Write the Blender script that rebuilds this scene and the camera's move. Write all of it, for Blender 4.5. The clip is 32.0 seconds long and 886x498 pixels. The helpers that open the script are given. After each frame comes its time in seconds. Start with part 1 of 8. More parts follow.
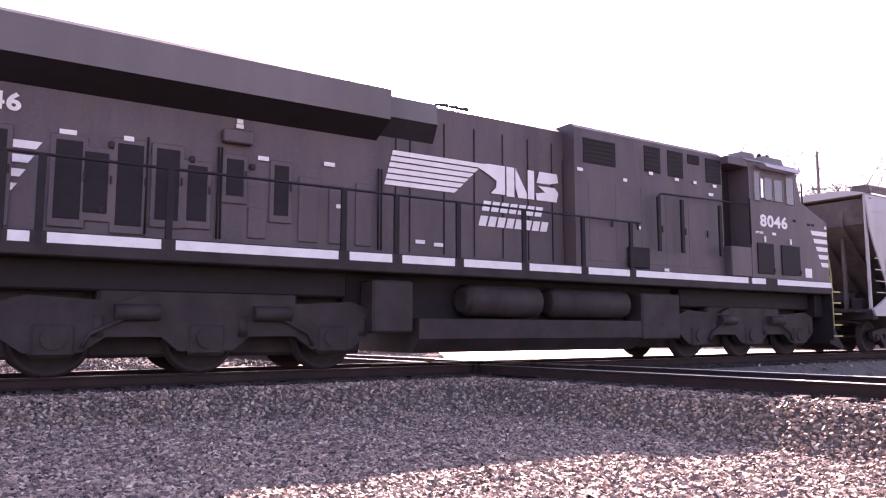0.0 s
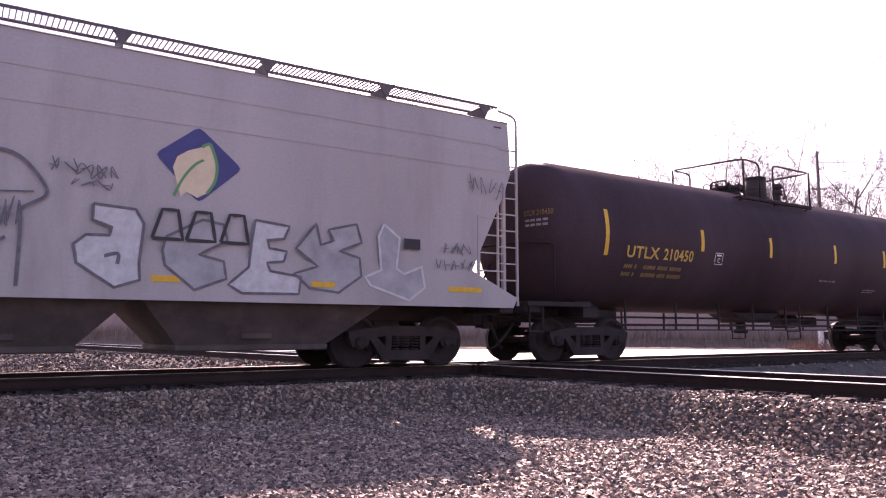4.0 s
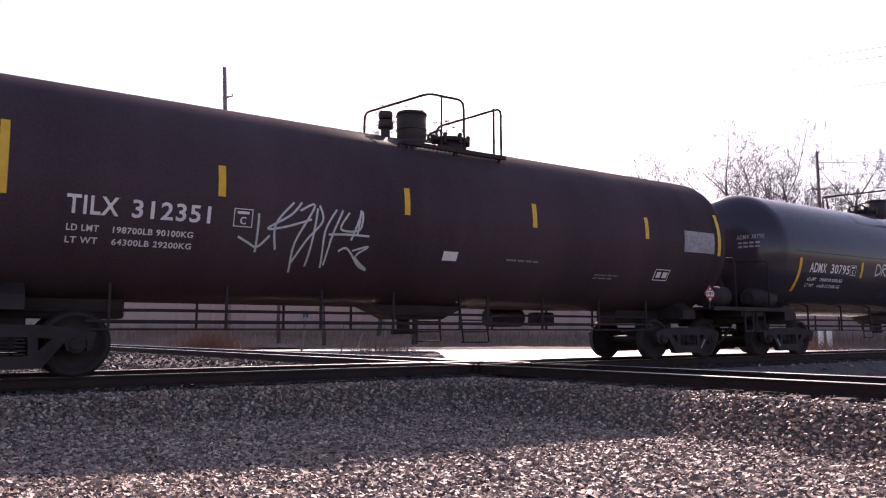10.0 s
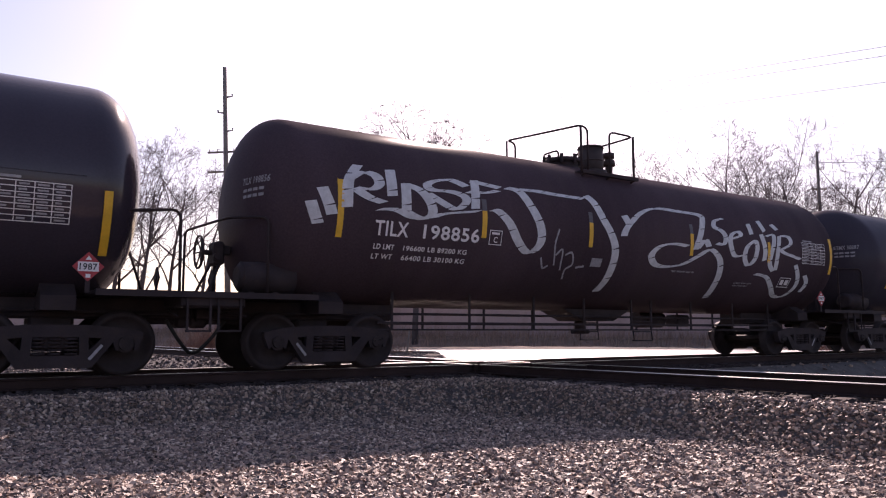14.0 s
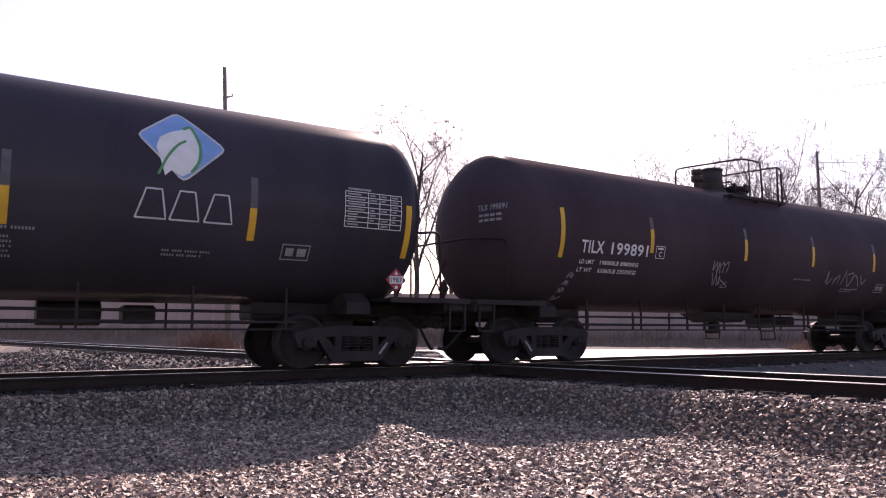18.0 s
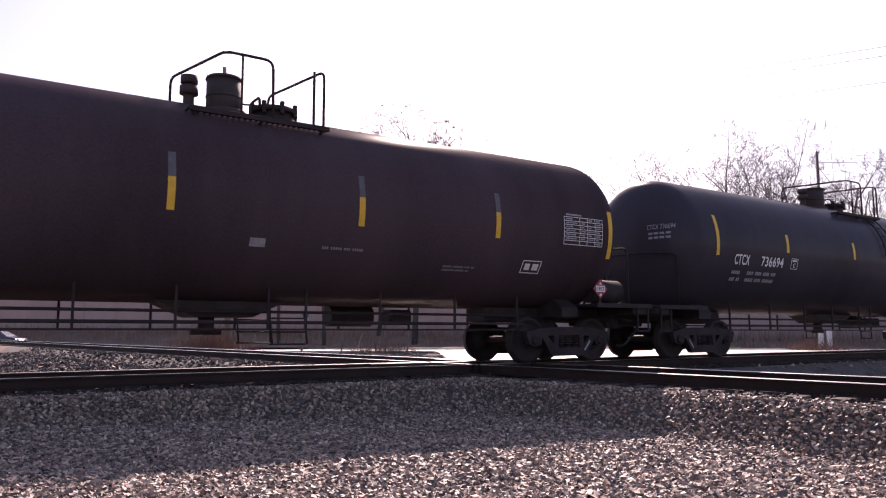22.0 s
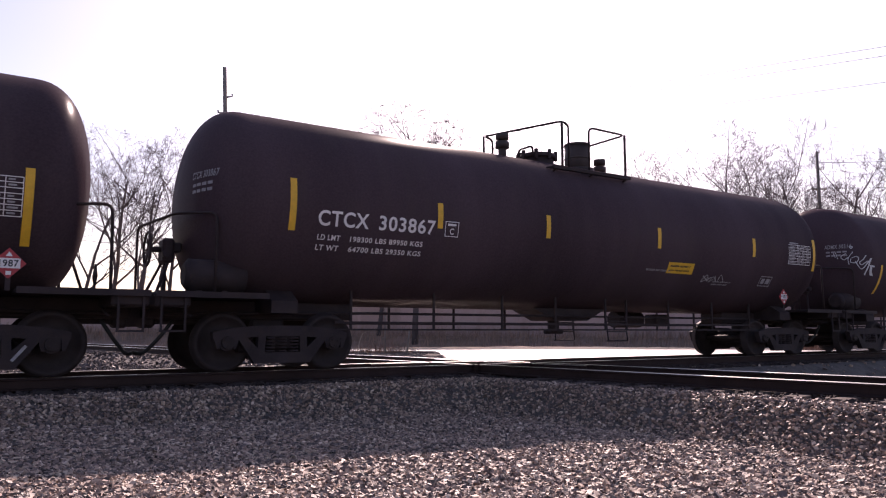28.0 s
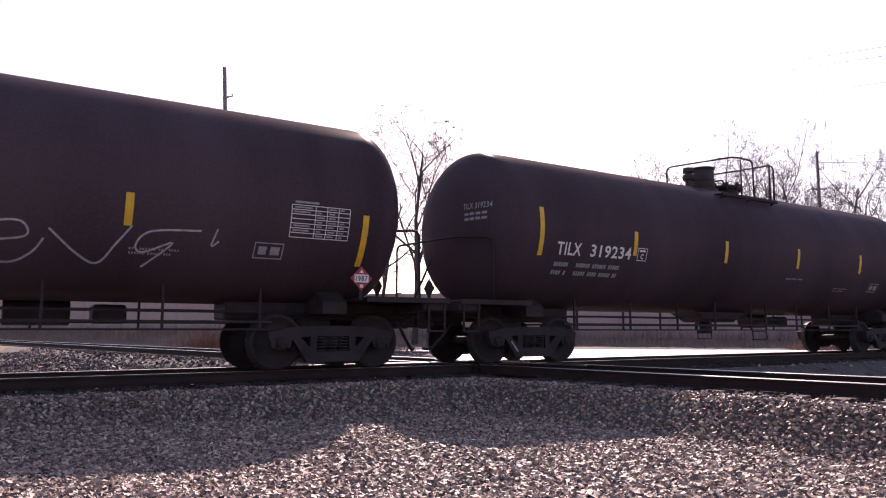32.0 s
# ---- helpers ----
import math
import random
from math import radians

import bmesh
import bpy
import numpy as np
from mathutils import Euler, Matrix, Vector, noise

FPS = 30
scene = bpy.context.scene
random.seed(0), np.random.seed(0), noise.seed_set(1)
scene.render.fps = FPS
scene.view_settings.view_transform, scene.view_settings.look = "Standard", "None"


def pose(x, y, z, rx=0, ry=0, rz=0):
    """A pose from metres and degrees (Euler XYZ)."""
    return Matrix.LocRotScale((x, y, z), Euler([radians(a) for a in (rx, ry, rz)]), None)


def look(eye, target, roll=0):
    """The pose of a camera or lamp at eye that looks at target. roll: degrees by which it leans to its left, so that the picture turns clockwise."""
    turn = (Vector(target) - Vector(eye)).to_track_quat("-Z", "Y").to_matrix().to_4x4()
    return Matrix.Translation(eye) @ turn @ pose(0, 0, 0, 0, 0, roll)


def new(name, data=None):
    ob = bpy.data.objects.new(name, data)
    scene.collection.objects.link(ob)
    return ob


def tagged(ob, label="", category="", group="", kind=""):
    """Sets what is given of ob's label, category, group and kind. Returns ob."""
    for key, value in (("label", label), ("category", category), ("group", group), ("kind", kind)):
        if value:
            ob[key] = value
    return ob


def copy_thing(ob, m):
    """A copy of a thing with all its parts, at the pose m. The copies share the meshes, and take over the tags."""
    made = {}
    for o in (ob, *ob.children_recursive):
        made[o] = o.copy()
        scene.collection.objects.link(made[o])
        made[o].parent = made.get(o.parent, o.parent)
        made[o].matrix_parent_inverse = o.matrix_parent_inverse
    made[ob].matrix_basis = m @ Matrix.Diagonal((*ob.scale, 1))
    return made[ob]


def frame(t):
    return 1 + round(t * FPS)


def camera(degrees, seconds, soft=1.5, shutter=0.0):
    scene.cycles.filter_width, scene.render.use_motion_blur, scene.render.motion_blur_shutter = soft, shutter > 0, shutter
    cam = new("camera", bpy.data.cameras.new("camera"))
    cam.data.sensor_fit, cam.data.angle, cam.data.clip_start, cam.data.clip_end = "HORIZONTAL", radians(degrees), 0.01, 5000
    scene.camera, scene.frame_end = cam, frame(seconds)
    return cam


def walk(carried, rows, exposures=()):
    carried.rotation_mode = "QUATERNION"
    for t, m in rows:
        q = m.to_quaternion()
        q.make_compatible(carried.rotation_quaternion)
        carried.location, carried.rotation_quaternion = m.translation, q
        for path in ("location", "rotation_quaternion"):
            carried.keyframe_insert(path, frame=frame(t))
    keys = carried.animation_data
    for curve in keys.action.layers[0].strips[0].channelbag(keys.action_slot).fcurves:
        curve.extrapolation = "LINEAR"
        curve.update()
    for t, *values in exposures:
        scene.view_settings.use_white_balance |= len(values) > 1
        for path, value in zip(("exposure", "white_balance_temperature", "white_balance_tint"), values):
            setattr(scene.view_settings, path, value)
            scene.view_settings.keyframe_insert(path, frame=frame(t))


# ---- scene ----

# ---------------------------------------------------------------- camera
# Train track: along x, its middle at y = 0, rail tops at z = 0. The camera stands still on a tripod.
EYE = (0.0, -12.4, 0.635)
cam = camera(61.95, 32.0, soft=1.15, shutter=0.03)
STILL = pose(*EYE, 96.34, 0.0, -33.4)
walk(cam, [(0.0, STILL), (32.0, STILL)], exposures=[(t, e, 7250 if t < 5 else 6950, 49 if t < 5 else 35) for t, e in ((0.0, 2.08), (1.0, 2.15), (1.6, 1.8), (2.5, 1.38), (4.0, 1.26), (5.5, 0.8), (7.0, 0.6), (8.0, 0.7), (9.0, 0.86), (10.0, 0.8), (11.0, 0.82), (12.0, 0.54), (13.0, 0.64), (14.0, 0.48), (15.0, 0.56), (16.5, 0.65), (18.0, 0.78), (19.0, 0.6), (20.0, 0.88), (21.0, 0.6), (22.0, 0.7), (23.0, 0.78), (24.0, 0.68), (25.0, 0.78), (26.5, 0.66), (28.0, 0.56), (29.5, 0.66), (30.0, 0.64), (31.0, 0.66), (32.0, 0.8))])

# ---------------------------------------------------------------- light
SUN_EL, SUN_AZ = 35.4, 52.0          # degrees; azimuth from +x towards +y
world = bpy.data.worlds.new("sky")
world.use_nodes = True
wn = world.node_tree.nodes
sky = wn.new("ShaderNodeTexSky")
sky.sky_type, sky.sun_disc = "NISHITA", False
sky.sun_elevation, sky.sun_rotation = radians(SUN_EL), radians(90 - SUN_AZ)
sky.air_density, sky.dust_density, sky.ozone_density = 1.0, 1.3, 1.0
wn["Background"].inputs["Strength"].default_value = 0.115
world.node_tree.links.new(sky.outputs[0], wn["Background"].inputs["Color"])
scene.world = world
sun = new("sun", bpy.data.lights.new("sun", "SUN"))
sun.data.energy, sun.data.angle, sun.data.color = 5.0, radians(0.55), (1.0, 0.91, 0.8)
ce, se = math.cos(radians(SUN_EL)), math.sin(radians(SUN_EL))
SUN_DIR = Vector((ce * math.cos(radians(SUN_AZ)), ce * math.sin(radians(SUN_AZ)), se))
sun.matrix_world = look(SUN_DIR * 60, (0, 0, 0))

# ---------------------------------------------------------------- materials


def mat(name, color, rough=0.7, metal=0.0, vary=0.25, scale=6.0, fine=60.0, bump=0.15, spec=0.5, island=0.0, obj_rand=0.0,
        second=None, second_at=(0.45, 0.7), streak=False, coat=0.0, dust=0.0):
    """A surface with two scales of tone, fine relief, and a second colour (dust, rust) in soft patches; dust: the share of it that is dull."""
    m = bpy.data.materials.new(name)
    m.use_nodes = True
    t = m.node_tree
    n, l = t.nodes, t.links
    b = n["Principled BSDF"]
    b.inputs["Roughness"].default_value, b.inputs["Metallic"].default_value = rough, metal
    b.inputs["Specular IOR Level"].default_value = spec
    b.inputs["Coat Weight"].default_value = coat
    tc = n.new("ShaderNodeTexCoord")
    vec = tc.outputs["Object"]
    if streak:
        mp = n.new("ShaderNodeMapping")
        mp.inputs["Scale"].default_value = (1.0, 0.35, 0.22)
        l.new(vec, mp.inputs["Vector"])
        svec = mp.outputs[0]
    else:
        svec = vec
    big = n.new("ShaderNodeTexNoise")
    big.inputs["Scale"].default_value, big.inputs["Detail"].default_value = scale, 4
    l.new(svec, big.inputs["Vector"])
    small = n.new("ShaderNodeTexNoise")
    small.inputs["Scale"].default_value, small.inputs["Detail"].default_value = fine, 3
    l.new(vec, small.inputs["Vector"])
    mix = n.new("ShaderNodeMath")
    mix.operation = "MULTIPLY_ADD"
    l.new(small.outputs["Fac"], mix.inputs[0])
    mix.inputs[1].default_value = 0.5
    l.new(big.outputs["Fac"], mix.inputs[2])
    last = mix.outputs[0]
    for on, node, sock in ((island, "ShaderNodeNewGeometry", "Random Per Island"), (obj_rand, "ShaderNodeObjectInfo", "Random")):
        if on:
            r = n.new(node)
            ad = n.new("ShaderNodeMath")
            ad.operation = "MULTIPLY_ADD"
            l.new(r.outputs[sock], ad.inputs[0])
            ad.inputs[1].default_value = on
            l.new(last, ad.inputs[2])
            last = ad.outputs[0]
    rng = n.new("ShaderNodeMapRange")
    rng.inputs["From Min"].default_value, rng.inputs["From Max"].default_value = 0.45, 1.05 + island + obj_rand
    rng.inputs["To Min"].default_value, rng.inputs["To Max"].default_value = 1 - vary, 1 + vary
    l.new(last, rng.inputs["Value"])
    mul = n.new("ShaderNodeVectorMath")
    mul.operation = "SCALE"
    mul.inputs[0].default_value = color[:3]
    l.new(rng.outputs[0], mul.inputs["Scale"])
    out = mul.outputs[0]
    if second:
        pn = n.new("ShaderNodeTexNoise")
        pn.inputs["Scale"].default_value, pn.inputs["Detail"].default_value, pn.inputs["Roughness"].default_value = scale * 1.7, 6, 0.65
        l.new(svec, pn.inputs["Vector"])
        pr = n.new("ShaderNodeMapRange")
        pr.inputs["From Min"].default_value, pr.inputs["From Max"].default_value = second_at
        l.new(pn.outputs["Fac"], pr.inputs["Value"])
        mx = n.new("ShaderNodeMix")
        mx.data_type = "RGBA"
        l.new(pr.outputs[0], mx.inputs["Factor"])
        l.new(out, mx.inputs[6])
        mx.inputs[7].default_value = (*second, 1)
        out = mx.outputs[2]
    l.new(out, b.inputs["Base Color"])
    if bump:
        bp = n.new("ShaderNodeBump")
        bp.inputs["Strength"].default_value, bp.inputs["Distance"].default_value = bump, 0.01
        l.new(small.outputs["Fac"], bp.inputs["Height"])
        l.new(bp.outputs[0], b.inputs["Normal"])
    if dust:
        dull, both = n.new("ShaderNodeBsdfDiffuse"), n.new("ShaderNodeMixShader")
        l.new(out, dull.inputs["Color"])
        both.inputs[0].default_value = dust
        l.new(b.outputs[0], both.inputs[1])
        l.new(dull.outputs[0], both.inputs[2])
        l.new(both.outputs[0], n["Material Output"].inputs["Surface"])
    return m


M_TANK = mat("black_tank_paint", (0.069, 0.048, 0.056), 0.24, spec=0.2, vary=0.35, scale=0.7, fine=30, bump=0.05, second=(0.08, 0.06, 0.06), second_at=(0.5, 0.9), streak=True, dust=0.9)
M_TANK2 = mat("blue_black_tank_paint", (0.046, 0.036, 0.047), 0.14, spec=0.5, vary=0.25, scale=0.6, fine=30, bump=0.02, second=(0.07, 0.06, 0.072), second_at=(0.55, 0.95), streak=True, dust=0.25)
M_TANK3 = mat("dusty_blue_black_tank_paint", (0.05, 0.043, 0.056), 0.22, spec=0.3, vary=0.3, scale=0.7, fine=30, bump=0.05, second=(0.062, 0.056, 0.058), second_at=(0.45, 0.9), streak=True, dust=0.7)
M_SPILL = mat("black_oily_spill", (0.012, 0.01, 0.012), 0.6, spec=0.2, vary=0.3, scale=6, bump=0.0)
M_TOPDUST = mat("rusty_brown_fitting", (0.042, 0.029, 0.027), 0.75, vary=0.4, scale=4)
M_IRON = mat("grimy_black_steel", (0.036, 0.026, 0.028), 0.75, spec=0.25, vary=0.4, scale=3, second=(0.052, 0.035, 0.03), second_at=(0.5, 0.85))
M_WHEEL = mat("brown_wheel_steel", (0.032, 0.023, 0.023), 0.7, spec=0.25, metal=0.0, vary=0.35, scale=5)
M_RAIL = mat("rusty_rail_web", (0.036, 0.021, 0.019), 0.8, spec=0.2, vary=0.3, scale=3)
M_RAILTOP = mat("polished_rail_head", (0.6, 0.58, 0.55), 0.4, metal=1.0, vary=0.15, scale=2)
M_TIE = mat("weathered_timber", (0.055, 0.038, 0.033), 0.9, vary=0.45, scale=3, fine=40, bump=0.5, obj_rand=0.5, second=(0.09, 0.066, 0.055), second_at=(0.5, 0.8))
M_WHITE = mat("white_lettering", (0.74, 0.71, 0.7), 0.6, vary=0.1, scale=5, bump=0.0)
M_FADED = mat("faded_white_lettering", (0.3, 0.29, 0.3), 0.7, vary=0.35, scale=12, bump=0.0)
M_YELLOW = mat("yellow_reflective_strip", (0.75, 0.42, 0.03), 0.5, vary=0.15, scale=8, bump=0.0)
M_YTEXT = mat("yellow_lettering", (0.62, 0.38, 0.07), 0.6, vary=0.25, scale=9, bump=0.0)
M_YFADED = mat("faded_yellow_lettering", (0.24, 0.15, 0.05), 0.7, vary=0.3, scale=9, bump=0.0)
M_UPPERSTRIP = mat("grey_strip_paint", (0.11, 0.105, 0.115), 0.7, vary=0.3, scale=9, bump=0.0)
M_RED = mat("red_placard", (0.4, 0.03, 0.04), 0.5, vary=0.1, bump=0.0)


def stone_mat():
    """Crushed stone: each piece its own grey, tan or pale tone."""
    m = mat("crushed_limestone", (0.3, 0.27, 0.25), 0.6, vary=0.2, scale=1.2, fine=60, bump=0.3, spec=0.5)
    n, l = m.node_tree.nodes, m.node_tree.links
    b = n["Principled BSDF"]
    geo = n.new("ShaderNodeNewGeometry")
    ramp = n.new("ShaderNodeValToRGB")
    el = ramp.color_ramp.elements
    el[0].position, el[0].color = 0.0, (0.056, 0.045, 0.041, 1)
    el[1].position, el[1].color = 1.0, (0.66, 0.51, 0.4, 1)
    for at, c in ((0.25, (0.124, 0.09, 0.08, 1)), (0.5, (0.235, 0.16, 0.128, 1)), (0.75, (0.35, 0.24, 0.18, 1)), (0.92, (0.45, 0.345, 0.265, 1))):
        e = el.new(at)
        e.color = c
    l.new(geo.outputs["Random Per Island"], ramp.inputs[0])
    old = b.inputs["Base Color"].links[0].from_socket
    mx = n.new("ShaderNodeMix")
    mx.data_type, mx.blend_type = "RGBA", "MULTIPLY"
    mx.inputs["Factor"].default_value = 0.0
    l.new(ramp.outputs[0], mx.inputs[6])
    l.new(old, mx.inputs[7])
    l.new(mx.outputs[2], b.inputs["Base Color"])
    return m


M_STONE = stone_mat()
# far ballast: the shade of its backlit faces is put into the colour
M_FARSTONE = mat("backlit_dark_ballast", (0.105, 0.092, 0.09), 0.9, vary=0.5, scale=2, fine=40, bump=0.3, island=0.8, spec=0.2)
# stone coloured dark to carry the shade beside rails and on the mound
M_BEDSTONE = mat("shade_darkened_ballast", (0.05, 0.038, 0.037), 0.85, vary=0.5, scale=2, fine=40, bump=0.3, island=0.8, spec=0.2)
M_GROUND = mat("gravel_bed", (0.1, 0.086, 0.078), 0.95, vary=0.5, scale=4, fine=26, bump=1.0)
M_DRY = mat("dry_winter_ground", (0.23, 0.155, 0.12), 0.95, vary=0.35, scale=0.5, fine=12, bump=0.6, second=(0.13, 0.1, 0.065), second_at=(0.45, 0.7))
M_WALL = mat("stained_concrete_wall", (0.42, 0.3, 0.275), 0.9, vary=0.25, scale=0.35, fine=8, bump=0.3, obj_rand=0.25, second=(0.3, 0.21, 0.185), second_at=(0.45, 0.75), streak=True)
M_CARBODY = mat("blue_grey_car_paint", (0.05, 0.062, 0.095), 0.25, vary=0.1, scale=2, bump=0.0, coat=0.6)
M_TYRE = mat("black_tyre_rubber", (0.02, 0.02, 0.02), 0.85, vary=0.15)
M_ROAD = mat("worn_pale_concrete", (0.5, 0.47, 0.43), 0.5, vary=0.12, scale=0.6, fine=20, bump=0.1)
M_BARK = mat("grey_brown_bark", (0.07, 0.058, 0.06), 0.9, vary=0.35, scale=2, fine=20, bump=0.4)
M_TWIG = mat("thin_grey_brown_twigs", (0.085, 0.075, 0.085), 0.9, vary=0.3, scale=2, bump=0.0)
M_POLE = mat("weathered_pole_wood", (0.2, 0.17, 0.15), 0.9, vary=0.3, scale=2, fine=25, bump=0.4)
M_WIRE = mat("dark_cable", (0.05, 0.05, 0.055), 0.6, vary=0.1, bump=0.0)
M_HOPPER = mat("grey_hopper_paint", (0.42, 0.39, 0.39), 0.55, vary=0.16, scale=0.8, fine=25, bump=0.06, second=(0.3, 0.27, 0.25), second_at=(0.5, 0.85), streak=True)
# rust stain, darkened further for the shade on inner and lower faces
M_HOPDARK = mat("rust_and_shade_hopper_paint", (0.075, 0.058, 0.056), 0.75, vary=0.35, scale=1.5, second=(0.13, 0.1, 0.09), second_at=(0.45, 0.75))
M_LOCO = mat("black_locomotive_paint", (0.085, 0.064, 0.072), 0.5, spec=0.35, vary=0.35, scale=1.3, fine=30, bump=0.08, second=(0.125, 0.095, 0.088), second_at=(0.42, 0.85), streak=True)
M_GEAR = mat("oily_brown_running_gear", (0.036, 0.027, 0.028), 0.7, spec=0.25, vary=0.45, scale=2.5, second=(0.05, 0.037, 0.032), second_at=(0.5, 0.85))
M_VIOLET = mat("faded_violet_crayon", (0.34, 0.27, 0.33), 0.8, vary=0.3, scale=9, bump=0.0)
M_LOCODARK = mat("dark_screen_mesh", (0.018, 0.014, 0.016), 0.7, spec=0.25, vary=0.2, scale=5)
M_LOCOTOP = mat("dusty_radiator_hood", (0.13, 0.115, 0.12), 0.6, vary=0.25, scale=1.0, second=(0.14, 0.12, 0.11), second_at=(0.5, 0.85), streak=True)
M_BLACKINK = mat("black_spray_paint", (0.03, 0.03, 0.035), 0.6, vary=0.3, scale=10, bump=0.0)
M_SPRAY = mat("thin_dark_spray_paint", (0.14, 0.13, 0.15), 0.6, vary=0.4, scale=10, bump=0.0)
M_SMUDGE = mat("faded_stencil_smudge", (0.27, 0.25, 0.26), 0.7, vary=0.3, scale=10, bump=0.0)
M_HOPFILL = mat("thin_grey_spray_fill", (0.37, 0.37, 0.385), 0.6, vary=0.25, scale=4, bump=0.0)
M_GREYINK = mat("pale_spray_paint", (0.55, 0.56, 0.57), 0.6, vary=0.2, scale=8, bump=0.0)
M_CHALK = mat("thin_white_chalk", (0.4, 0.39, 0.4), 0.7, vary=0.4, scale=12, bump=0.0)
M_RUSTY = mat("rust_scuff", (0.24, 0.17, 0.15), 0.8, vary=0.4, scale=7, second=(0.36, 0.32, 0.31), second_at=(0.45, 0.65), bump=0.0)
M_BLUE = mat("dark_blue_emblem_paint", (0.05, 0.055, 0.2), 0.5, vary=0.15, bump=0.0)
M_SKYBLUE = mat("light_blue_emblem_paint", (0.2, 0.38, 0.7), 0.5, vary=0.15, bump=0.0)
M_CREAM = mat("cream_emblem_paint", (0.72, 0.6, 0.4), 0.5, vary=0.1, bump=0.0)
M_GREEN = mat("green_emblem_paint", (0.08, 0.3, 0.12), 0.5, vary=0.1, bump=0.0)
M_SIGN = mat("white_sign_paint", (0.8, 0.8, 0.78), 0.5, vary=0.08, bump=0.0)
M_HOSE = mat("black_rubber_hose", (0.015, 0.015, 0.015), 0.6, vary=0.1, bump=0.0)
M_BRUSH = mat("dry_brush_stems", (0.3, 0.2, 0.15), 0.95, vary=0.45, scale=0.4, island=0.8, bump=0.0)
M_WEED = mat("reddish_dry_weeds", (0.2, 0.11, 0.08), 0.95, vary=0.4, scale=0.4, island=0.8, bump=0.0)
M_MIRROR = mat("mirror_glass", (0.85, 0.88, 0.92), 0.05, metal=1.0, vary=0.03, bump=0.0)
M_FRAME = mat("worn_window_frame", (0.26, 0.22, 0.21), 0.5, vary=0.2, bump=0.0)
M_STEP = mat("dull_yellow_step_paint", (0.4, 0.36, 0.14), 0.6, vary=0.3, bump=0.0)
M_STRAW = mat("bleached_straw", (0.6, 0.5, 0.38), 0.8, vary=0.3, scale=0.6, island=0.6, bump=0.0)
M_GRATE = mat("weathered_steel_grating", (0.11, 0.095, 0.1), 0.6, vary=0.25, bump=0.0)
M_SHADE = mat("pale_blue_grey_shade", (0.42, 0.42, 0.5), 0.5, vary=0.1, bump=0.0)
M_GLASS = mat("dark_cab_glass", (0.11, 0.085, 0.088), 0.06, vary=0.05, bump=0.0, spec=0.8)

# ---------------------------------------------------------------- mesh helpers


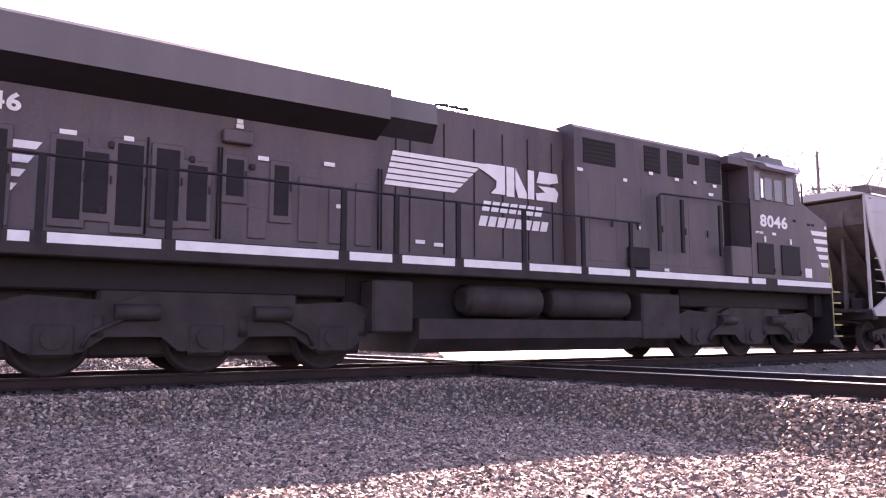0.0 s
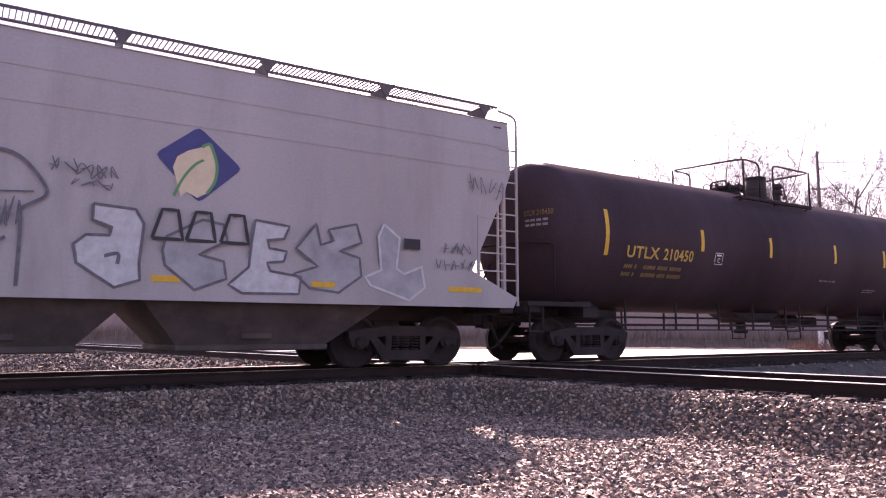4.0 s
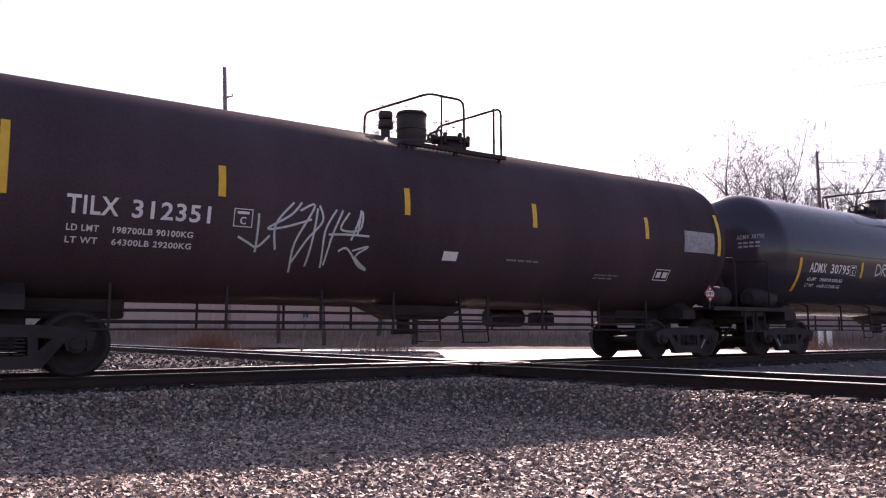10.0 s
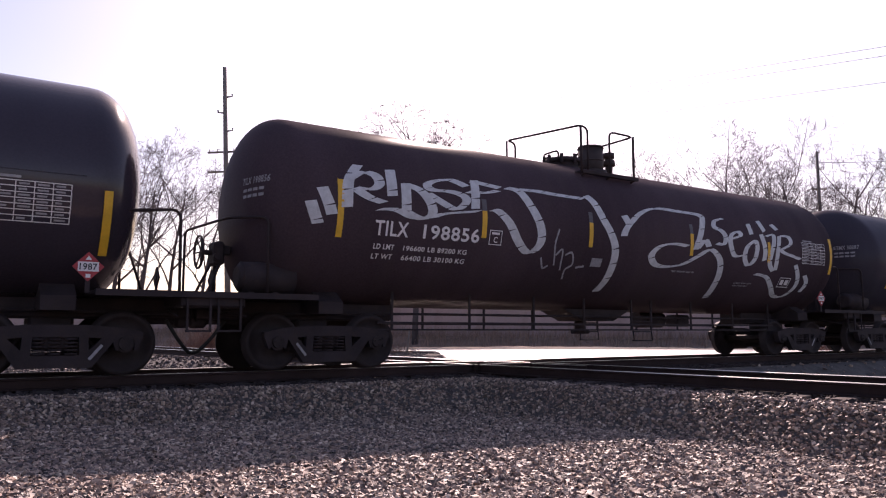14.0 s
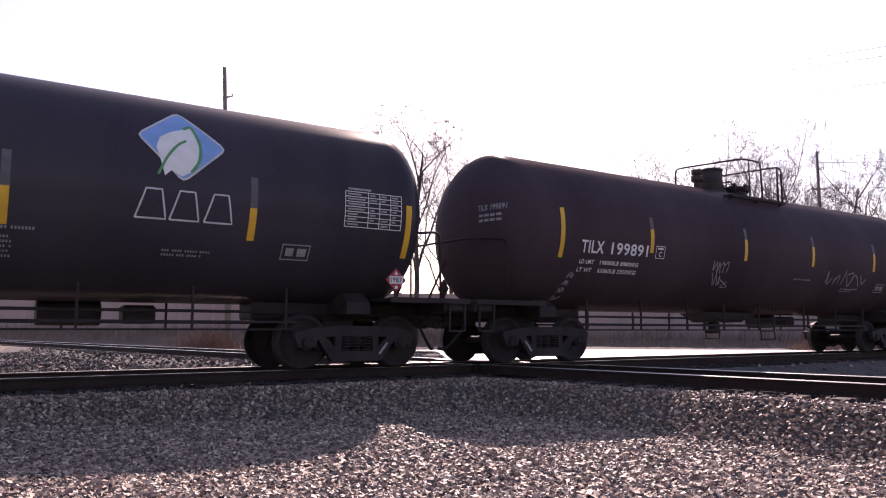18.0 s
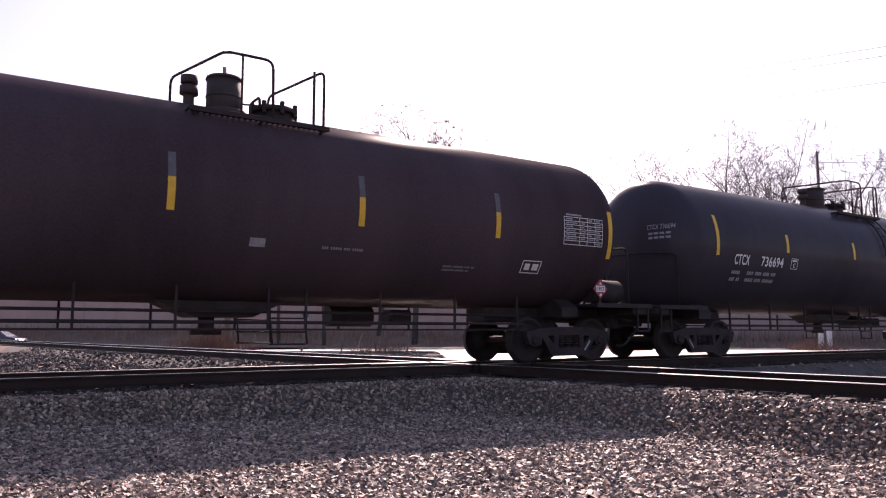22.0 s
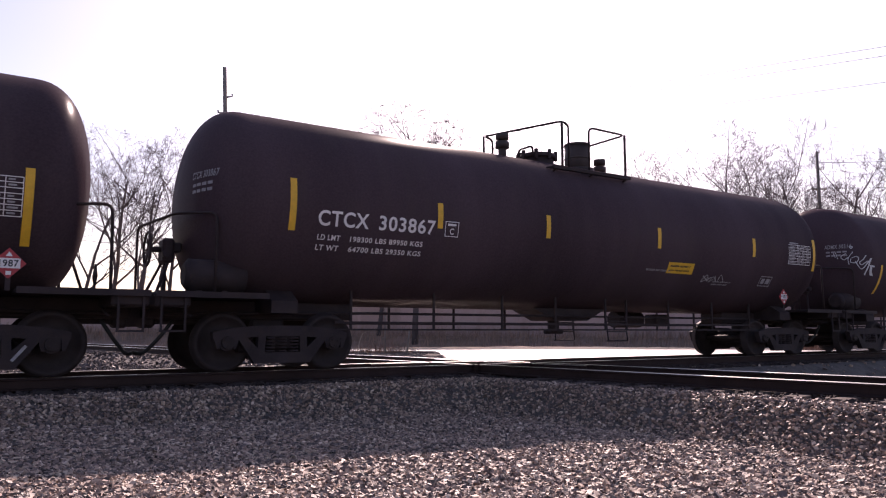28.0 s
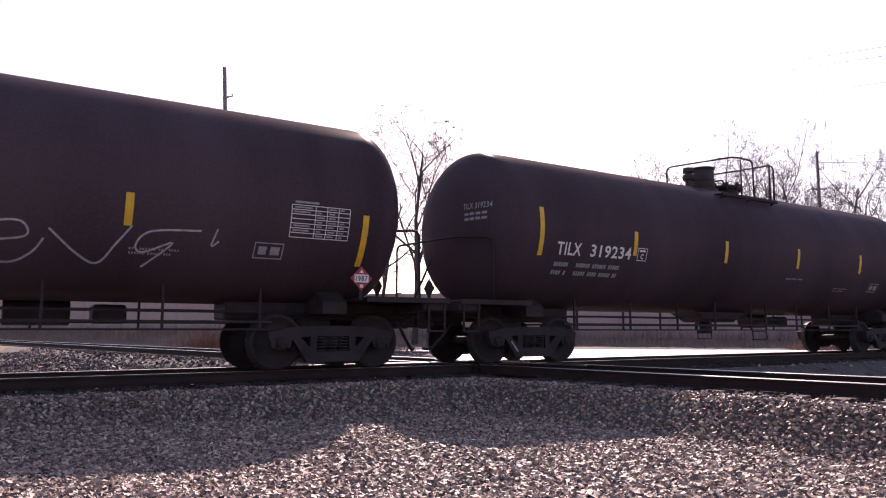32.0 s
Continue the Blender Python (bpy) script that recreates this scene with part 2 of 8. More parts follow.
class Geo:
    """Collects vertices and faces of one mesh."""

    def __init__(self):
        self.v, self.f, self.s = [], [], []

    def add(self, vs, fs, smooth=False):
        o = len(self.v)
        self.v += [tuple(p) for p in vs]
        self.f += [tuple(i + o for i in f) for f in fs]
        self.s += [smooth] * len(fs)
        return self

    def box(self, a, b, c=0.0):
        """A box from corner a to corner b with chamfered edges c."""
        a, b = [min(p, q) for p, q in zip(a, b)], [max(p, q) for p, q in zip(a, b)]
        c = min([c] + [(q - p) * 0.45 for p, q in zip(a, b)])
        if c <= 0:
            vs = [(x, y, z) for x in (a[0], b[0]) for y in (a[1], b[1]) for z in (a[2], b[2])]
            return self.add(vs, [(0, 1, 3, 2), (4, 6, 7, 5), (0, 4, 5, 1), (2, 3, 7, 6), (0, 2, 6, 4), (1, 5, 7, 3)])
        vs, ix = [], {}
        for i in (0, 1):
            for j in (0, 1):
                for k in (0, 1):
                    for ax in range(3):
                        p = [(a, b)[i][0], (a, b)[j][1], (a, b)[k][2]]
                        for q, side in enumerate((i, j, k)):
                            if q != ax:
                                p[q] += c if side == 0 else -c
                        ix[i, j, k, ax] = len(vs)
                        vs.append(p)
        fs = []
        for ax in range(3):
            o1, o2 = [q for q in range(3) if q != ax]
            for s in (0, 1):
                quad = []
                for p, q in ((0, 0), (1, 0), (1, 1), (0, 1)):
                    key = [0, 0, 0]
                    key[ax], key[o1], key[o2] = s, p, q
                    quad.append(ix[(*key, ax)])
                fs.append(tuple(quad))
            for p in (0, 1):
                for q in (0, 1):
                    e = []
                    for s in (0, 1):
                        key = [0, 0, 0]
                        key[ax], key[o1], key[o2] = s, p, q
                        e.append(tuple(key))
                    fs.append((ix[(*e[0], o1)], ix[(*e[0], o2)], ix[(*e[1], o2)], ix[(*e[1], o1)]))
        for i in (0, 1):
            for j in (0, 1):
                for k in (0, 1):
                    fs.append((ix[i, j, k, 0], ix[i, j, k, 1], ix[i, j, k, 2]))
        return self.add(vs, fs)

    def cyl(self, p, q, r, r2=None, n=12, cap=True, smooth=True):
        p, q = Vector(p), Vector(q)
        r2 = r if r2 is None else r2
        d = (q - p).normalized()
        u = d.orthogonal().normalized()
        w = d.cross(u)
        vs = []
        for c, rr in ((p, r), (q, r2)):
            vs += [c + (u * math.cos(2 * math.pi * i / n) + w * math.sin(2 * math.pi * i / n)) * rr for i in range(n)]
        self.add(vs, [(i, (i + 1) % n, n + (i + 1) % n, n + i) for i in range(n)], smooth)
        if cap:
            o = len(self.v) - 2 * n
            self.f += [tuple(o + i for i in reversed(range(n))), tuple(o + n + i for i in range(n))]
            self.s += [False, False]
        return self

    def tube(self, pts, r, n=6, r2=None):
        """A bent bar through pts."""
        pts = [Vector(p) for p in pts]
        r2 = r if r2 is None else r2
        d0 = (pts[1] - pts[0]).normalized()
        u = d0.orthogonal().normalized()
        rings = []
        for k, p in enumerate(pts):
            d = (pts[min(k + 1, len(pts) - 1)] - pts[max(k - 1, 0)]).normalized()
            u = (u - d * u.dot(d)).normalized()
            w = d.cross(u)
            rr = r + (r2 - r) * k / (len(pts) - 1)
            rings.append([p + (u * math.cos(2 * math.pi * i / n) + w * math.sin(2 * math.pi * i / n)) * rr for i in range(n)])
        vs = [p for ring in rings for p in ring]
        fs = [(k * n + i, k * n + (i + 1) % n, (k + 1) * n + (i + 1) % n, (k + 1) * n + i) for k in range(len(pts) - 1) for i in range(n)]
        fs += [tuple(reversed(range(n))), tuple((len(pts) - 1) * n + i for i in range(n))]
        return self.add(vs, fs, True)

    def prism(self, poly, axis, a, b):
        """The outline poly pushed along an axis from a to b. poly is in the other two axes, in order."""
        n = len(poly)
        put = {"x": lambda p, h: (h, p[0], p[1]), "y": lambda p, h: (p[0], h, p[1]), "z": lambda p, h: (p[0], p[1], h)}[axis]
        vs = [put(p, a) for p in poly] + [put(p, b) for p in poly]
        return self.add(vs, [tuple(range(n)), tuple(n + i for i in reversed(range(n)))] + [(i, n + i, n + (i + 1) % n, (i + 1) % n) for i in range(n)])

    def lathe(self, prof, cy, cz, n=48, smooth=True):
        """A body turned about the line along x through (cy, cz); prof: (x, radius)."""
        vs = [(x, cy + r * math.sin(2 * math.pi * i / n), cz + r * math.cos(2 * math.pi * i / n)) for x, r in prof for i in range(n)]
        fs = [(k * n + i, k * n + (i + 1) % n, (k + 1) * n + (i + 1) % n, (k + 1) * n + i) for k in range(len(prof) - 1) for i in range(n)]
        return self.add(vs, fs, smooth)

    def mesh(self, name, material):
        me = bpy.data.meshes.new(name)
        me.from_pydata(self.v, [], self.f)
        me.polygons.foreach_set("use_smooth", self.s)
        bm = bmesh.new()
        bm.from_mesh(me)
        bmesh.ops.recalc_face_normals(bm, faces=bm.faces)
        bm.to_mesh(me)
        bm.free()
        me.materials.append(material)
        return me

    def put(self, name, material, parent=None, label="", at=(0, 0, 0)):
        ob = new(name, self.mesh(name, material))
        ob.location = at
        if parent:
            ob.parent = parent
        if label:
            ob["label"] = label
        return ob


def empty(name, at=(0, 0, 0)):
    ob = new(name)
    ob.empty_display_size = 0.3
    ob.location = at
    return ob


def bend(pts, n=4):
    """Rounds the corners of a line of points."""
    pts = [Vector(p) for p in pts]
    out = [pts[0]]
    for a, b, c in zip(pts, pts[1:], pts[2:]):
        r = min((b - a).length, (c - b).length, 0.3) * 0.5
        p, q = b + (a - b).normalized() * r, b + (c - b).normalized() * r
        out += [p * (1 - t) ** 2 + b * 2 * t * (1 - t) + q * t * t for t in [i / n for i in range(n + 1)]]
    return out + [pts[-1]]


# flat marks: made in (u, w) and laid on a surface by a function


def lettering(body, u0, u1, w0, w1, lean=0.0, bold=0.02, space=1.1):
    """The outline of words, fitted into a rectangle."""
    cu = bpy.data.curves.new("words", "FONT")
    cu.body, cu.shear, cu.resolution_u, cu.offset, cu.space_character = body, lean, 4, bold, space
    ob = bpy.data.objects.new("words", cu)
    scene.collection.objects.link(ob)
    bpy.context.view_layer.update()
    me = ob.evaluated_get(bpy.context.evaluated_depsgraph_get()).to_mesh()
    vs = [(p.co.x, p.co.y) for p in me.vertices]
    fs = [tuple(p.vertices) for p in me.polygons]
    bpy.data.objects.remove(ob)
    bpy.data.curves.remove(cu)
    a, b = min(v[0] for v in vs), max(v[0] for v in vs)
    c, d = min(v[1] for v in vs), max(v[1] for v in vs)
    return [((x - a) / (b - a) * (u1 - u0) + u0, (y - c) / (d - c) * (w1 - w0) + w0) for x, y in vs], fs


def rect(u0, u1, w0, w1, steps=1):
    vs = [(u, w0 + (w1 - w0) * i / steps) for i in range(steps + 1) for u in (u0, u1)]
    return vs, [(2 * i, 2 * i + 1, 2 * i + 3, 2 * i + 2) for i in range(steps)]


def frame_marks(u0, u1, w0, w1, t):
    out = [rect(u0, u1, w0, w0 + t), rect(u0, u1, w1 - t, w1), rect(u0, u0 + t, w0 + t, w1 - t), rect(u1 - t, u1, w0 + t, w1 - t)]
    return out


def stroke(pts, width, curvy=True):
    """A brush line through pts, as a ribbon."""
    P = [Vector((p[0], p[1], 0)) for p in pts]
    if curvy and len(P) > 2:
        Q = []
        for i in range(len(P) - 1):
            a, b, c, d = P[max(i - 1, 0)], P[i], P[i + 1], P[min(i + 2, len(P) - 1)]
            for k in range(5):
                t = k / 5
                Q.append(0.5 * ((2 * b) + (c - a) * t + (2 * a - 5 * b + 4 * c - d) * t * t + (3 * b - a - 3 * c + d) * t ** 3))
        P = Q + [P[-1]]
    Q = [P[0]]
    for a, b in zip(P, P[1:]):
        k = max(1, math.ceil((b - a).length / 0.1))
        Q += [a.lerp(b, (i + 1) / k) for i in range(k)]
    P = Q
    vs, fs = [], []
    for i, p in enumerate(P):
        d = P[min(i + 1, len(P) - 1)] - P[max(i - 1, 0)]
        d = d.normalized() if d.length > 1e-6 else Vector((1, 0, 0))
        nrm = Vector((-d.y, d.x, 0)) * width * 0.5
        vs += [tuple((p + nrm)[:2]), tuple((p - nrm)[:2])]
    fs = [(2 * i, 2 * i + 1, 2 * i + 3, 2 * i + 2) for i in range(len(P) - 1)]
    return vs, fs


def chisel(pts, width, slant=0.16, gap=0.3):
    """A broad flat-marker line: wide across, thin along the level, with small notches where the marker was lifted."""
    vs, fs = stroke(pts, 0.035)
    n = len(vs) // 2
    mid = [((vs[2 * i][0] + vs[2 * i + 1][0]) / 2, (vs[2 * i][1] + vs[2 * i + 1][1]) / 2) for i in range(n)]
    ou, ow = width * 0.5, width * 0.5 * slant
    out, faces, run = [], [], 0.0
    for i, (u, w) in enumerate(mid):
        a, b = vs[2 * i], vs[2 * i + 1]
        sg = 1 if (a[0] - b[0]) * ou + (a[1] - b[1]) * ow > 0 else -1
        out += [(a[0] + sg * ou, a[1] + sg * ow), (b[0] - sg * ou, b[1] - sg * ow)]
    for i in range(n - 1):
        p, q = out[2 * i:2 * i + 2], out[2 * i + 2:2 * i + 4]
        run += math.dist(mid[i], mid[i + 1])
        k = 0.0
        if run > gap:
            run, k = 0.0, min(0.6, 0.03 / max(math.dist(mid[i], mid[i + 1]), 0.02))
        faces.append([p[0], p[1], q[1], (q[0][0] + (p[0][0] - q[0][0]) * k, q[0][1] + (p[0][1] - q[0][1]) * k)])
    spots = {}
    quads = [tuple(spots.setdefault(c, len(spots)) for c in f) for f in faces]
    return list(spots), quads


def banded(poly, step=0.08):
    """A filled outline cut into level bands, so that it follows a curved wall."""
    vs, fs = [], []
    lo, hi = min(q[1] for q in poly), max(q[1] for q in poly)
    k = max(1, math.ceil((hi - lo) / step))
    for i in range(k):
        a, b = lo + (hi - lo) * i / k, lo + (hi - lo) * (i + 1) / k
        cut = list(poly)
        for lim, sg in ((a, 1), (b, -1)):
            out = []
            for p, q in zip(cut, cut[1:] + cut[:1]):
                pin, qin = sg * (p[1] - lim) >= -1e-9, sg * (q[1] - lim) >= -1e-9
                if pin:
                    out.append(p)
                if pin != qin:
                    t = (lim - p[1]) / (q[1] - p[1])
                    out.append((p[0] + (q[0] - p[0]) * t, lim))
            cut = out
            if len(cut) < 3:
                break
        if len(cut) >= 3:
            o = len(vs)
            vs += cut
            fs.append(tuple(range(o, o + len(cut))))
    return vs, fs


def marks(name, shapes, lay, material, parent, label=""):
    """Lays painted shapes on a surface as one part."""
    g = Geo()
    for vs, fs in shapes:
        g.add([lay(*p) for p in vs], fs)
    me = bpy.data.meshes.new(name)
    me.from_pydata(g.v, [], g.f)
    me.materials.append(material)
    ob = new(name, me)
    ob.parent = parent
    if label:
        ob["label"] = label
    if name in ("small_print", "table_print", "data_table", "head_small_print", "crayon_scrawl"):
        ob["kind"] = "stuff"
    return ob


# ---------------------------------------------------------------- ground
DIAMOND_X, LEAN = 9.1, -0.139        # the second track crosses here, and leans by this much per metre of y
SECOND_DIR = Vector((LEAN, 1, 0)).normalized()


def off_second(x, y):
    """Distance from the middle of the second track."""
    return abs((x - DIAMOND_X) - LEAN * y) / math.sqrt(1 + LEAN * LEAN)


def smooth01(t):
    t = min(1.0, max(0.0, t))
    return t * t * (3 - 2 * t)


def ground_z(x, y):
    q = min(max(8.0 - x, 0.0), 12.0)
    low = -0.70 + 0.02 * q + 0.0015 * q * q if y < 0 else -0.42 - 0.36 * smooth01((y - 28) / 8)
    low += 0.05 * noise.noise((x * 0.35, y * 0.35, 0.0)) + 0.02 * noise.noise((x * 1.3, y * 1.3, 3.0))
    bed = max(1 - smooth01((abs(y) - 1.75) / 1.0), 1 - smooth01((off_second(x, y) - 1.6) / 0.9))
    top = -0.215 + 0.012 * noise.noise((x * 2.1, y * 2.1, 7.0))
    return low + (top - low) * bed


def axis_steps(parts):
    out = []
    for a, b, n in parts:
        out += list(np.linspace(a, b, n, endpoint=False))
    return out + [parts[-1][1]]


gx = axis_steps([(-2500, -200, 8), (-200, -20, 20), (-20, -6, 30), (-6, 22, 190), (22, 60, 40), (60, 300, 20), (300, 2500, 8)])
gy = axis_steps([(-2500, -100, 8), (-100, -20, 16), (-20, -12, 20), (-12, 5, 130), (5, 30, 50), (30, 120, 20), (120, 2500, 10)])
g = Geo()
nx = len(gx)
g.v = [(x, y, ground_z(x, y)) for y in gy for x in gx]
g.f = [(j * nx + i, j * nx + i + 1, (j + 1) * nx + i + 1, (j + 1) * nx + i) for j in range(len(gy) - 1) for i in range(nx - 1)]
g.s = [True] * len(g.f)
ground = g.put("ground", M_GROUND)
ground.data.materials.append(M_DRY)
for p in ground.data.polygons:
    c = p.center
    if c.y > 34 - 0.3 * c.x or c.x < -40 or c.y < -30:
        p.material_index = 1
tagged(ground, "grey gravel yard with dry winter ground beyond", "ground", kind="structure")


def stones(name, count, area, size, seed, label, stone=None, flat=0.33, tall=0.0):
    """Loose crushed stones, angular blocks, as one mesh; area(rng) gives a place."""
    rng = np.random.default_rng(seed)
    cube = np.array([(x, y, z) for x in (-1, 1) for y in (-1, 1) for z in (-1, 1)]) * 0.62
    quad = np.array([(0, 1, 3, 2), (4, 6, 7, 5), (0, 4, 5, 1), (2, 3, 7, 6), (1, 5, 7, 3)])
    at = np.empty((count, 3))
    for i in range(count):
        x, y = area(rng)
        at[i] = x, y, ground_z(x, y)
    s = size * (0.5 + 1.1 * rng.random(count) ** 1.8)
    at[:, 2] += s * 0.3
    sh = np.stack([np.ones(count), 0.55 + 0.4 * rng.random(count), 0.4 + tall + 0.35 * rng.random(count)], 1) * s[:, None]
    V = cube[None] * (0.65 + 0.6 * rng.random((count, 8, 3))) * sh[:, None, :]
    q = rng.normal(size=(count, 4)) * (1.0, flat, flat, 1.0)
    q /= np.linalg.norm(q, axis=1)[:, None]
    w, x, y, z = q.T
    R = np.stack([1 - 2 * (y * y + z * z), 2 * (x * y - z * w), 2 * (x * z + y * w), 2 * (x * y + z * w), 1 - 2 * (x * x + z * z), 2 * (y * z - x * w), 2 * (x * z - y * w), 2 * (y * z + x * w), 1 - 2 * (x * x + y * y)], 1).reshape(-1, 3, 3)
    V = np.einsum("nij,nkj->nki", R, V) + at[:, None, :]
    me = bpy.data.meshes.new(name)
    me.vertices.add(count * 8)
    me.vertices.foreach_set("co", V.reshape(-1))
    F = (quad[None] + (np.arange(count) * 8)[:, None, None]).reshape(-1)
    me.loops.add(len(F))
    me.loops.foreach_set("vertex_index", F.astype(np.int32))
    me.polygons.add(count * 5)
    me.polygons.foreach_set("loop_start", np.arange(0, len(F), 4, dtype=np.int32))
    me.polygons.foreach_set("use_smooth", np.zeros(count * 5, dtype=bool))
    me.update(calc_edges=True)
    me.materials.append(stone or M_STONE)
    return tagged(new(name, me), label, "gravel", kind="stuff")


def view_place(d, w):
    """A place d ahead of the tripod and w to its right."""
    a = radians(90 - 33.4)
    return EYE[0] + d * math.cos(a) + w * math.sin(a), EYE[1] + d * math.sin(a) - w * math.cos(a)


def near_area(rng):
    """Places between the tripod and the tracks, thicker where they are close."""
    while True:
        d = 4.6 + 9.0 * rng.random() ** 1.2
        x, y = view_place(d, (rng.random() - 0.5) * 1.32 * d)
        if y < -1.4 and off_second(x, y) > 1.3:
            return x, y


def bed_area(rng):
    """Places on the beds of both tracks, for the shade-dark stones."""
    while True:
        if rng.random() < 0.55:
            x, y = -6 + 26 * rng.random(), -1.6 + 1.7 * rng.random()
        else:
            x, y = 8.5 + 4.5 * rng.random(), -14 + 13 * rng.random()
        if (y > -1.5 or off_second(x, y) < 1.4) and min(abs(abs(y) - 0.75), abs(off_second(x, y) - 0.75)) > 0.09:
            return x, y


def on_road(x, y):
    """Whether a place lies on the pale road or past its near edge."""
    a = radians(90 - 33.4)
    d = (x - EYE[0]) * math.cos(a) + (y - EYE[1]) * math.sin(a)
    w = (x - EYE[0]) * math.sin(a) - (y - EYE[1]) * math.cos(a)
    return d > 24.0 and w > 0.0


def far_area(rng):
    while True:
        d = 13.0 + 24 * rng.random() ** 1.3
        x, y = view_place(d, (-0.64 + 0.75 * rng.random()) * d)
        if y > 0.9 and off_second(x, y) > 0.95 and not on_road(x, y):
            return x, y


stones("track_gravel", 132000, near_area, 0.027, 11, "loose grey and tan crushed stone, partly shaded by the train")
# this strip paints the shadow band below the rails with darker stone
stones("track_gravel", 16000, bed_area, 0.04, 14, "crushed stone along the rails, shade put into its dark colour", M_BEDSTONE)
# darker copy of the gravel, standing for stones seen from their shaded side
stones("track_gravel", 22000, far_area, 0.042, 12, "crushed stone between the two tracks, darkened for its backlit faces", M_FARSTONE, 1.0, 0.4)


def foot_area(rng):
    """The ground about the tripod."""
    while True:
        x, y = -5 + 12 * rng.random(), -17 + 9 * rng.random()
        if off_second(x, y) > 1.4:
            return x, y


def yard_area(rng):
    """The rest of the yard on both sides of the main track."""
    while True:
        x, y = -13 + 38 * rng.random(), -18 + 34 * rng.random()
        if abs(y) > 1.5 and off_second(x, y) > 1.4 and (y > 0 or x < -5 or x > 16 or y < -14) and not on_road(x, y):
            return x, y


stones("track_gravel", 9000, foot_area, 0.04, 15, "loose grey crushed stone round the viewpoint")
stones("track_gravel", 8000, yard_area, 0.045, 13, "scattered grey crushed stone over the yard")

# ---------------------------------------------------------------- tracks
RAIL_PROFILE = [(-0.07, -0.17), (0.07, -0.17), (0.07, -0.158), (0.012, -0.14), (0.01, -0.042), (0.036, -0.034), (0.036, -0.008), (0.026, 0.0), (-0.026, 0.0), (-0.036, -0.008), (-0.036, -0.034), (-0.01, -0.042), (-0.012, -0.14), (-0.07, -0.158)]


def rail_piece(parent, a, b, frame_at, name="rail"):
    """A rail from a to b along its track; frame_at(s, side) gives the place."""
    vs, n = [], len(RAIL_PROFILE)
    g = Geo()
    for s in (a, b):
        for u, w in RAIL_PROFILE:
            g.v.append(frame_at(s, u, w))
    g.f = [(i, (i + 1) % n, n + (i + 1) % n, n + i) for i in range(n)] + [tuple(range(n)), tuple(range(n, 2 * n))]
    g.s = [False] * len(g.f)
    ob = g.put(name, M_RAIL, parent)
    ob.data.materials.append(M_RAILTOP)
    for p in ob.data.polygons:
        if p.index in (6, 7, 8):
            p.material_index = 1
    return ob


def first_frame(side):
    return lambda s, u, w: (s, side + u, w)


def second_frame(side):
    d = SECOND_DIR
    n = Vector((d.y, -d.x, 0))
    return lambda s, u, w: tuple(Vector((DIAMOND_X, 0, 0)) + d * s + n * (side + u) + Vector((0, 0, w)))


track_one = tagged(empty("railway_track"), "rusty main track with bright rail heads on timber ties", "railway track", kind="structure")
track_two = tagged(empty("railway_track"), "crossing track with bright rail heads on timber ties", "railway track", kind="structure")
GAP = 0.055
for side in (-0.7525, 0.7525):
    cuts = [-60.0] + sorted(DIAMOND_X + s for s in (-0.76, 0.76)) + [160.0]
    for a, b in zip(cuts, cuts[1:]):
        rail_piece(track_one, a + GAP * (a > -60), b - GAP * (b < 160), first_frame(side))
    cuts = [-40.0, -0.76, 0.76, 90.0]
    for a, b in zip(cuts, cuts[1:]):
        rail_piece(track_two, a + GAP * (a > -40), b - GAP * (b < 90), second_frame(side))
for side in (-0.66, 0.66):
    rail_piece(track_one, DIAMOND_X - 2.2, DIAMOND_X + 2.2, lambda s, u, w, k=side: (s, k + u * 0.7, w - 0.012), "guard_rail")
    rail_piece(track_two, -2.2, 2.2, lambda s, u, w, k=side: second_frame(k)(s, u * 0.7, w - 0.016), "guard_rail")
tie_mesh = Geo().box((-0.115, -1.3, -0.36), (0.115, 1.3, -0.172), 0.012).mesh("tie", M_TIE)
plate_mesh = Geo().box((-0.1, -0.18, -0.172), (0.1, 0.18, -0.16), 0.004).mesh("tie_plate", M_IRON)
rng = random.Random(5)
for i in range(190):
    x = -16 + 0.55 * i
    o = new("tie", tie_mesh)
    o.parent, o.matrix_local = track_one, pose(x + rng.uniform(-0.02, 0.02), rng.uniform(-0.05, 0.05), rng.uniform(-0.012, 0.0), 0, 0, rng.uniform(-1, 1))
    if -8 < x < 26:
        for side in (-0.7525, 0.7525):
            p = new("tie_plate", plate_mesh)
            p.parent, p.matrix_local = track_one, pose(x, side, 0.001)
for i in range(130):
    s = -14 + 0.55 * i
    if abs(s) < 1.9:
        continue
    q = Vector((DIAMOND_X, 0, 0)) + SECOND_DIR * s
    o = new("tie", tie_mesh)
    o.parent, o.matrix_local = track_two, pose(q.x, q.y, rng.uniform(-0.012, 0.0), 0, 0, math.degrees(math.atan2(SECOND_DIR.y, SECOND_DIR.x)) + rng.uniform(-1, 1))

# ---------------------------------------------------------------- running gear
SPEED = 7.76                          # metres a second, towards -x
WHEELS = []                           # (wheelset, its car, offset in its truck, radius)


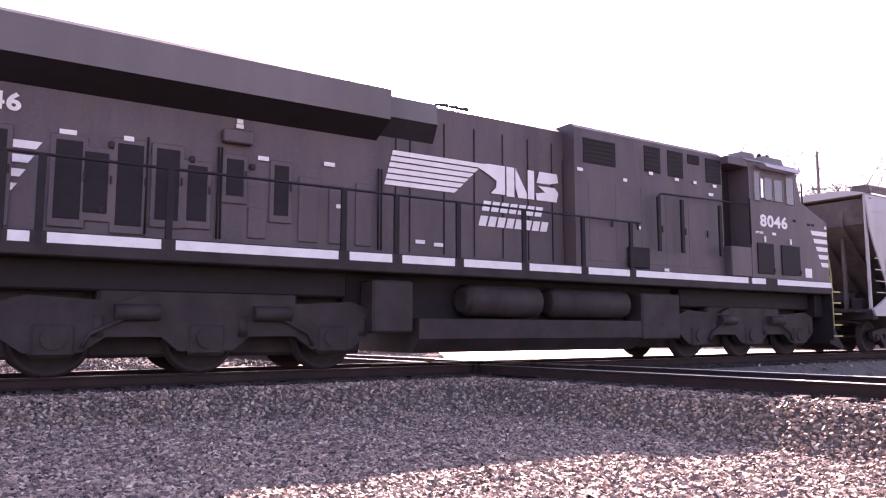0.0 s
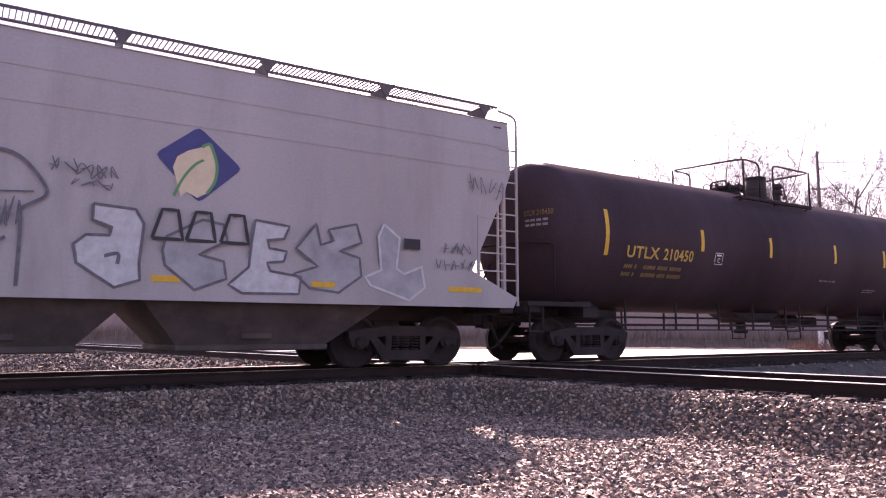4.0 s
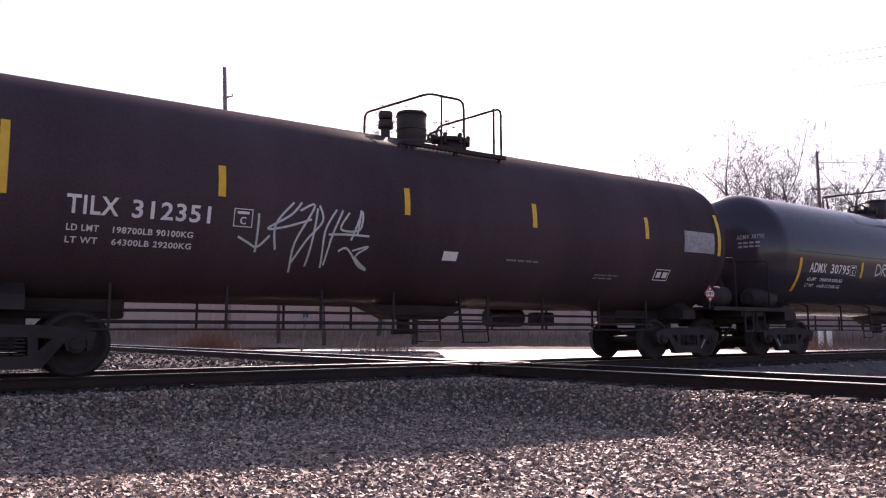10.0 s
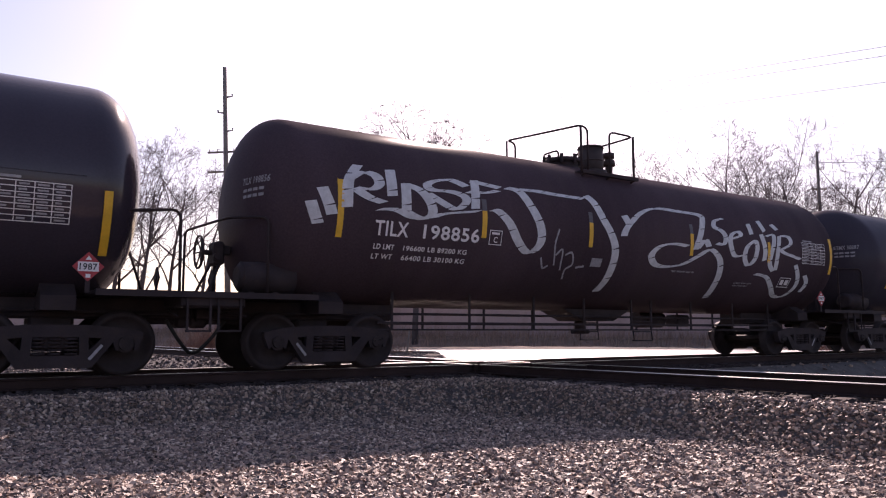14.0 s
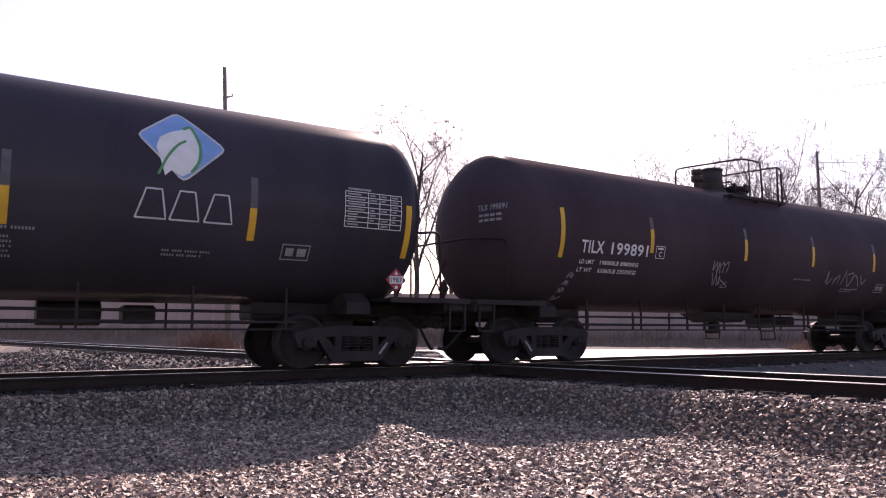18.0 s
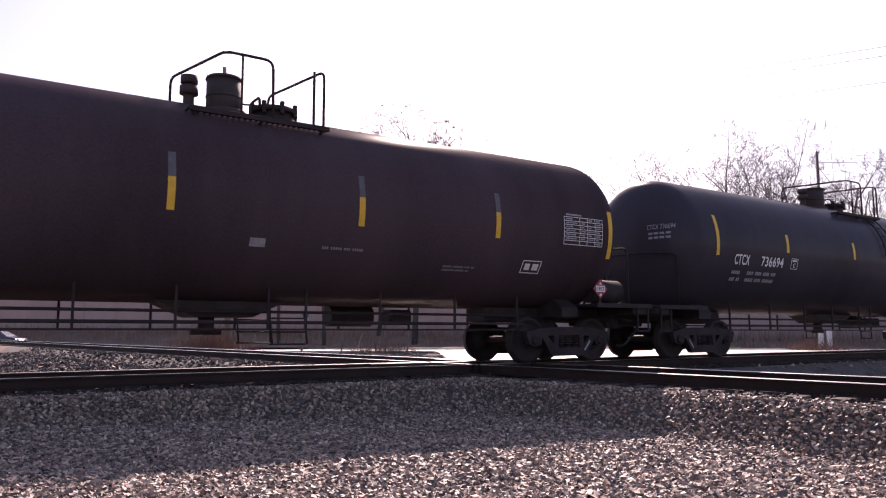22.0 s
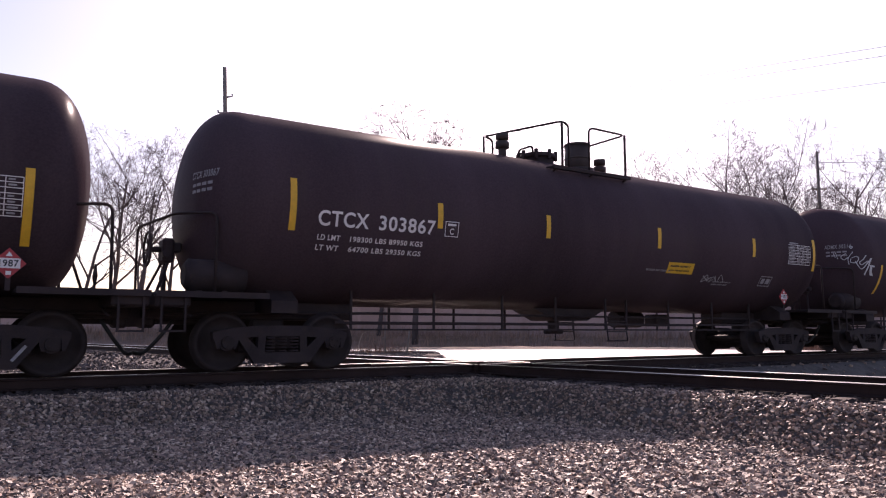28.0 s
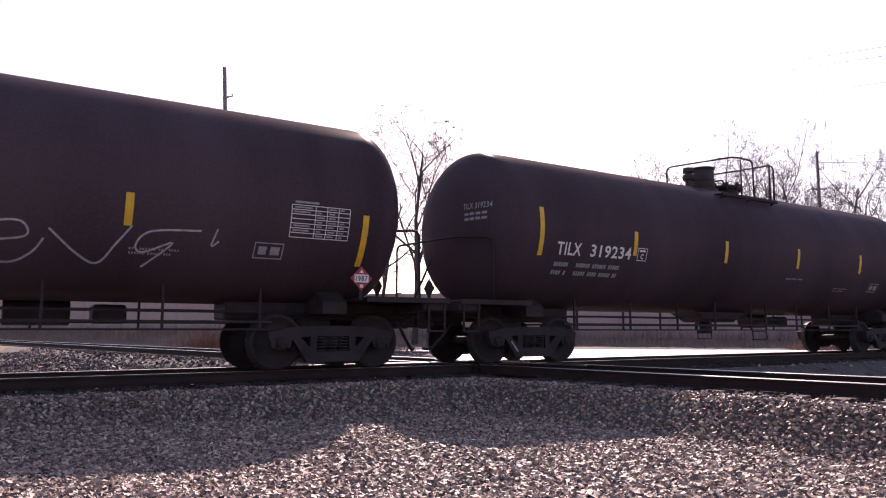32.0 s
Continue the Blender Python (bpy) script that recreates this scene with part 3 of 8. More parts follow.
def wheelset(parent, x, r):
    """Two flanged wheels on an axle with bearing caps; turns about its own middle."""
    g = Geo()
    g.cyl((0, -1.06, 0), (0, 1.06, 0), 0.075, n=12)
    for s in (-1, 1):
        prof = [(0.68, r + 0.028), (0.712, r + 0.026), (0.725, r), (0.825, r - 0.006)]
        n = 36
        vs = [(rr * math.sin(2 * math.pi * i / n), s * y, rr * math.cos(2 * math.pi * i / n)) for y, rr in prof + [(0.825, r - 0.07), (0.78, r - 0.09), (0.77, 0.2), (0.83, 0.13), (0.83, 0.07)] for i in range(n)]
        g.add(vs, [(k * n + i, k * n + (i + 1) % n, (k + 1) * n + (i + 1) % n, (k + 1) * n + i) for k in range(8) for i in range(n)], True)
        inner = [(0.68, r + 0.028), (0.70, r - 0.08), (0.735, r - 0.1), (0.735, 0.19), (0.66, 0.12), (0.66, 0.07)]
        vs = [(rr * math.sin(2 * math.pi * i / n), s * y, rr * math.cos(2 * math.pi * i / n)) for y, rr in inner for i in range(n)]
        g.add(vs, [(k * n + i, k * n + (i + 1) % n, (k + 1) * n + (i + 1) % n, (k + 1) * n + i) for k in range(5) for i in range(n)], True)
        g.cyl((0, s * 0.96, 0), (0, s * 1.115, 0), 0.105, 0.095, n=16)
        for k in range(3):
            a = 2 * math.pi * k / 3
            g.cyl((0.055 * math.cos(a), s * 1.11, 0.055 * math.sin(a)), (0.055 * math.cos(a), s * 1.135, 0.055 * math.sin(a)), 0.018, n=6)
    return g.put("wheelset", M_WHEEL, parent, "rolling steel wheelset", at=(x, 0, r))


def truck(car, x, axles=(-0.889, 0.889), r=0.457):
    """A freight truck: bolster, two cast side frames with springs, wheelsets."""
    g = Geo()
    g.box((-0.2, -1.0, 0.36), (0.2, 1.0, 0.66), 0.04).box((-0.3, -0.35, 0.6), (0.3, 0.35, 0.86), 0.05)
    for s in (-0.62, 0.62):
        g.box((s - 0.07, -0.9, 0.3), (s + 0.07, 0.9, 0.42), 0.03)
        g.box((s * 0.72 - 0.02, -0.82, 0.2), (s * 0.72 + 0.02, 0.82, 0.5), 0.01)
    t = g.put("truck", M_IRON, car, at=(x, 0, 0))
    for s in (-1, 1):
        g = Geo()
        y0, y1 = s * 0.93, s * 1.07
        top = [(-1.12, 0.52), (-1.12, 0.62), (-0.82, 0.68), (-0.36, 0.72), (0.36, 0.72), (0.82, 0.68), (1.12, 0.62), (1.12, 0.52), (0.72, 0.52), (0.36, 0.55), (-0.36, 0.55), (-0.72, 0.52)]
        g.prism(top, "y", y0, y1)
        g.prism([(-0.75, 0.55), (-0.62, 0.57), (-0.34, 0.3), (0.34, 0.3), (0.62, 0.57), (0.78, 0.55), (0.46, 0.13), (-0.46, 0.13)], "y", y0, y1)
        for k in (-1, 1):
            g.prism([(k * 0.3, 0.28), (k * 0.42, 0.28), (k * 0.4, 0.6), (k * 0.28, 0.6)], "y", y0, y1)
            g.prism([(k * 0.7, 0.56), (k * 0.76, 0.36), (k * 0.8, 0.36), (k * 0.8, 0.56)], "y", y0, y1)
            g.prism([(k * 1.12, 0.56), (k * 1.05, 0.36), (k * 1.01, 0.36), (k * 1.0, 0.56)], "y", y0, y1)
            g.cyl((k * 0.889, s * 0.9, r), (k * 0.889, s * 1.05, r), 0.13, n=16)
        for k in (-0.2, 0.0, 0.2):
            for j in range(5):
                g.cyl((k, s * 1.0, 0.31 + j * 0.05), (k, s * 1.0, 0.335 + j * 0.05), 0.085, n=10)
        g.put("side_frame", M_IRON, t)
    for k in (-1, 1):
        Geo().tube([(k * 0.3, -0.86, 0.66), (k * 0.45, -0.88, 0.5), (k * 0.62, -0.86, 0.3)], 0.022, 6).put("brake_lever", M_IRON, t)
        for s in (-1, 1):
            Geo().box((k * 0.36, s * 0.7, 0.26), (k * 0.42, s * 0.82, 0.6), 0.02).put("brake_shoe", M_IRON, t)
    for a in axles:
        WHEELS.append((wheelset(t, a, r), a, r))
    return t


def coupler(car, x, sgn):
    g = Geo()
    g.box((x - sgn * 1.0, -0.12, 0.74), (x - sgn * 0.28, 0.12, 0.98), 0.03)
    g.box((x - sgn * 0.3, -0.19, 0.68), (x - sgn * 0.06, 0.17, 1.0), 0.05)
    g.prism([(x - sgn * 0.1, -0.2), (x + sgn * 0.05, -0.16), (x + sgn * 0.04, -0.06), (x - sgn * 0.1, -0.04)], "z", 0.7, 0.99)
    g.prism([(x - sgn * 0.1, 0.02), (x + sgn * 0.02, 0.1), (x + sgn * 0.02, 0.18), (x - sgn * 0.1, 0.18)], "z", 0.7, 0.99)
    c = g.put("coupler", M_IRON, car)
    h = Geo().tube(bend([(x - sgn * 0.5, -0.45, 0.8), (x - sgn * 0.3, -0.4, 0.5), (x - sgn * 0.1, -0.3, 0.28), (x, -0.2, 0.3)], 5), 0.03, 8)
    h.put("air_hose", M_HOSE, c)
    Geo().tube([(x - sgn * 0.55, -1.35, 0.85), (x - sgn * 0.5, -0.6, 0.95), (x - sgn * 0.3, 0.0, 1.05)], 0.016, 6).put("uncoupling_lever", M_IRON, c)
    return c


# ---------------------------------------------------------------- tank cars
TANK_R, TANK_Z, TANK_L, HEAD = 1.635, 2.715, 8.25, 0.82
HEAD_P = 2.35                        # how square the shoulder of a tank head is


def on_tank(lift=0.006):
    return lambda x, z: (x, -math.sqrt(max((TANK_R + lift) ** 2 - (z - TANK_Z) ** 2, 0.01)), z)


def on_head(lift=0.01):
    def lay(y, z):
        q = 1 - (math.hypot(y, z - TANK_Z) / TANK_R) ** HEAD_P
        return (-(TANK_L - HEAD) - HEAD * max(q, 0.0) ** (1 / HEAD_P) - lift, y, z)
    return lay


def hand_brake(car, s):
    """The brake wheel with its housing, standing clear of the tank head at one end of a car."""
    h = Geo().box((s * 8.6, -0.2, 1.72), (s * 8.42, 0.18, 2.12), 0.04).box((s * 8.3, -0.13, 1.9), (s * 8.44, 0.1, 2.06), 0.02)
    h.cyl((s * 8.78, 0.0, 1.94), (s * 8.58, 0.0, 1.94), 0.045).cyl((s * 8.56, -0.16, 1.86), (s * 8.56, -0.3, 1.86), 0.06)
    h.tube([(s * 8.5, 0.12, 1.75), (s * 8.5, 0.12, 1.18)], 0.035).tube([(s * 8.5, -0.14, 1.75), (s * 8.72, -0.3, 1.18)], 0.026)
    h = h.put("brake_housing", M_IRON, car)
    g, n = Geo(), 22
    g.tube([(s * (8.75 + 0.05), 0.27 * math.cos(2 * math.pi * i / n), 1.94 + 0.27 * math.sin(2 * math.pi * i / n)) for i in range(n + 1)], 0.021, 6)
    for i in range(6):
        a = 2 * math.pi * i / 6
        g.tube([(s * 8.76, 0.0, 1.94), (s * 8.8, 0.27 * math.cos(a), 1.94 + 0.27 * math.sin(a))], 0.014, 5)
    g.put("hand_brake_wheel", M_IRON, h)
    c = Geo().cyl((s * 7.55, -0.95, 1.48), (s * 8.4, -0.95, 1.48), 0.25, n=18).cyl((s * 8.4, -0.95, 1.48), (s * 8.47, -0.95, 1.48), 0.25, 0.16, n=18)
    c.box((s * 7.8, -1.05, 1.18), (s * 7.9, -0.8, 1.3), 0.01).box((s * 8.2, -1.05, 1.18), (s * 8.3, -0.8, 1.3), 0.01)
    c.put("brake_cylinder", M_IRON, car)


def tank_car(paint, style):
    """The car without its lettering. style A: valve, dome, hatch; style B: hatch, dome, valve."""
    car = empty("tank_car")
    g = Geo()
    prof = [(-TANK_L + HEAD * (1 - max(math.cos(a), 0.0) ** (2 / HEAD_P)), max(TANK_R * math.sin(a) ** (2 / HEAD_P), 0.002)) for a in [math.pi / 2 * i / 16 for i in range(17)]]
    body = prof + [(-x, r) for x, r in reversed(prof)]
    g.lathe(body, 0, TANK_Z, 72)
    g.put("tank", paint, car)
    for s in (-1, 1):
        g = Geo()
        g.box((s * 5.3, -0.33, 0.82), (s * 8.9, 0.33, 1.14), 0.03)
        g.box((s * 8.45, -1.42, 0.98), (s * 8.95, 1.42, 1.16), 0.03)
        g.put("stub_sill", M_IRON, car)
        g = Geo()
        zt = lambda y: TANK_Z - math.sqrt(TANK_R ** 2 - y * y)
        ys = [-1.2 + 0.2 * i for i in range(13)]
        g.prism([(-1.1, 0.92), (1.1, 0.92), (1.1, 1.12)] + [(y, min(1.3, zt(y) + 0.03)) for y in reversed(ys) if abs(y) < 0.9] + [(-1.1, 1.12)], "x", s * 6.9 - 0.22, s * 6.9 + 0.22)
        g.put("bolster", M_IRON, car)
        g = Geo()
        g.box((s * 7.3, -1.5, 1.14), (s * 8.95, 1.5, 1.2), 0.01)
        for y in (-1.48, 1.48):
            g.box((s * 7.3, y - 0.02, 1.12), (s * 8.95, y + 0.02, 1.21))
        g.put("end_platform", M_IRON, car)
        rails = {1: (bend([(7.7, -1.28, 2.34), (8.43, -1.28, 2.42), (8.45, -1.28, 1.18)]), bend([(7.75, 1.28, 2.36), (8.05, 1.28, 2.4), (8.07, 1.28, 1.18)]), [(8.05, 0.85, 2.2), (8.4, 0.9, 1.18)]),
                 -1: (bend([(-8.08, -1.3, 1.18), (-8.08, -1.3, 2.42), (-8.56, -0.75, 2.44), (-8.72, 1.25, 2.44), (-8.72, 1.25, 1.18)]), [(-8.3, 0.55, 2.1), (-8.72, 0.62, 1.18)])}[s]
        for line in rails:
            Geo().tube(line, 0.024, 6).put("end_handrail", M_IRON, car)
        g = Geo().box((s * 8.52, -1.46, 0.62), (s * 8.88, -1.4, 0.65))
        for x in (8.52, 8.85):
            g.box((s * x, -1.46, 0.62), (s * (x + 0.03), -1.43, 1.14))
        g.put("sill_step", M_IRON, car)
        p = Geo().prism([(0.35 - 0.19, 1.5), (0.35, 1.31), (0.35 + 0.19, 1.5), (0.35, 1.69)], "x", s * 8.46, s * 8.49)
        p.box((s * 8.46, 0.31, 1.15), (s * 8.49, 0.39, 1.36)).prism([(0.27, 1.5), (0.35, 1.42), (0.43, 1.5), (0.35, 1.58)], "x", s * 8.45, s * 8.5)
        p.put("end_placard_holder", M_IRON, car)
        coupler(car, s * 8.97, s)
        t = truck(car, s * 6.9)
        if style in "AB":
            marks("frame_stencil", [stroke([(s * 0.42, 0.24), (s * 0.58, 0.44)], 0.04, False)], lambda u, w: (u, -1.078, w), M_FADED, t, "pale slanted stencil")
    # under the tank
    for y in (-0.85, 0.85):
        g = Geo()
        g.box((-5.9, y - 0.02, 0.76), (5.9, y + 0.02, 0.8))
        g.box((-5.9, y - 0.02, 0.645), (5.9, y + 0.02, 0.675))
        for x in (-5.6, -3.9, -2.3, -0.9, 0.55, 1.2, 2.6, 4.2, 5.7):
            g.box((x - 0.018, y - 0.02, 0.66), (x + 0.018, y + 0.02, TANK_Z - math.sqrt(TANK_R ** 2 - y * y) + 0.02))
        g.put("running_rail", M_IRON, car)
        g = Geo()
        for x in (0.58, 1.18):
            g.tube([(x, y * 0.98, 0.95), (x + 0.05, y, 0.42)], 0.016, 6)
        for z in (0.42, 0.62, 0.84):
            g.tube([(0.58, y, z), (1.2, y, z)], 0.014, 6)
        g.put("step_ladder", M_IRON, car)
    g = Geo()
    g.prism([(-1.1, 1.12), (1.0, 1.12), (0.45, 0.86), (-0.5, 0.86)], "y", -0.4, 0.4)
    g.cyl((-0.2, 0, 0.62), (-0.2, 0, 0.9), 0.13).cyl((-0.45, 0, 0.62), (0.05, 0, 0.62), 0.05)
    g.put("bottom_outlet", M_IRON, car)
    g = Geo()
    g.tube([(-8.6, -0.5, 0.9), (-5.0, -0.5, 0.95), (5.0, -0.5, 0.95), (8.6, -0.5, 0.9)], 0.025, 6)
    g.put("brake_pipe", M_IRON, car)
    g = Geo().cyl((2.2, 0.5, 0.92), (3.1, 0.5, 0.92), 0.2, n=16).box((3.4, 0.2, 0.75), (3.9, 0.6, 1.05), 0.04)
    g.put("air_reservoir", M_IRON, car)
    # top fittings
    dome_x, hatch_x, valve_x = (-0.03, 0.87, -0.62) if style == "A" else (0.25, -0.65, 0.85) if style == "B" else (0.63, -0.59, -1.59) if style == "C" else (0.3, -0.62, -1.55) if style == "E" else (0.75, -0.57, 1.83)
    g = Geo()
    g.cyl((dome_x, 0, 4.2), (dome_x, 0, 4.92), 0.295, n=28).cyl((dome_x, 0, 4.92), (dome_x, 0, 4.97), 0.315, 0.3, n=28)
    g.cyl((dome_x, 0, 4.26), (dome_x, 0, 4.38), 0.37, n=28).cyl((dome_x, 0, 4.6), (dome_x, 0, 4.64), 0.305, n=28)
    g.put("dome", M_TOPDUST, car, "rust-brown valve dome")
    g = Geo()
    g.cyl((hatch_x, 0, 4.15), (hatch_x, 0, 4.46), 0.36, n=24).cyl((hatch_x, 0, 4.46), (hatch_x, 0, 4.55), 0.42, 0.4, n=24)
    for i in range(8):
        a = 2 * math.pi * i / 8
        g.box((hatch_x + 0.4 * math.cos(a) - 0.035, 0.4 * math.sin(a) - 0.035, 4.4), (hatch_x + 0.4 * math.cos(a) + 0.035, 0.4 * math.sin(a) + 0.035, 4.62), 0.01)
    g.tube(bend([(hatch_x - 0.35, -0.25, 4.45), (hatch_x - 0.35, -0.25, 4.68), (hatch_x - 0.35, 0.25, 4.68), (hatch_x - 0.35, 0.25, 4.45)]), 0.025)
    g.put("manway_hatch", M_IRON, car, "bolted round hatch")
    for vx in {"C": (valve_x, 1.35), "E": (valve_x, 0.9)}.get(style, (valve_x,)):
        h = 0.0 if vx == valve_x else -0.2
        g = Geo()
        g.cyl((vx, 0, 4.15), (vx, 0, 4.75 + h), 0.09, n=12).cyl((vx, 0, 4.58 + h), (vx, 0, 4.72 + h), 0.15, n=12).cyl((vx, 0, 4.77 + h), (vx, 0, 4.9 + h), 0.14, n=12)
        g.cyl((vx, 0, 4.22), (vx, 0, 4.34), 0.2, n=12)
        g.put("relief_valve", M_TOPDUST, car)
    x0, x1 = {"A": (-0.9, 1.4), "B": (-1.2, 0.5), "C": (-1.2, 1.06), "D": (-1.7, 1.46), "E": (-1.2, 0.74)}[style]
    zd = 4.02
    for side in (1, -1):
        for y in (0.85, 1.2):
            Geo().box((x0, side * y - 0.03, zd - 0.05), (x1, side * y + 0.03, zd + 0.02)).put("walkway_beam", M_IRON, car)
        for i in range(26):
            x = x0 + (x1 - x0) * i / 25
            Geo().box((x - 0.012, side * 1.02 - 0.18, zd - 0.02), (x + 0.012, side * 1.02 + 0.18, zd + 0.01)).put("walkway_slat", M_IRON, car)
        for x in (x0 + 0.1, (x0 + x1) / 2, x1 - 0.1):
            Geo().tube([(x, side * 1.18, zd - 0.03), (x, side * 1.0, 3.9)], 0.03).put("walkway_bracket", M_IRON, car)
    g = Geo()
    zr, rr = 5.0, 0.024
    if style == "A":
        g.tube(bend([(-0.8, 0.55, 4.3), (-0.8, 0.55, zr), (-0.38, -1.2, zr), (0.4, -1.2, zr), (0.42, -1.2, 4.0)]), rr, 7)
        g.tube(bend([(0.98, 0.62, 4.3), (0.98, 0.62, zr), (1.3, -1.2, zr), (1.3, -1.2, 3.98)]), rr, 7)
        g.tube([(1.12, -1.2, zr - 0.04), (1.12, -1.2, 4.0)], rr, 7)
        g.tube([(-0.1, -1.2, zr), (-0.1, -1.2, 4.0)], rr * 0.8, 7)
        g.tube(bend([(0.3, 0.6, 4.3), (0.3, 0.6, 4.75), (1.0, 0.6, 4.8)]), rr * 0.8, 6)
    else:
        far, near, fall, r0, r1 = {"B": (-1.72, -1.22, -1.03, -0.37, 0.38), "C": (-1.57, -0.95, -0.77, -0.18, 0.92), "D": (-1.92, -1.54, -0.87, -0.27, 1.42), "E": (-1.6, -1.0, -0.82, -0.36, 0.6)}[style]
        g.tube(bend([(far + 0.25 if style != "D" else -1.2, 0.7, 4.2), (far + 0.25 if style != "D" else -1.2, 0.7, zr - 0.02), (far, 0.7, zr), (near, -1.2, zr), (fall, -1.2, zr - 0.05), (fall, -1.2, 4.0)]), rr, 7)
        g.tube([(far, 0.7, zr), (far, 0.7, 4.2)], rr, 7).tube([(near, -1.2, zr), (near, -1.2, 4.0)], rr * 1.2, 7)
        g.tube(bend([(r0, -1.2, 4.02), (r0, -1.2, zr - 0.02), (r1, -1.2, zr - 0.03), (r1 + 0.05, 0.7, zr - 0.03), (r1 + 0.05, 0.7, 4.2)]), rr, 7)
        g.tube([(r1, -1.2, zr - 0.03), (r1, -1.2, 3.95)], rr * 1.2, 7)
        g.tube(bend([(-0.63, 0.7, 4.2), (-0.63, 0.7, 4.76), (0.3, 0.7, 4.78)]), rr * 0.8, 6)
    g.put("safety_rail", M_IRON, car)
    return car


def text_rows(x0, x1, z, n, h, rng, gap=0.02):
    """A row of unreadable small print as plain bars, one for each character."""
    out, x, w = [], x0, max(h * 0.62, 0.022)
    while x < x1 - w:
        for _ in range(rng.randint(3, 7)):
            if x < x1 - w:
                out.append(rect(x, x + w, z, z + h))
            x += w + gap * 0.8
        x += w * 1.3
    return out


LAY = on_tank()


def data_table(car, x0, x1, z0, z1, rng, material):
    """A ruled test record: frame and rules, with faint print in its cells."""
    rows, w = 7, x1 - x0
    rules = [rect(x0, x1, z0 + (z1 - z0) * i / rows - 0.006, z0 + (z1 - z0) * i / rows + 0.006) for i in range(rows + 1)]
    rules += [rect(x - 0.006, x + 0.006, z0, z1, 6) for x in (x0, x1, x0 + w * 0.4, x0 + w * 0.6, x0 + w * 0.8)]
    table = marks("data_table", rules, LAY, material, car, "printed test record table")
    cells = [rect(x0 + 0.05 * w, x0 + 0.45 * w, z1 + 0.03, z1 + 0.065)]
    for i in range(rows):
        z = z0 + (z1 - z0) * (i + 0.34) / rows
        for c0, c1 in ((0.04, 0.36), (0.43, 0.57), (0.63, 0.77), (0.83, 0.96)):
            if rng.random() < 0.85:
                cells.append(rect(x0 + w * c0, x0 + w * (c0 + (c1 - c0) * rng.uniform(0.5, 1)), z, z + (z1 - z0) / rows * 0.34))
    marks("table_print", cells, LAY, M_FADED, table)


def side_bars(car, lead, mids, last, tall, short):
    """Yellow reflective strips: a tall one at each end and short ones between."""
    for x, (z0, z1) in [(lead, tall)] + [(x, short) for x in mids] + [(last, tall)]:
        marks("reflective_strip", [rect(x - 0.055, x + 0.055, z0, z1, 8)], LAY, M_YELLOW, car, "yellow reflective strip")


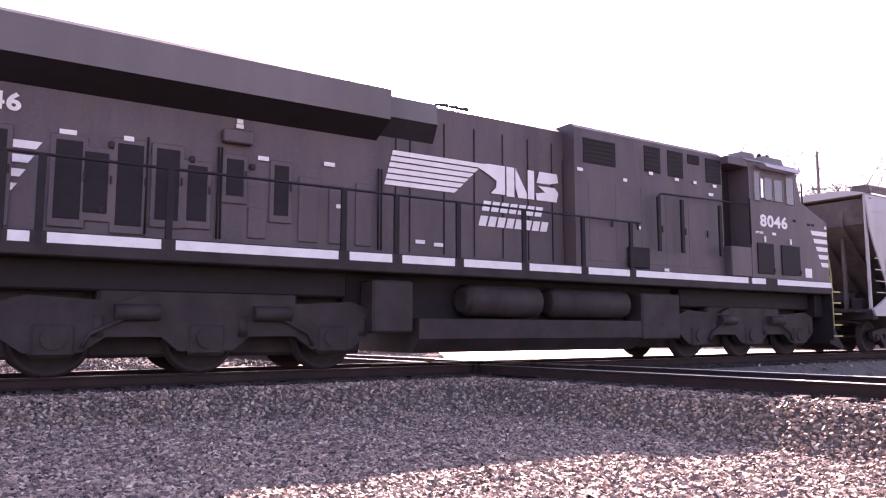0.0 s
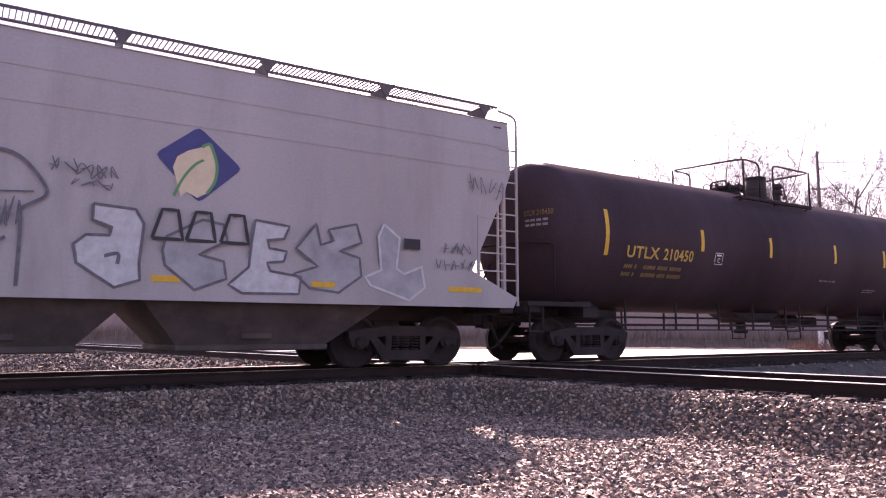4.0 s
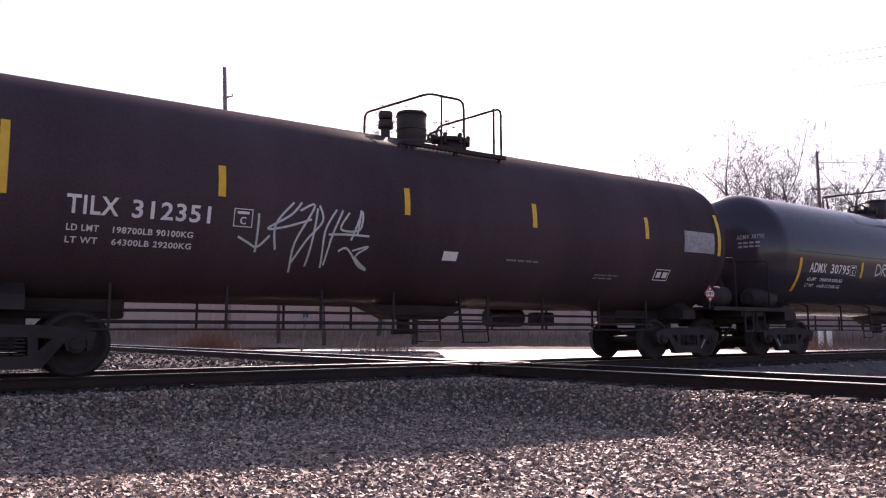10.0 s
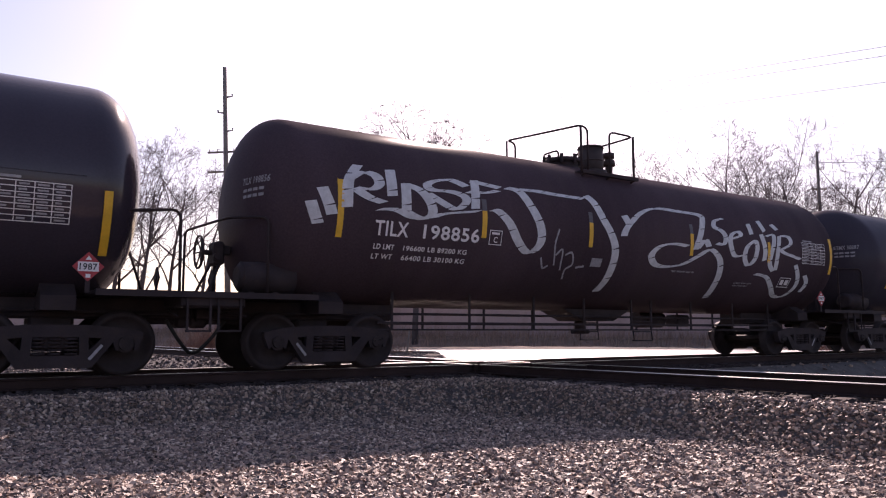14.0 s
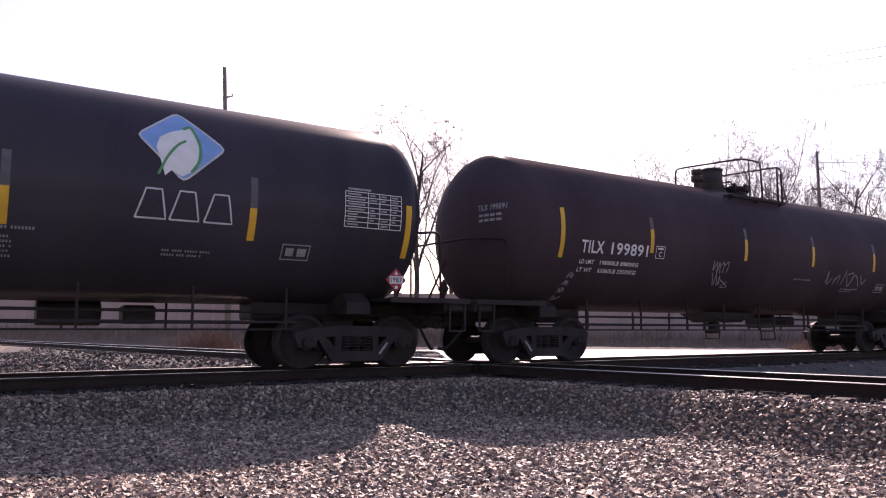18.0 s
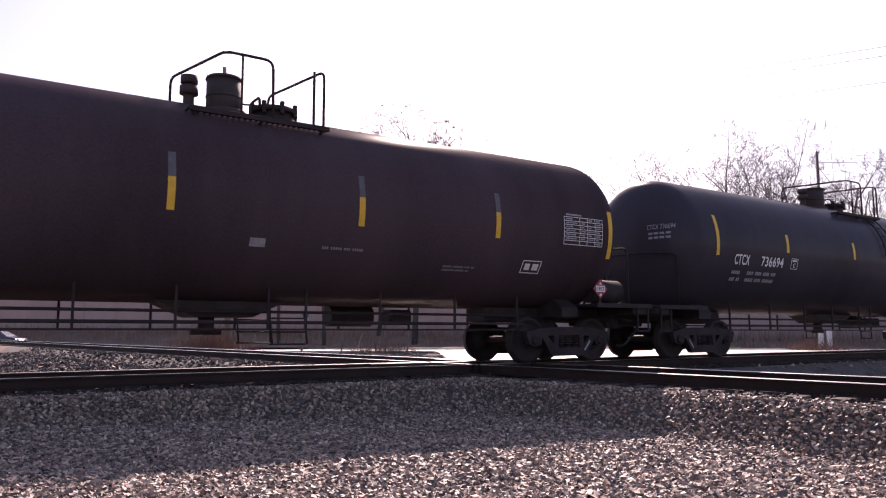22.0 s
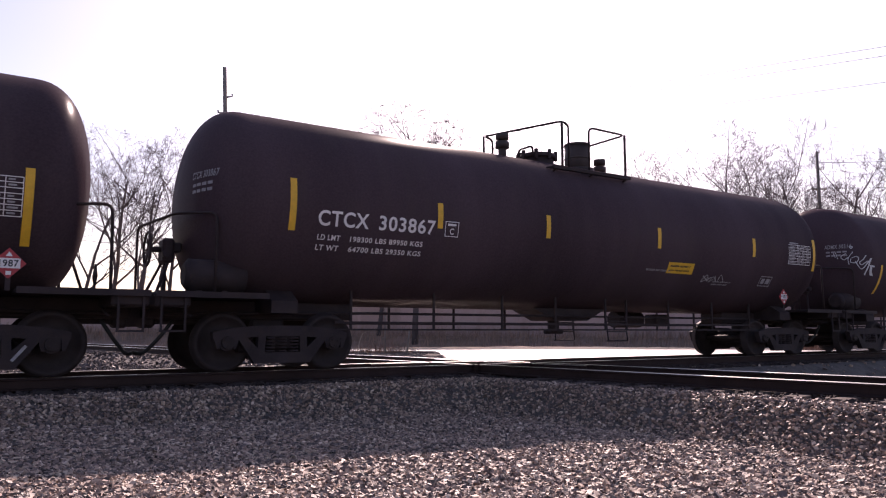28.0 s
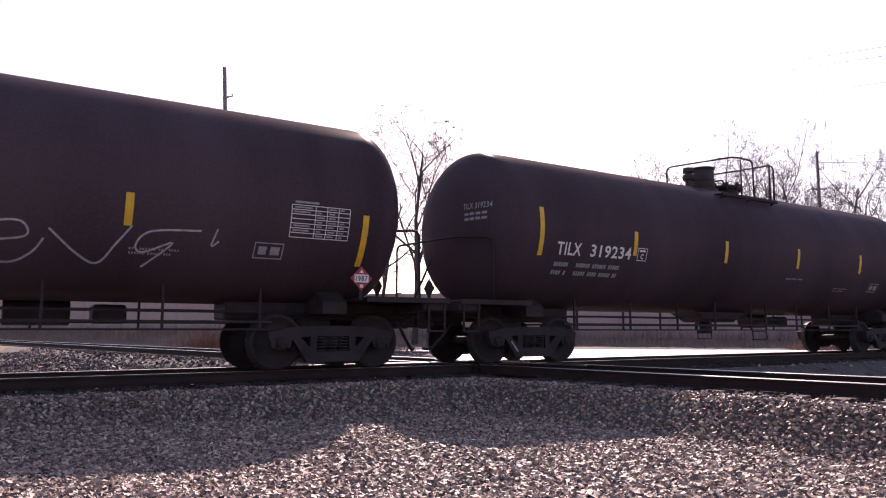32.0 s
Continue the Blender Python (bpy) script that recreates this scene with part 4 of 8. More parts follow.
def letter_car(car, mark, number, spans, z, box, colour, rng, lines=None, table=(6.15, 7.2, 2.38, 2.92), solid=False, placard=7.2):
    """The reporting mark, weights and small stencils that every tank car carries."""
    small = M_FADED
    (a0, a1), (b0, b1) = spans
    marks("lettering", [lettering(mark, a0, a1, z, z + 0.25)], LAY, colour, car, "stencilled reporting mark")
    marks("lettering", [lettering(number, b0, b1, z, z + 0.25)], LAY, colour, car, "stencilled car number")
    if lines:
        for (t0, t1), dz in zip(lines, (0.22, 0.38)):
            marks("lettering", [lettering(t0, a0 + 0.02, a0 + 0.42, z - dz, z - dz + 0.085)], LAY, M_WHITE, car)
            marks("lettering", [lettering(t1, a0 + 0.6, b1 - 0.22, z - dz, z - dz + 0.085)], LAY, M_WHITE, car)
    else:
        for dz in (0.22, 0.38):
            for q0, q1 in ((a0, a0 + 0.4), (a0 + 0.6, b1 - 0.2)):
                marks("small_print", text_rows(q0, q1, z - dz, 2, 0.08, rng), LAY, small if colour is M_WHITE else M_YFADED, car)
    x = box
    marks("class_box", frame_marks(x, x + 0.29, z - 0.01, z + 0.26, 0.014) + [lettering("C", x + 0.1, x + 0.19, z + 0.03, z + 0.14), rect(x + 0.05, x + 0.23, z + 0.18, z + 0.22)], LAY, M_WHITE, car)
    marks("head_lettering", [lettering(mark + " " + number, 0.62, 1.28, 3.0, 3.12)], lambda y, w: on_head()(-y, w), small if colour is M_WHITE else M_YFADED, car)
    marks("head_small_print", [rect(0.66 + 0.14 * i, 0.77 + 0.14 * i, w, w + 0.05) for i in range(4) for w in (2.78, 2.88)], lambda y, w: on_head()(-y, w), small, car)
    if solid:
        marks("data_panel", [rect(table[0], table[1], table[2], table[3], 4)], LAY, M_FADED, car, "pale grey record panel")
    else:
        data_table(car, *table, rng, M_WHITE)
    marks("stencil_box", frame_marks(5.38, 5.85, 1.75, 1.99, 0.018) + [rect(5.45, 5.58, 1.81, 1.93), rect(5.64, 5.79, 1.81, 1.93)], LAY, M_WHITE if rng.random() < 0.6 else small, car)
    marks("small_print", text_rows(1.2, 2.0, 1.95, 3, 0.04, rng), LAY, small, car)
    marks("small_print", text_rows(3.6, 4.3, 1.78, 3, 0.03, rng) + text_rows(3.6, 4.2, 1.72, 3, 0.03, rng), LAY, small, car)
    x = placard
    p = Geo().prism([(x - 0.2, 1.5), (x, 1.3), (x + 0.2, 1.5), (x, 1.7)], "y", -1.47, -1.455).put("placard", M_RED, car, "red diamond hazard placard")
    marks("placard_panel", [rect(-0.13, 0.13, -0.065, 0.065), rect(-0.03, 0.03, -0.15, -0.1), ([(-0.04, 0.09), (0.04, 0.09), (0.0, 0.15)], [(0, 1, 2)])], lambda u, w: (x + u, -1.474, 1.5 + w), M_WHITE, p)
    marks("placard_number", [lettering("1987", -0.11, 0.11, -0.045, 0.045)], lambda u, w: (x + u, -1.478, 1.5 + w), M_BLACKINK, p)
    Geo().box((x - 0.03, -1.455, 1.15), (x + 0.03, -1.44, 1.35)).put("placard_bracket", M_IRON, p)


def fit_strokes(strokes, x0, x1, z0, z1, width):
    """Strokes drawn in a unit square, laid into a rectangle."""
    return [stroke([(x0 + (x1 - x0) * u, z0 + (z1 - z0) * w) for u, w in s], width) for s in strokes]


# brush letters for graffiti, in a unit square
BRUSH = {
    "K": [[(0.1, 0), (0.1, 1)], [(0.9, 0.95), (0.15, 0.45), (0.9, 0)]],
    "I": [[(0.5, 0), (0.5, 0.75)], [(0.5, 0.9), (0.55, 1)]],
    "D": [[(0.1, 0), (0.12, 1), (0.8, 0.75), (0.85, 0.25), (0.1, 0)]],
    "S": [[(0.9, 0.85), (0.5, 1), (0.12, 0.78), (0.5, 0.52), (0.88, 0.25), (0.5, 0), (0.08, 0.12)]],
    "E": [[(0.9, 0.95), (0.1, 0.95), (0.12, 0.05), (0.9, 0.03)], [(0.1, 0.5), (0.7, 0.52)]],
    "F": [[(0.1, 0), (0.1, 0.95), (0.9, 0.98)], [(0.1, 0.5), (0.7, 0.52)]],
    "A": [[(0.0, 0), (0.5, 1), (1, 0)], [(0.2, 0.4), (0.85, 0.42)]],
    "R": [[(0.1, 0), (0.1, 1), (0.8, 0.8), (0.15, 0.5), (0.9, 0)]],
    "M": [[(0, 0), (0.15, 1), (0.5, 0.3), (0.85, 1), (1, 0)]],
    "N": [[(0.05, 0), (0.1, 1), (0.85, 0.05), (0.95, 1)]],
    "O": [[(0.5, 1), (0.05, 0.6), (0.2, 0.05), (0.8, 0.1), (0.95, 0.65), (0.5, 1)]],
    "V": [[(0.0, 0.9), (0.4, 0), (1, 1)]],
    "Z": [[(0.05, 0.95), (0.95, 0.95), (0.1, 0.05), (1, 0.1)]],
    "L": [[(0.15, 1), (0.1, 0.05), (0.9, 0)]],
    "U": [[(0.05, 1), (0.1, 0.15), (0.6, 0), (0.95, 1)]],
    "Y": [[(0, 1), (0.45, 0.5), (0.95, 1)], [(0.45, 0.5), (0.3, 0)]],
    "C": [[(0.95, 0.9), (0.3, 0.95), (0.05, 0.4), (0.5, 0), (0.95, 0.15)]],
    "J": [[(0.3, 1), (0.9, 1)], [(0.65, 1), (0.6, 0.1), (0.1, 0.15)]],
    "T": [[(0, 0.98), (1, 0.95)], [(0.5, 0.95), (0.45, 0)]],
    "B": [[(0.1, 0), (0.1, 1), (0.75, 0.8), (0.15, 0.52), (0.85, 0.25), (0.1, 0)]],
    "H": [[(0.1, 0), (0.1, 1)], [(0.85, 0), (0.9, 1)], [(0.1, 0.5), (0.88, 0.52)]],
    "P": [[(0.1, 0), (0.12, 1), (0.85, 0.8), (0.15, 0.5)]],
    "G": [[(0.9, 0.9), (0.3, 1), (0.05, 0.4), (0.5, 0), (0.9, 0.2), (0.9, 0.45), (0.5, 0.45)]],
}


def tag(word, x0, x1, z0, z1, width, rng, slope=0.0):
    out, n = [], len(word)
    w = (x1 - x0) / n
    for i, ch in enumerate(word):
        if ch in BRUSH:
            dz = slope * i + rng.uniform(-0.08, 0.08) * (z1 - z0)
            for s in BRUSH[ch]:
                out.append(stroke([(x0 + w * (i + 0.04 + 0.9 * u) + 0.15 * w * v, z0 + dz + (z1 - z0) * v) for u, v in s], width * rng.uniform(0.85, 1.15)))
    return out


def scrawl(n, x0, x1, z0, z1, width, rng, slope=0.0):
    """Unreadable loops and hooks, n of them in a row."""
    out, w = [], (x1 - x0) / n
    for i in range(n):
        dz, up = slope * i, rng.random() < 0.5
        pts = []
        for k in range(rng.randint(3, 5)):
            v = rng.uniform(0.7, 1.05) if up else rng.uniform(-0.05, 0.3)
            pts.append((x0 + w * (i + rng.uniform(-0.1, 1.15)), z0 + dz + (z1 - z0) * v))
            up = not up
        out.append(stroke(pts, width * rng.uniform(0.8, 1.15)))
        if rng.random() < 0.5:
            u = x0 + w * (i + rng.uniform(0.1, 0.6))
            out.append(stroke([(u, z0 + dz + (z1 - z0) * 0.5), (u + 0.5 * w, z0 + dz + (z1 - z0) * rng.uniform(0.4, 0.7))], width * 0.8))
    return out


def leaf_emblem(parent, lay, x, z, w, tile, leafm, veinm, blockm, edge=None, block_lift=0.008):
    """A tilted square with a leaf lying over its near corner, and three plain blocks under it."""
    put = lambda u, v: (x + w * u, z + w * v)
    corner = [(-0.5, 0.06), (-0.02, 0.44), (0.5, 0.0), (0.0, -0.46)]
    sq = []
    for (a, b), (c, d), (e, f) in zip(corner[-1:] + corner[:-1], corner, corner[1:] + corner[:1]):
        for k in (0.0, 0.5, 1.0):
            t = 0.1
            p, q = (c + (a - c) * t, d + (b - d) * t), (c + (e - c) * t, d + (f - d) * t)
            sq.append(put((p[0] * (1 - k) + q[0] * k) * 0.5 + (c if k == 0.5 else p[0] if k == 0 else q[0]) * 0.5, (p[1] * (1 - k) + q[1] * k) * 0.5 + (d if k == 0.5 else p[1] if k == 0 else q[1]) * 0.5))
    em = marks("emblem", [banded(sq)], lay(0.008), tile, parent, "tilted square emblem with a pale leaf")
    if edge:
        marks("emblem_edge", [stroke(sq + [sq[0]], 0.03, False)], lay(0.011), edge, em)
    leaf = [(-0.28, -0.44), (-0.33, -0.25), (-0.39, -0.05), (-0.34, 0.1), (-0.2, 0.2), (-0.02, 0.27), (0.08, 0.32), (0.15, 0.18), (0.19, 0.0), (0.16, -0.2), (0.06, -0.36), (-0.06, -0.43), (-0.2, -0.36)]
    leaf = [put(0.86 * u + 0.035, 0.86 * v - 0.03) for u, v in leaf]
    lf = marks("leaf", [banded(leaf)], lay(0.013), leafm, em, "pale leaf shape")
    marks("leaf_vein", [stroke([put(-0.28, -0.4), put(-0.18, -0.18), put(-0.06, -0.02), put(0.04, 0.05)], 0.03 * w), stroke([leaf[i] for i in (5, 6, 7, 8, 9, 10)], 0.035 * w)], lay(0.018), veinm, lf)
    for a in (-0.5, -0.13, 0.26):
        blk = [put(a + 0.0, -0.9), put(a + 0.33, -0.9), put(a + 0.27, -0.57), put(a + 0.1, -0.57)]
        marks("emblem_block", [stroke(blk + [blk[0]], 0.025 if edge else 0.05, False)], lay(block_lift), blockm, parent, "plain outlined block under the emblem")


rng = random.Random(21)
base = {k: tank_car(M_TANK, k) for k in "ABCDE"}


def gear_of(car):
    """The wheelsets of a car with their places in the truck."""
    return [o for o in car.children_recursive if o.name.split(".")[0] == "wheelset"]


# the middle of each tank car at 0 s, and the order of its top fittings
CARS = {3: (49.12, "D"), 4: (67.17, "D"), 5: (85.05, "A"), 6: (102.91, "B"), 7: (120.76, "B"), 8: (138.51, "B"), 9: (156.57, "A"), 10: (174.4, "A"),
        11: (192.55, "A"), 12: (210.62, "B"), 13: (228.59, "C"), 14: (246.71, "E"), 15: (264.86, "A"), 16: (282.95, "A")}
LABEL = {3: "black tank car with yellow stencilled lettering", 4: "black tank car with yellow lettering beside the grey hopper's train",
         5: "black tank car with a white scrawled tag", 6: "glossy blue-black tank car with two small white tags",
         7: "black tank car covered in large white graffiti", 8: "black tank car with a pale blue square emblem",
         9: "black tank car with white lettering and chalk tags", 10: "plain black tank car with white lettering",
         11: "dusty dark green-grey tank car with white lettering", 12: "black tank car with leaf emblem and white graffiti",
         13: "black tank car with a small yellow notice", 14: "black tank car with long thin white graffiti",
         15: "black tank car with white lettering near the train's end", 16: "black tank car at the end of the train"}
LABEL[4] = "black tank car with yellow lettering and a white table"
TRAIN, used = {}, set()
for n, (x0, style) in CARS.items():
    if style not in used:
        used.add(style)
        TRAIN[n] = base[style]
        TRAIN[n].location = (x0, 0, 0)
for n, (x0, style) in CARS.items():
    if n not in TRAIN:
        TRAIN[n] = copy_thing(base[style], pose(x0, 0, 0))
    tagged(TRAIN[n], LABEL[n], "tank car", "tank cars of the train")
for n, m in ((6, M_TANK2), (11, M_TANK3), (8, M_TANK3)):
    tank = [o for o in TRAIN[n].children if o.name.split(".")[0] == "tank"][0]
    tank.data = tank.data.copy()
    tank.data.materials[0] = m

letter_car(TRAIN[3], "UTLX", "210450", ((-6.28, -5.27), (-5.12, -4.13)), 2.19, -3.35, M_YTEXT, rng, table=(6.12, 7.23, 2.16, 2.66))
side_bars(TRAIN[3], -6.9, (-3.83, -1.18, 1.77, 4.38), 7.48, (2.2, 3.16), (2.45, 2.94))
letter_car(TRAIN[4], "UTLX", "211882", ((-6.42, -5.47), (-5.24, -4.3)), 2.2, -3.66, M_YTEXT, rng, table=(5.95, 7.05, 2.18, 2.68))
side_bars(TRAIN[4], -7.15, (-4.04, -1.37, 1.47, 4.12), 7.28, (2.22, 3.17), (2.5, 2.96))
letter_car(TRAIN[5], "TILX", "312351", ((-6.3, -5.65), (-5.48, -4.4)), 2.2, -4.06, M_WHITE, rng, (("LD LMT", "198700LB 90100KG"), ("LT WT", "64300LB 29200KG")), (6.16, 7.22, 2.41, 2.89), True)
side_bars(TRAIN[5], -7.05, (-4.26, -1.08, 1.77, 4.93), 7.4, (2.38, 3.36), (2.61, 3.08))
letter_car(TRAIN[6], "ADMX", "30795", ((-6.62, -5.84), (-5.62, -4.7)), 2.18, -4.65, M_WHITE, rng, (("LD LMT", "198400 LB 90000 KG"), ("LT WT", "64600 LB 29300 KG")), (5.85, 6.93, 2.05, 2.56))
side_bars(TRAIN[6], -7.08, (-4.05, -0.91, 1.32, 4.42), 7.39, (1.67, 2.53), (2.11, 2.55))
letter_car(TRAIN[7], "TILX", "198856", ((-6.35, -5.7), (-5.4, -4.2)), 2.23, -3.97, M_WHITE, rng, (("LD LMT", "196600 LB 89200 KG"), ("LT WT", "66400 LB 30100 KG")))
side_bars(TRAIN[7], -7.0, (-4.1, -1.4, 1.75, 4.7), 7.5, (2.15, 3.1), (2.33, 2.83))
letter_car(TRAIN[8], "ADMX", "30887", ((-6.45, -5.7), (-5.55, -4.65)), 2.19, -4.4, M_WHITE, rng, table=(6.37, 7.42, 2.33, 2.91), placard=7.42)
side_bars(TRAIN[8], -7.0, (-4.3, -1.6, 1.6, 4.85), 7.57, (1.88, 2.77), (2.0, 2.48))
letter_car(TRAIN[9], "TILX", "199891", ((-6.41, -5.78), (-5.56, -4.45)), 2.22, -4.2, M_WHITE, rng, (("LD LMT", "198000LB 89800KG"), ("LT WT", "65060LB 29500KG")), (6.3, 7.35, 2.42, 2.95))
side_bars(TRAIN[9], -6.94, (-4.34, -1.0, 1.9, 5.0), 7.52, (2.09, 3.08), (2.32, 2.83))
letter_car(TRAIN[10], "TILX", "198892", ((-6.15, -5.52), (-5.27, -4.1)), 2.23, -3.82, M_WHITE, rng, (("LD LMT", "196200 LB 89000 KG"), ("LT WT", "66800 LB 30300 KG")), (6.3, 7.35, 2.35, 2.9), placard=7.42)
side_bars(TRAIN[10], -6.89, (-4.0, -1.21, 1.83, 4.66), 7.58, (2.12, 3.1), (2.35, 2.83))
letter_car(TRAIN[11], "CTCX", "736694", ((-6.36, -5.77), (-5.29, -4.37)), 2.22, -4.03, M_WHITE, rng, table=(6.2, 7.15, 2.4, 2.88))
side_bars(TRAIN[11], -7.02, (-4.2, -1.0, 1.79, 4.98), 7.49, (2.4, 3.36), (2.61, 3.08))
letter_car(TRAIN[12], "TILX", "197814", ((-6.45, -5.8), (-5.6, -4.52)), 2.17, -4.24, M_WHITE, rng, table=(6.3, 7.3, 2.1, 2.6))
side_bars(TRAIN[12], -7.0, (-4.33, -1.5, 1.88, 4.31), 7.37, (1.74, 2.73), (2.02, 2.46))
letter_car(TRAIN[13], "CTCX", "303867", ((-6.57, -5.66), (-5.47, -4.35)), 2.31, -4.15, M_WHITE, rng, placard=6.3, lines=(("LD LMT", "198300 LBS 89950 KGS"), ("LT WT", "64700 LBS 29350 KGS")), table=(6.36, 7.32, 2.34, 2.83))
side_bars(TRAIN[13], -7.0, (-4.26, -1.74, 1.47, 4.89), 7.5, (2.2, 3.02), (2.43, 2.88))
letter_car(TRAIN[14], "ADMX", "30314", ((-6.31, -5.48), (-5.34, -4.48)), 2.27, -4.36, M_WHITE, rng, table=(5.9, 6.9, 2.1, 2.6))
side_bars(TRAIN[14], -7.1, (-4.44, -2.15, 0.9, 3.54), 7.2, (1.71, 2.53), (2.09, 2.54))
letter_car(TRAIN[15], "TILX", "319234", ((-6.7, -6.05), (-5.79, -4.61)), 2.14, -4.41, M_WHITE, rng)
side_bars(TRAIN[15], -7.13, (-4.5, -1.4, 1.57, 4.6), 7.5, (2.1, 3.04), (2.23, 2.74))
letter_car(TRAIN[16], "TILX", "198110", ((-6.41, -5.78), (-5.56, -4.45)), 2.22, -4.2, M_WHITE, rng)
side_bars(TRAIN[16], -7.0, (-4.3, -1.4, 1.7, 4.7), 7.5, (2.1, 3.04), (2.3, 2.8))


def graffiti(n, shapes, material=M_GREYINK, label="white spray-painted graffiti"):
    for shape in shapes:
        marks("graffiti_stroke", [shape], LAY, material, TRAIN[n], label)


graffiti(7, [chisel(s, 0.17) for s in ([(-7.53, 2.69), (-7.46, 2.51), (-7.38, 2.34)], [(-7.33, 2.93), (-7.22, 2.69), (-7.15, 2.5)], [(-6.89, 2.64), (-6.85, 3.09), (-6.64, 3.4)], [(-6.81, 3.14), (-6.57, 3.28), (-6.33, 3.24), (-6.28, 3.09), (-6.45, 2.98), (-6.74, 2.98)], [(-6.7, 2.95), (-6.48, 2.84), (-6.21, 2.78)], [(-6.03, 3.39), (-6.04, 2.91)])])
graffiti(7, [chisel(s, 0.16) for s in ([(-5.76, 3.17), (-5.77, 2.68)], [(-5.74, 3.15), (-5.45, 3.06), (-5.26, 2.83), (-5.26, 2.65), (-5.47, 2.57), (-5.77, 2.66)], [(-4.46, 3.26), (-4.78, 3.35), (-5.15, 3.28), (-5.31, 3.19), (-5.21, 3.11), (-4.81, 3.12), (-4.54, 3.06), (-4.51, 2.95), (-4.74, 2.8), (-5.06, 2.91), (-5.32, 3.03)], [(-6.3, 2.66), (-5.96, 2.68), (-5.62, 2.58), (-5.28, 2.61), (-5.02, 2.69), (-4.65, 2.75), (-4.23, 2.81)], [(-4.24, 3.41), (-4.31, 2.85)], [(-4.3, 3.38), (-3.96, 3.35), (-3.66, 3.32)], [(-4.44, 3.16), (-4.05, 3.18), (-3.73, 3.26)])])
graffiti(7, [chisel(s, 0.17) for s in ([(-3.51, 3.34), (-3.2, 3.3), (-2.97, 3.02), (-2.77, 2.68), (-2.72, 2.38), (-2.85, 2.18), (-3.05, 2.14), (-3.3, 2.34), (-3.53, 2.66), (-3.78, 2.85), (-3.93, 2.86)], [(-3.24, 3.34), (-2.76, 3.36), (-2.26, 3.34), (-1.5, 3.33)], [(-1.4, 3.41), (-1.22, 3.26), (-1.04, 2.93), (-0.84, 2.65), (-0.68, 2.33), (-0.66, 1.96), (-0.69, 1.68), (-0.77, 1.47)])])
graffiti(7, [chisel(s, 0.17) for s in ([(-0.46, 2.62), (-0.33, 2.83), (0.14, 3.17), (0.69, 3.33), (1.42, 3.33), (2.18, 3.3), (2.18, 3.09), (1.96, 2.64), (1.89, 2.48)], [(-0.4, 3.07), (-0.29, 2.9)], [(1.6, 2.54), (1.12, 2.56), (0.7, 2.48), (0.45, 2.29), (0.58, 2.1), (0.96, 2.05), (1.51, 2.13), (1.98, 2.33), (2.42, 2.51), (2.77, 2.32), (2.9, 2.01), (2.92, 1.64), (2.93, 1.43)], [(1.95, 2.51), (2.22, 2.72), (2.35, 2.57)])])
graffiti(7, [chisel(s, 0.14) for s in ([(3.02, 3.3), (2.68, 3.21), (2.6, 3.06), (2.86, 2.98), (2.98, 2.83), (2.89, 2.66), (2.64, 2.67)], [(3.15, 2.8), (3.57, 2.92), (3.48, 3.01), (3.22, 2.91), (3.15, 2.71), (3.32, 2.42), (3.67, 2.45)], [(4.16, 2.85), (3.81, 2.66), (3.72, 2.4), (3.89, 2.22), (4.12, 2.37), (4.21, 2.67), (4.15, 2.83)], [(3.97, 3.24), (4.02, 2.98)], [(4.44, 3.36), (4.59, 3.08)], [(4.41, 3.01), (4.53, 2.66), (4.51, 2.35)], [(4.61, 2.97), (4.95, 3.0), (4.75, 2.36), (4.97, 2.12)], [(4.97, 3.31), (5.15, 3.18)])])
graffiti(7, [chisel(s, 0.13) for s in ([(5.19, 3.02), (5.06, 2.59), (5.04, 2.15)], [(5.19, 3.02), (5.57, 3.03), (5.63, 2.84), (5.22, 2.65), (5.76, 2.53), (6.06, 2.48)], [(4.28, 2.03), (4.76, 1.98), (5.12, 1.77), (5.48, 1.55), (5.9, 1.53), (6.17, 1.75), (6.12, 2.02), (5.88, 2.32)], [(6.4, 2.08), (6.6, 1.88), (6.53, 1.66)])])
graffiti(7, [stroke(s, 0.04) for s in ([(-2.27, 2.63), (-2.35, 2.32), (-2.27, 1.93)], [(-2.29, 2.12), (-2.14, 2.24), (-2.1, 1.98), (-2.07, 1.84)], [(-2.04, 2.14), (-1.87, 2.19), (-1.79, 1.97), (-1.94, 1.86), (-1.91, 1.68)], [(-2.65, 2.06), (-2.54, 1.87), (-2.42, 1.92)], [(-1.68, 1.91), (-1.45, 1.95)])], M_FADED, "faint grey scrawl under the graffiti")
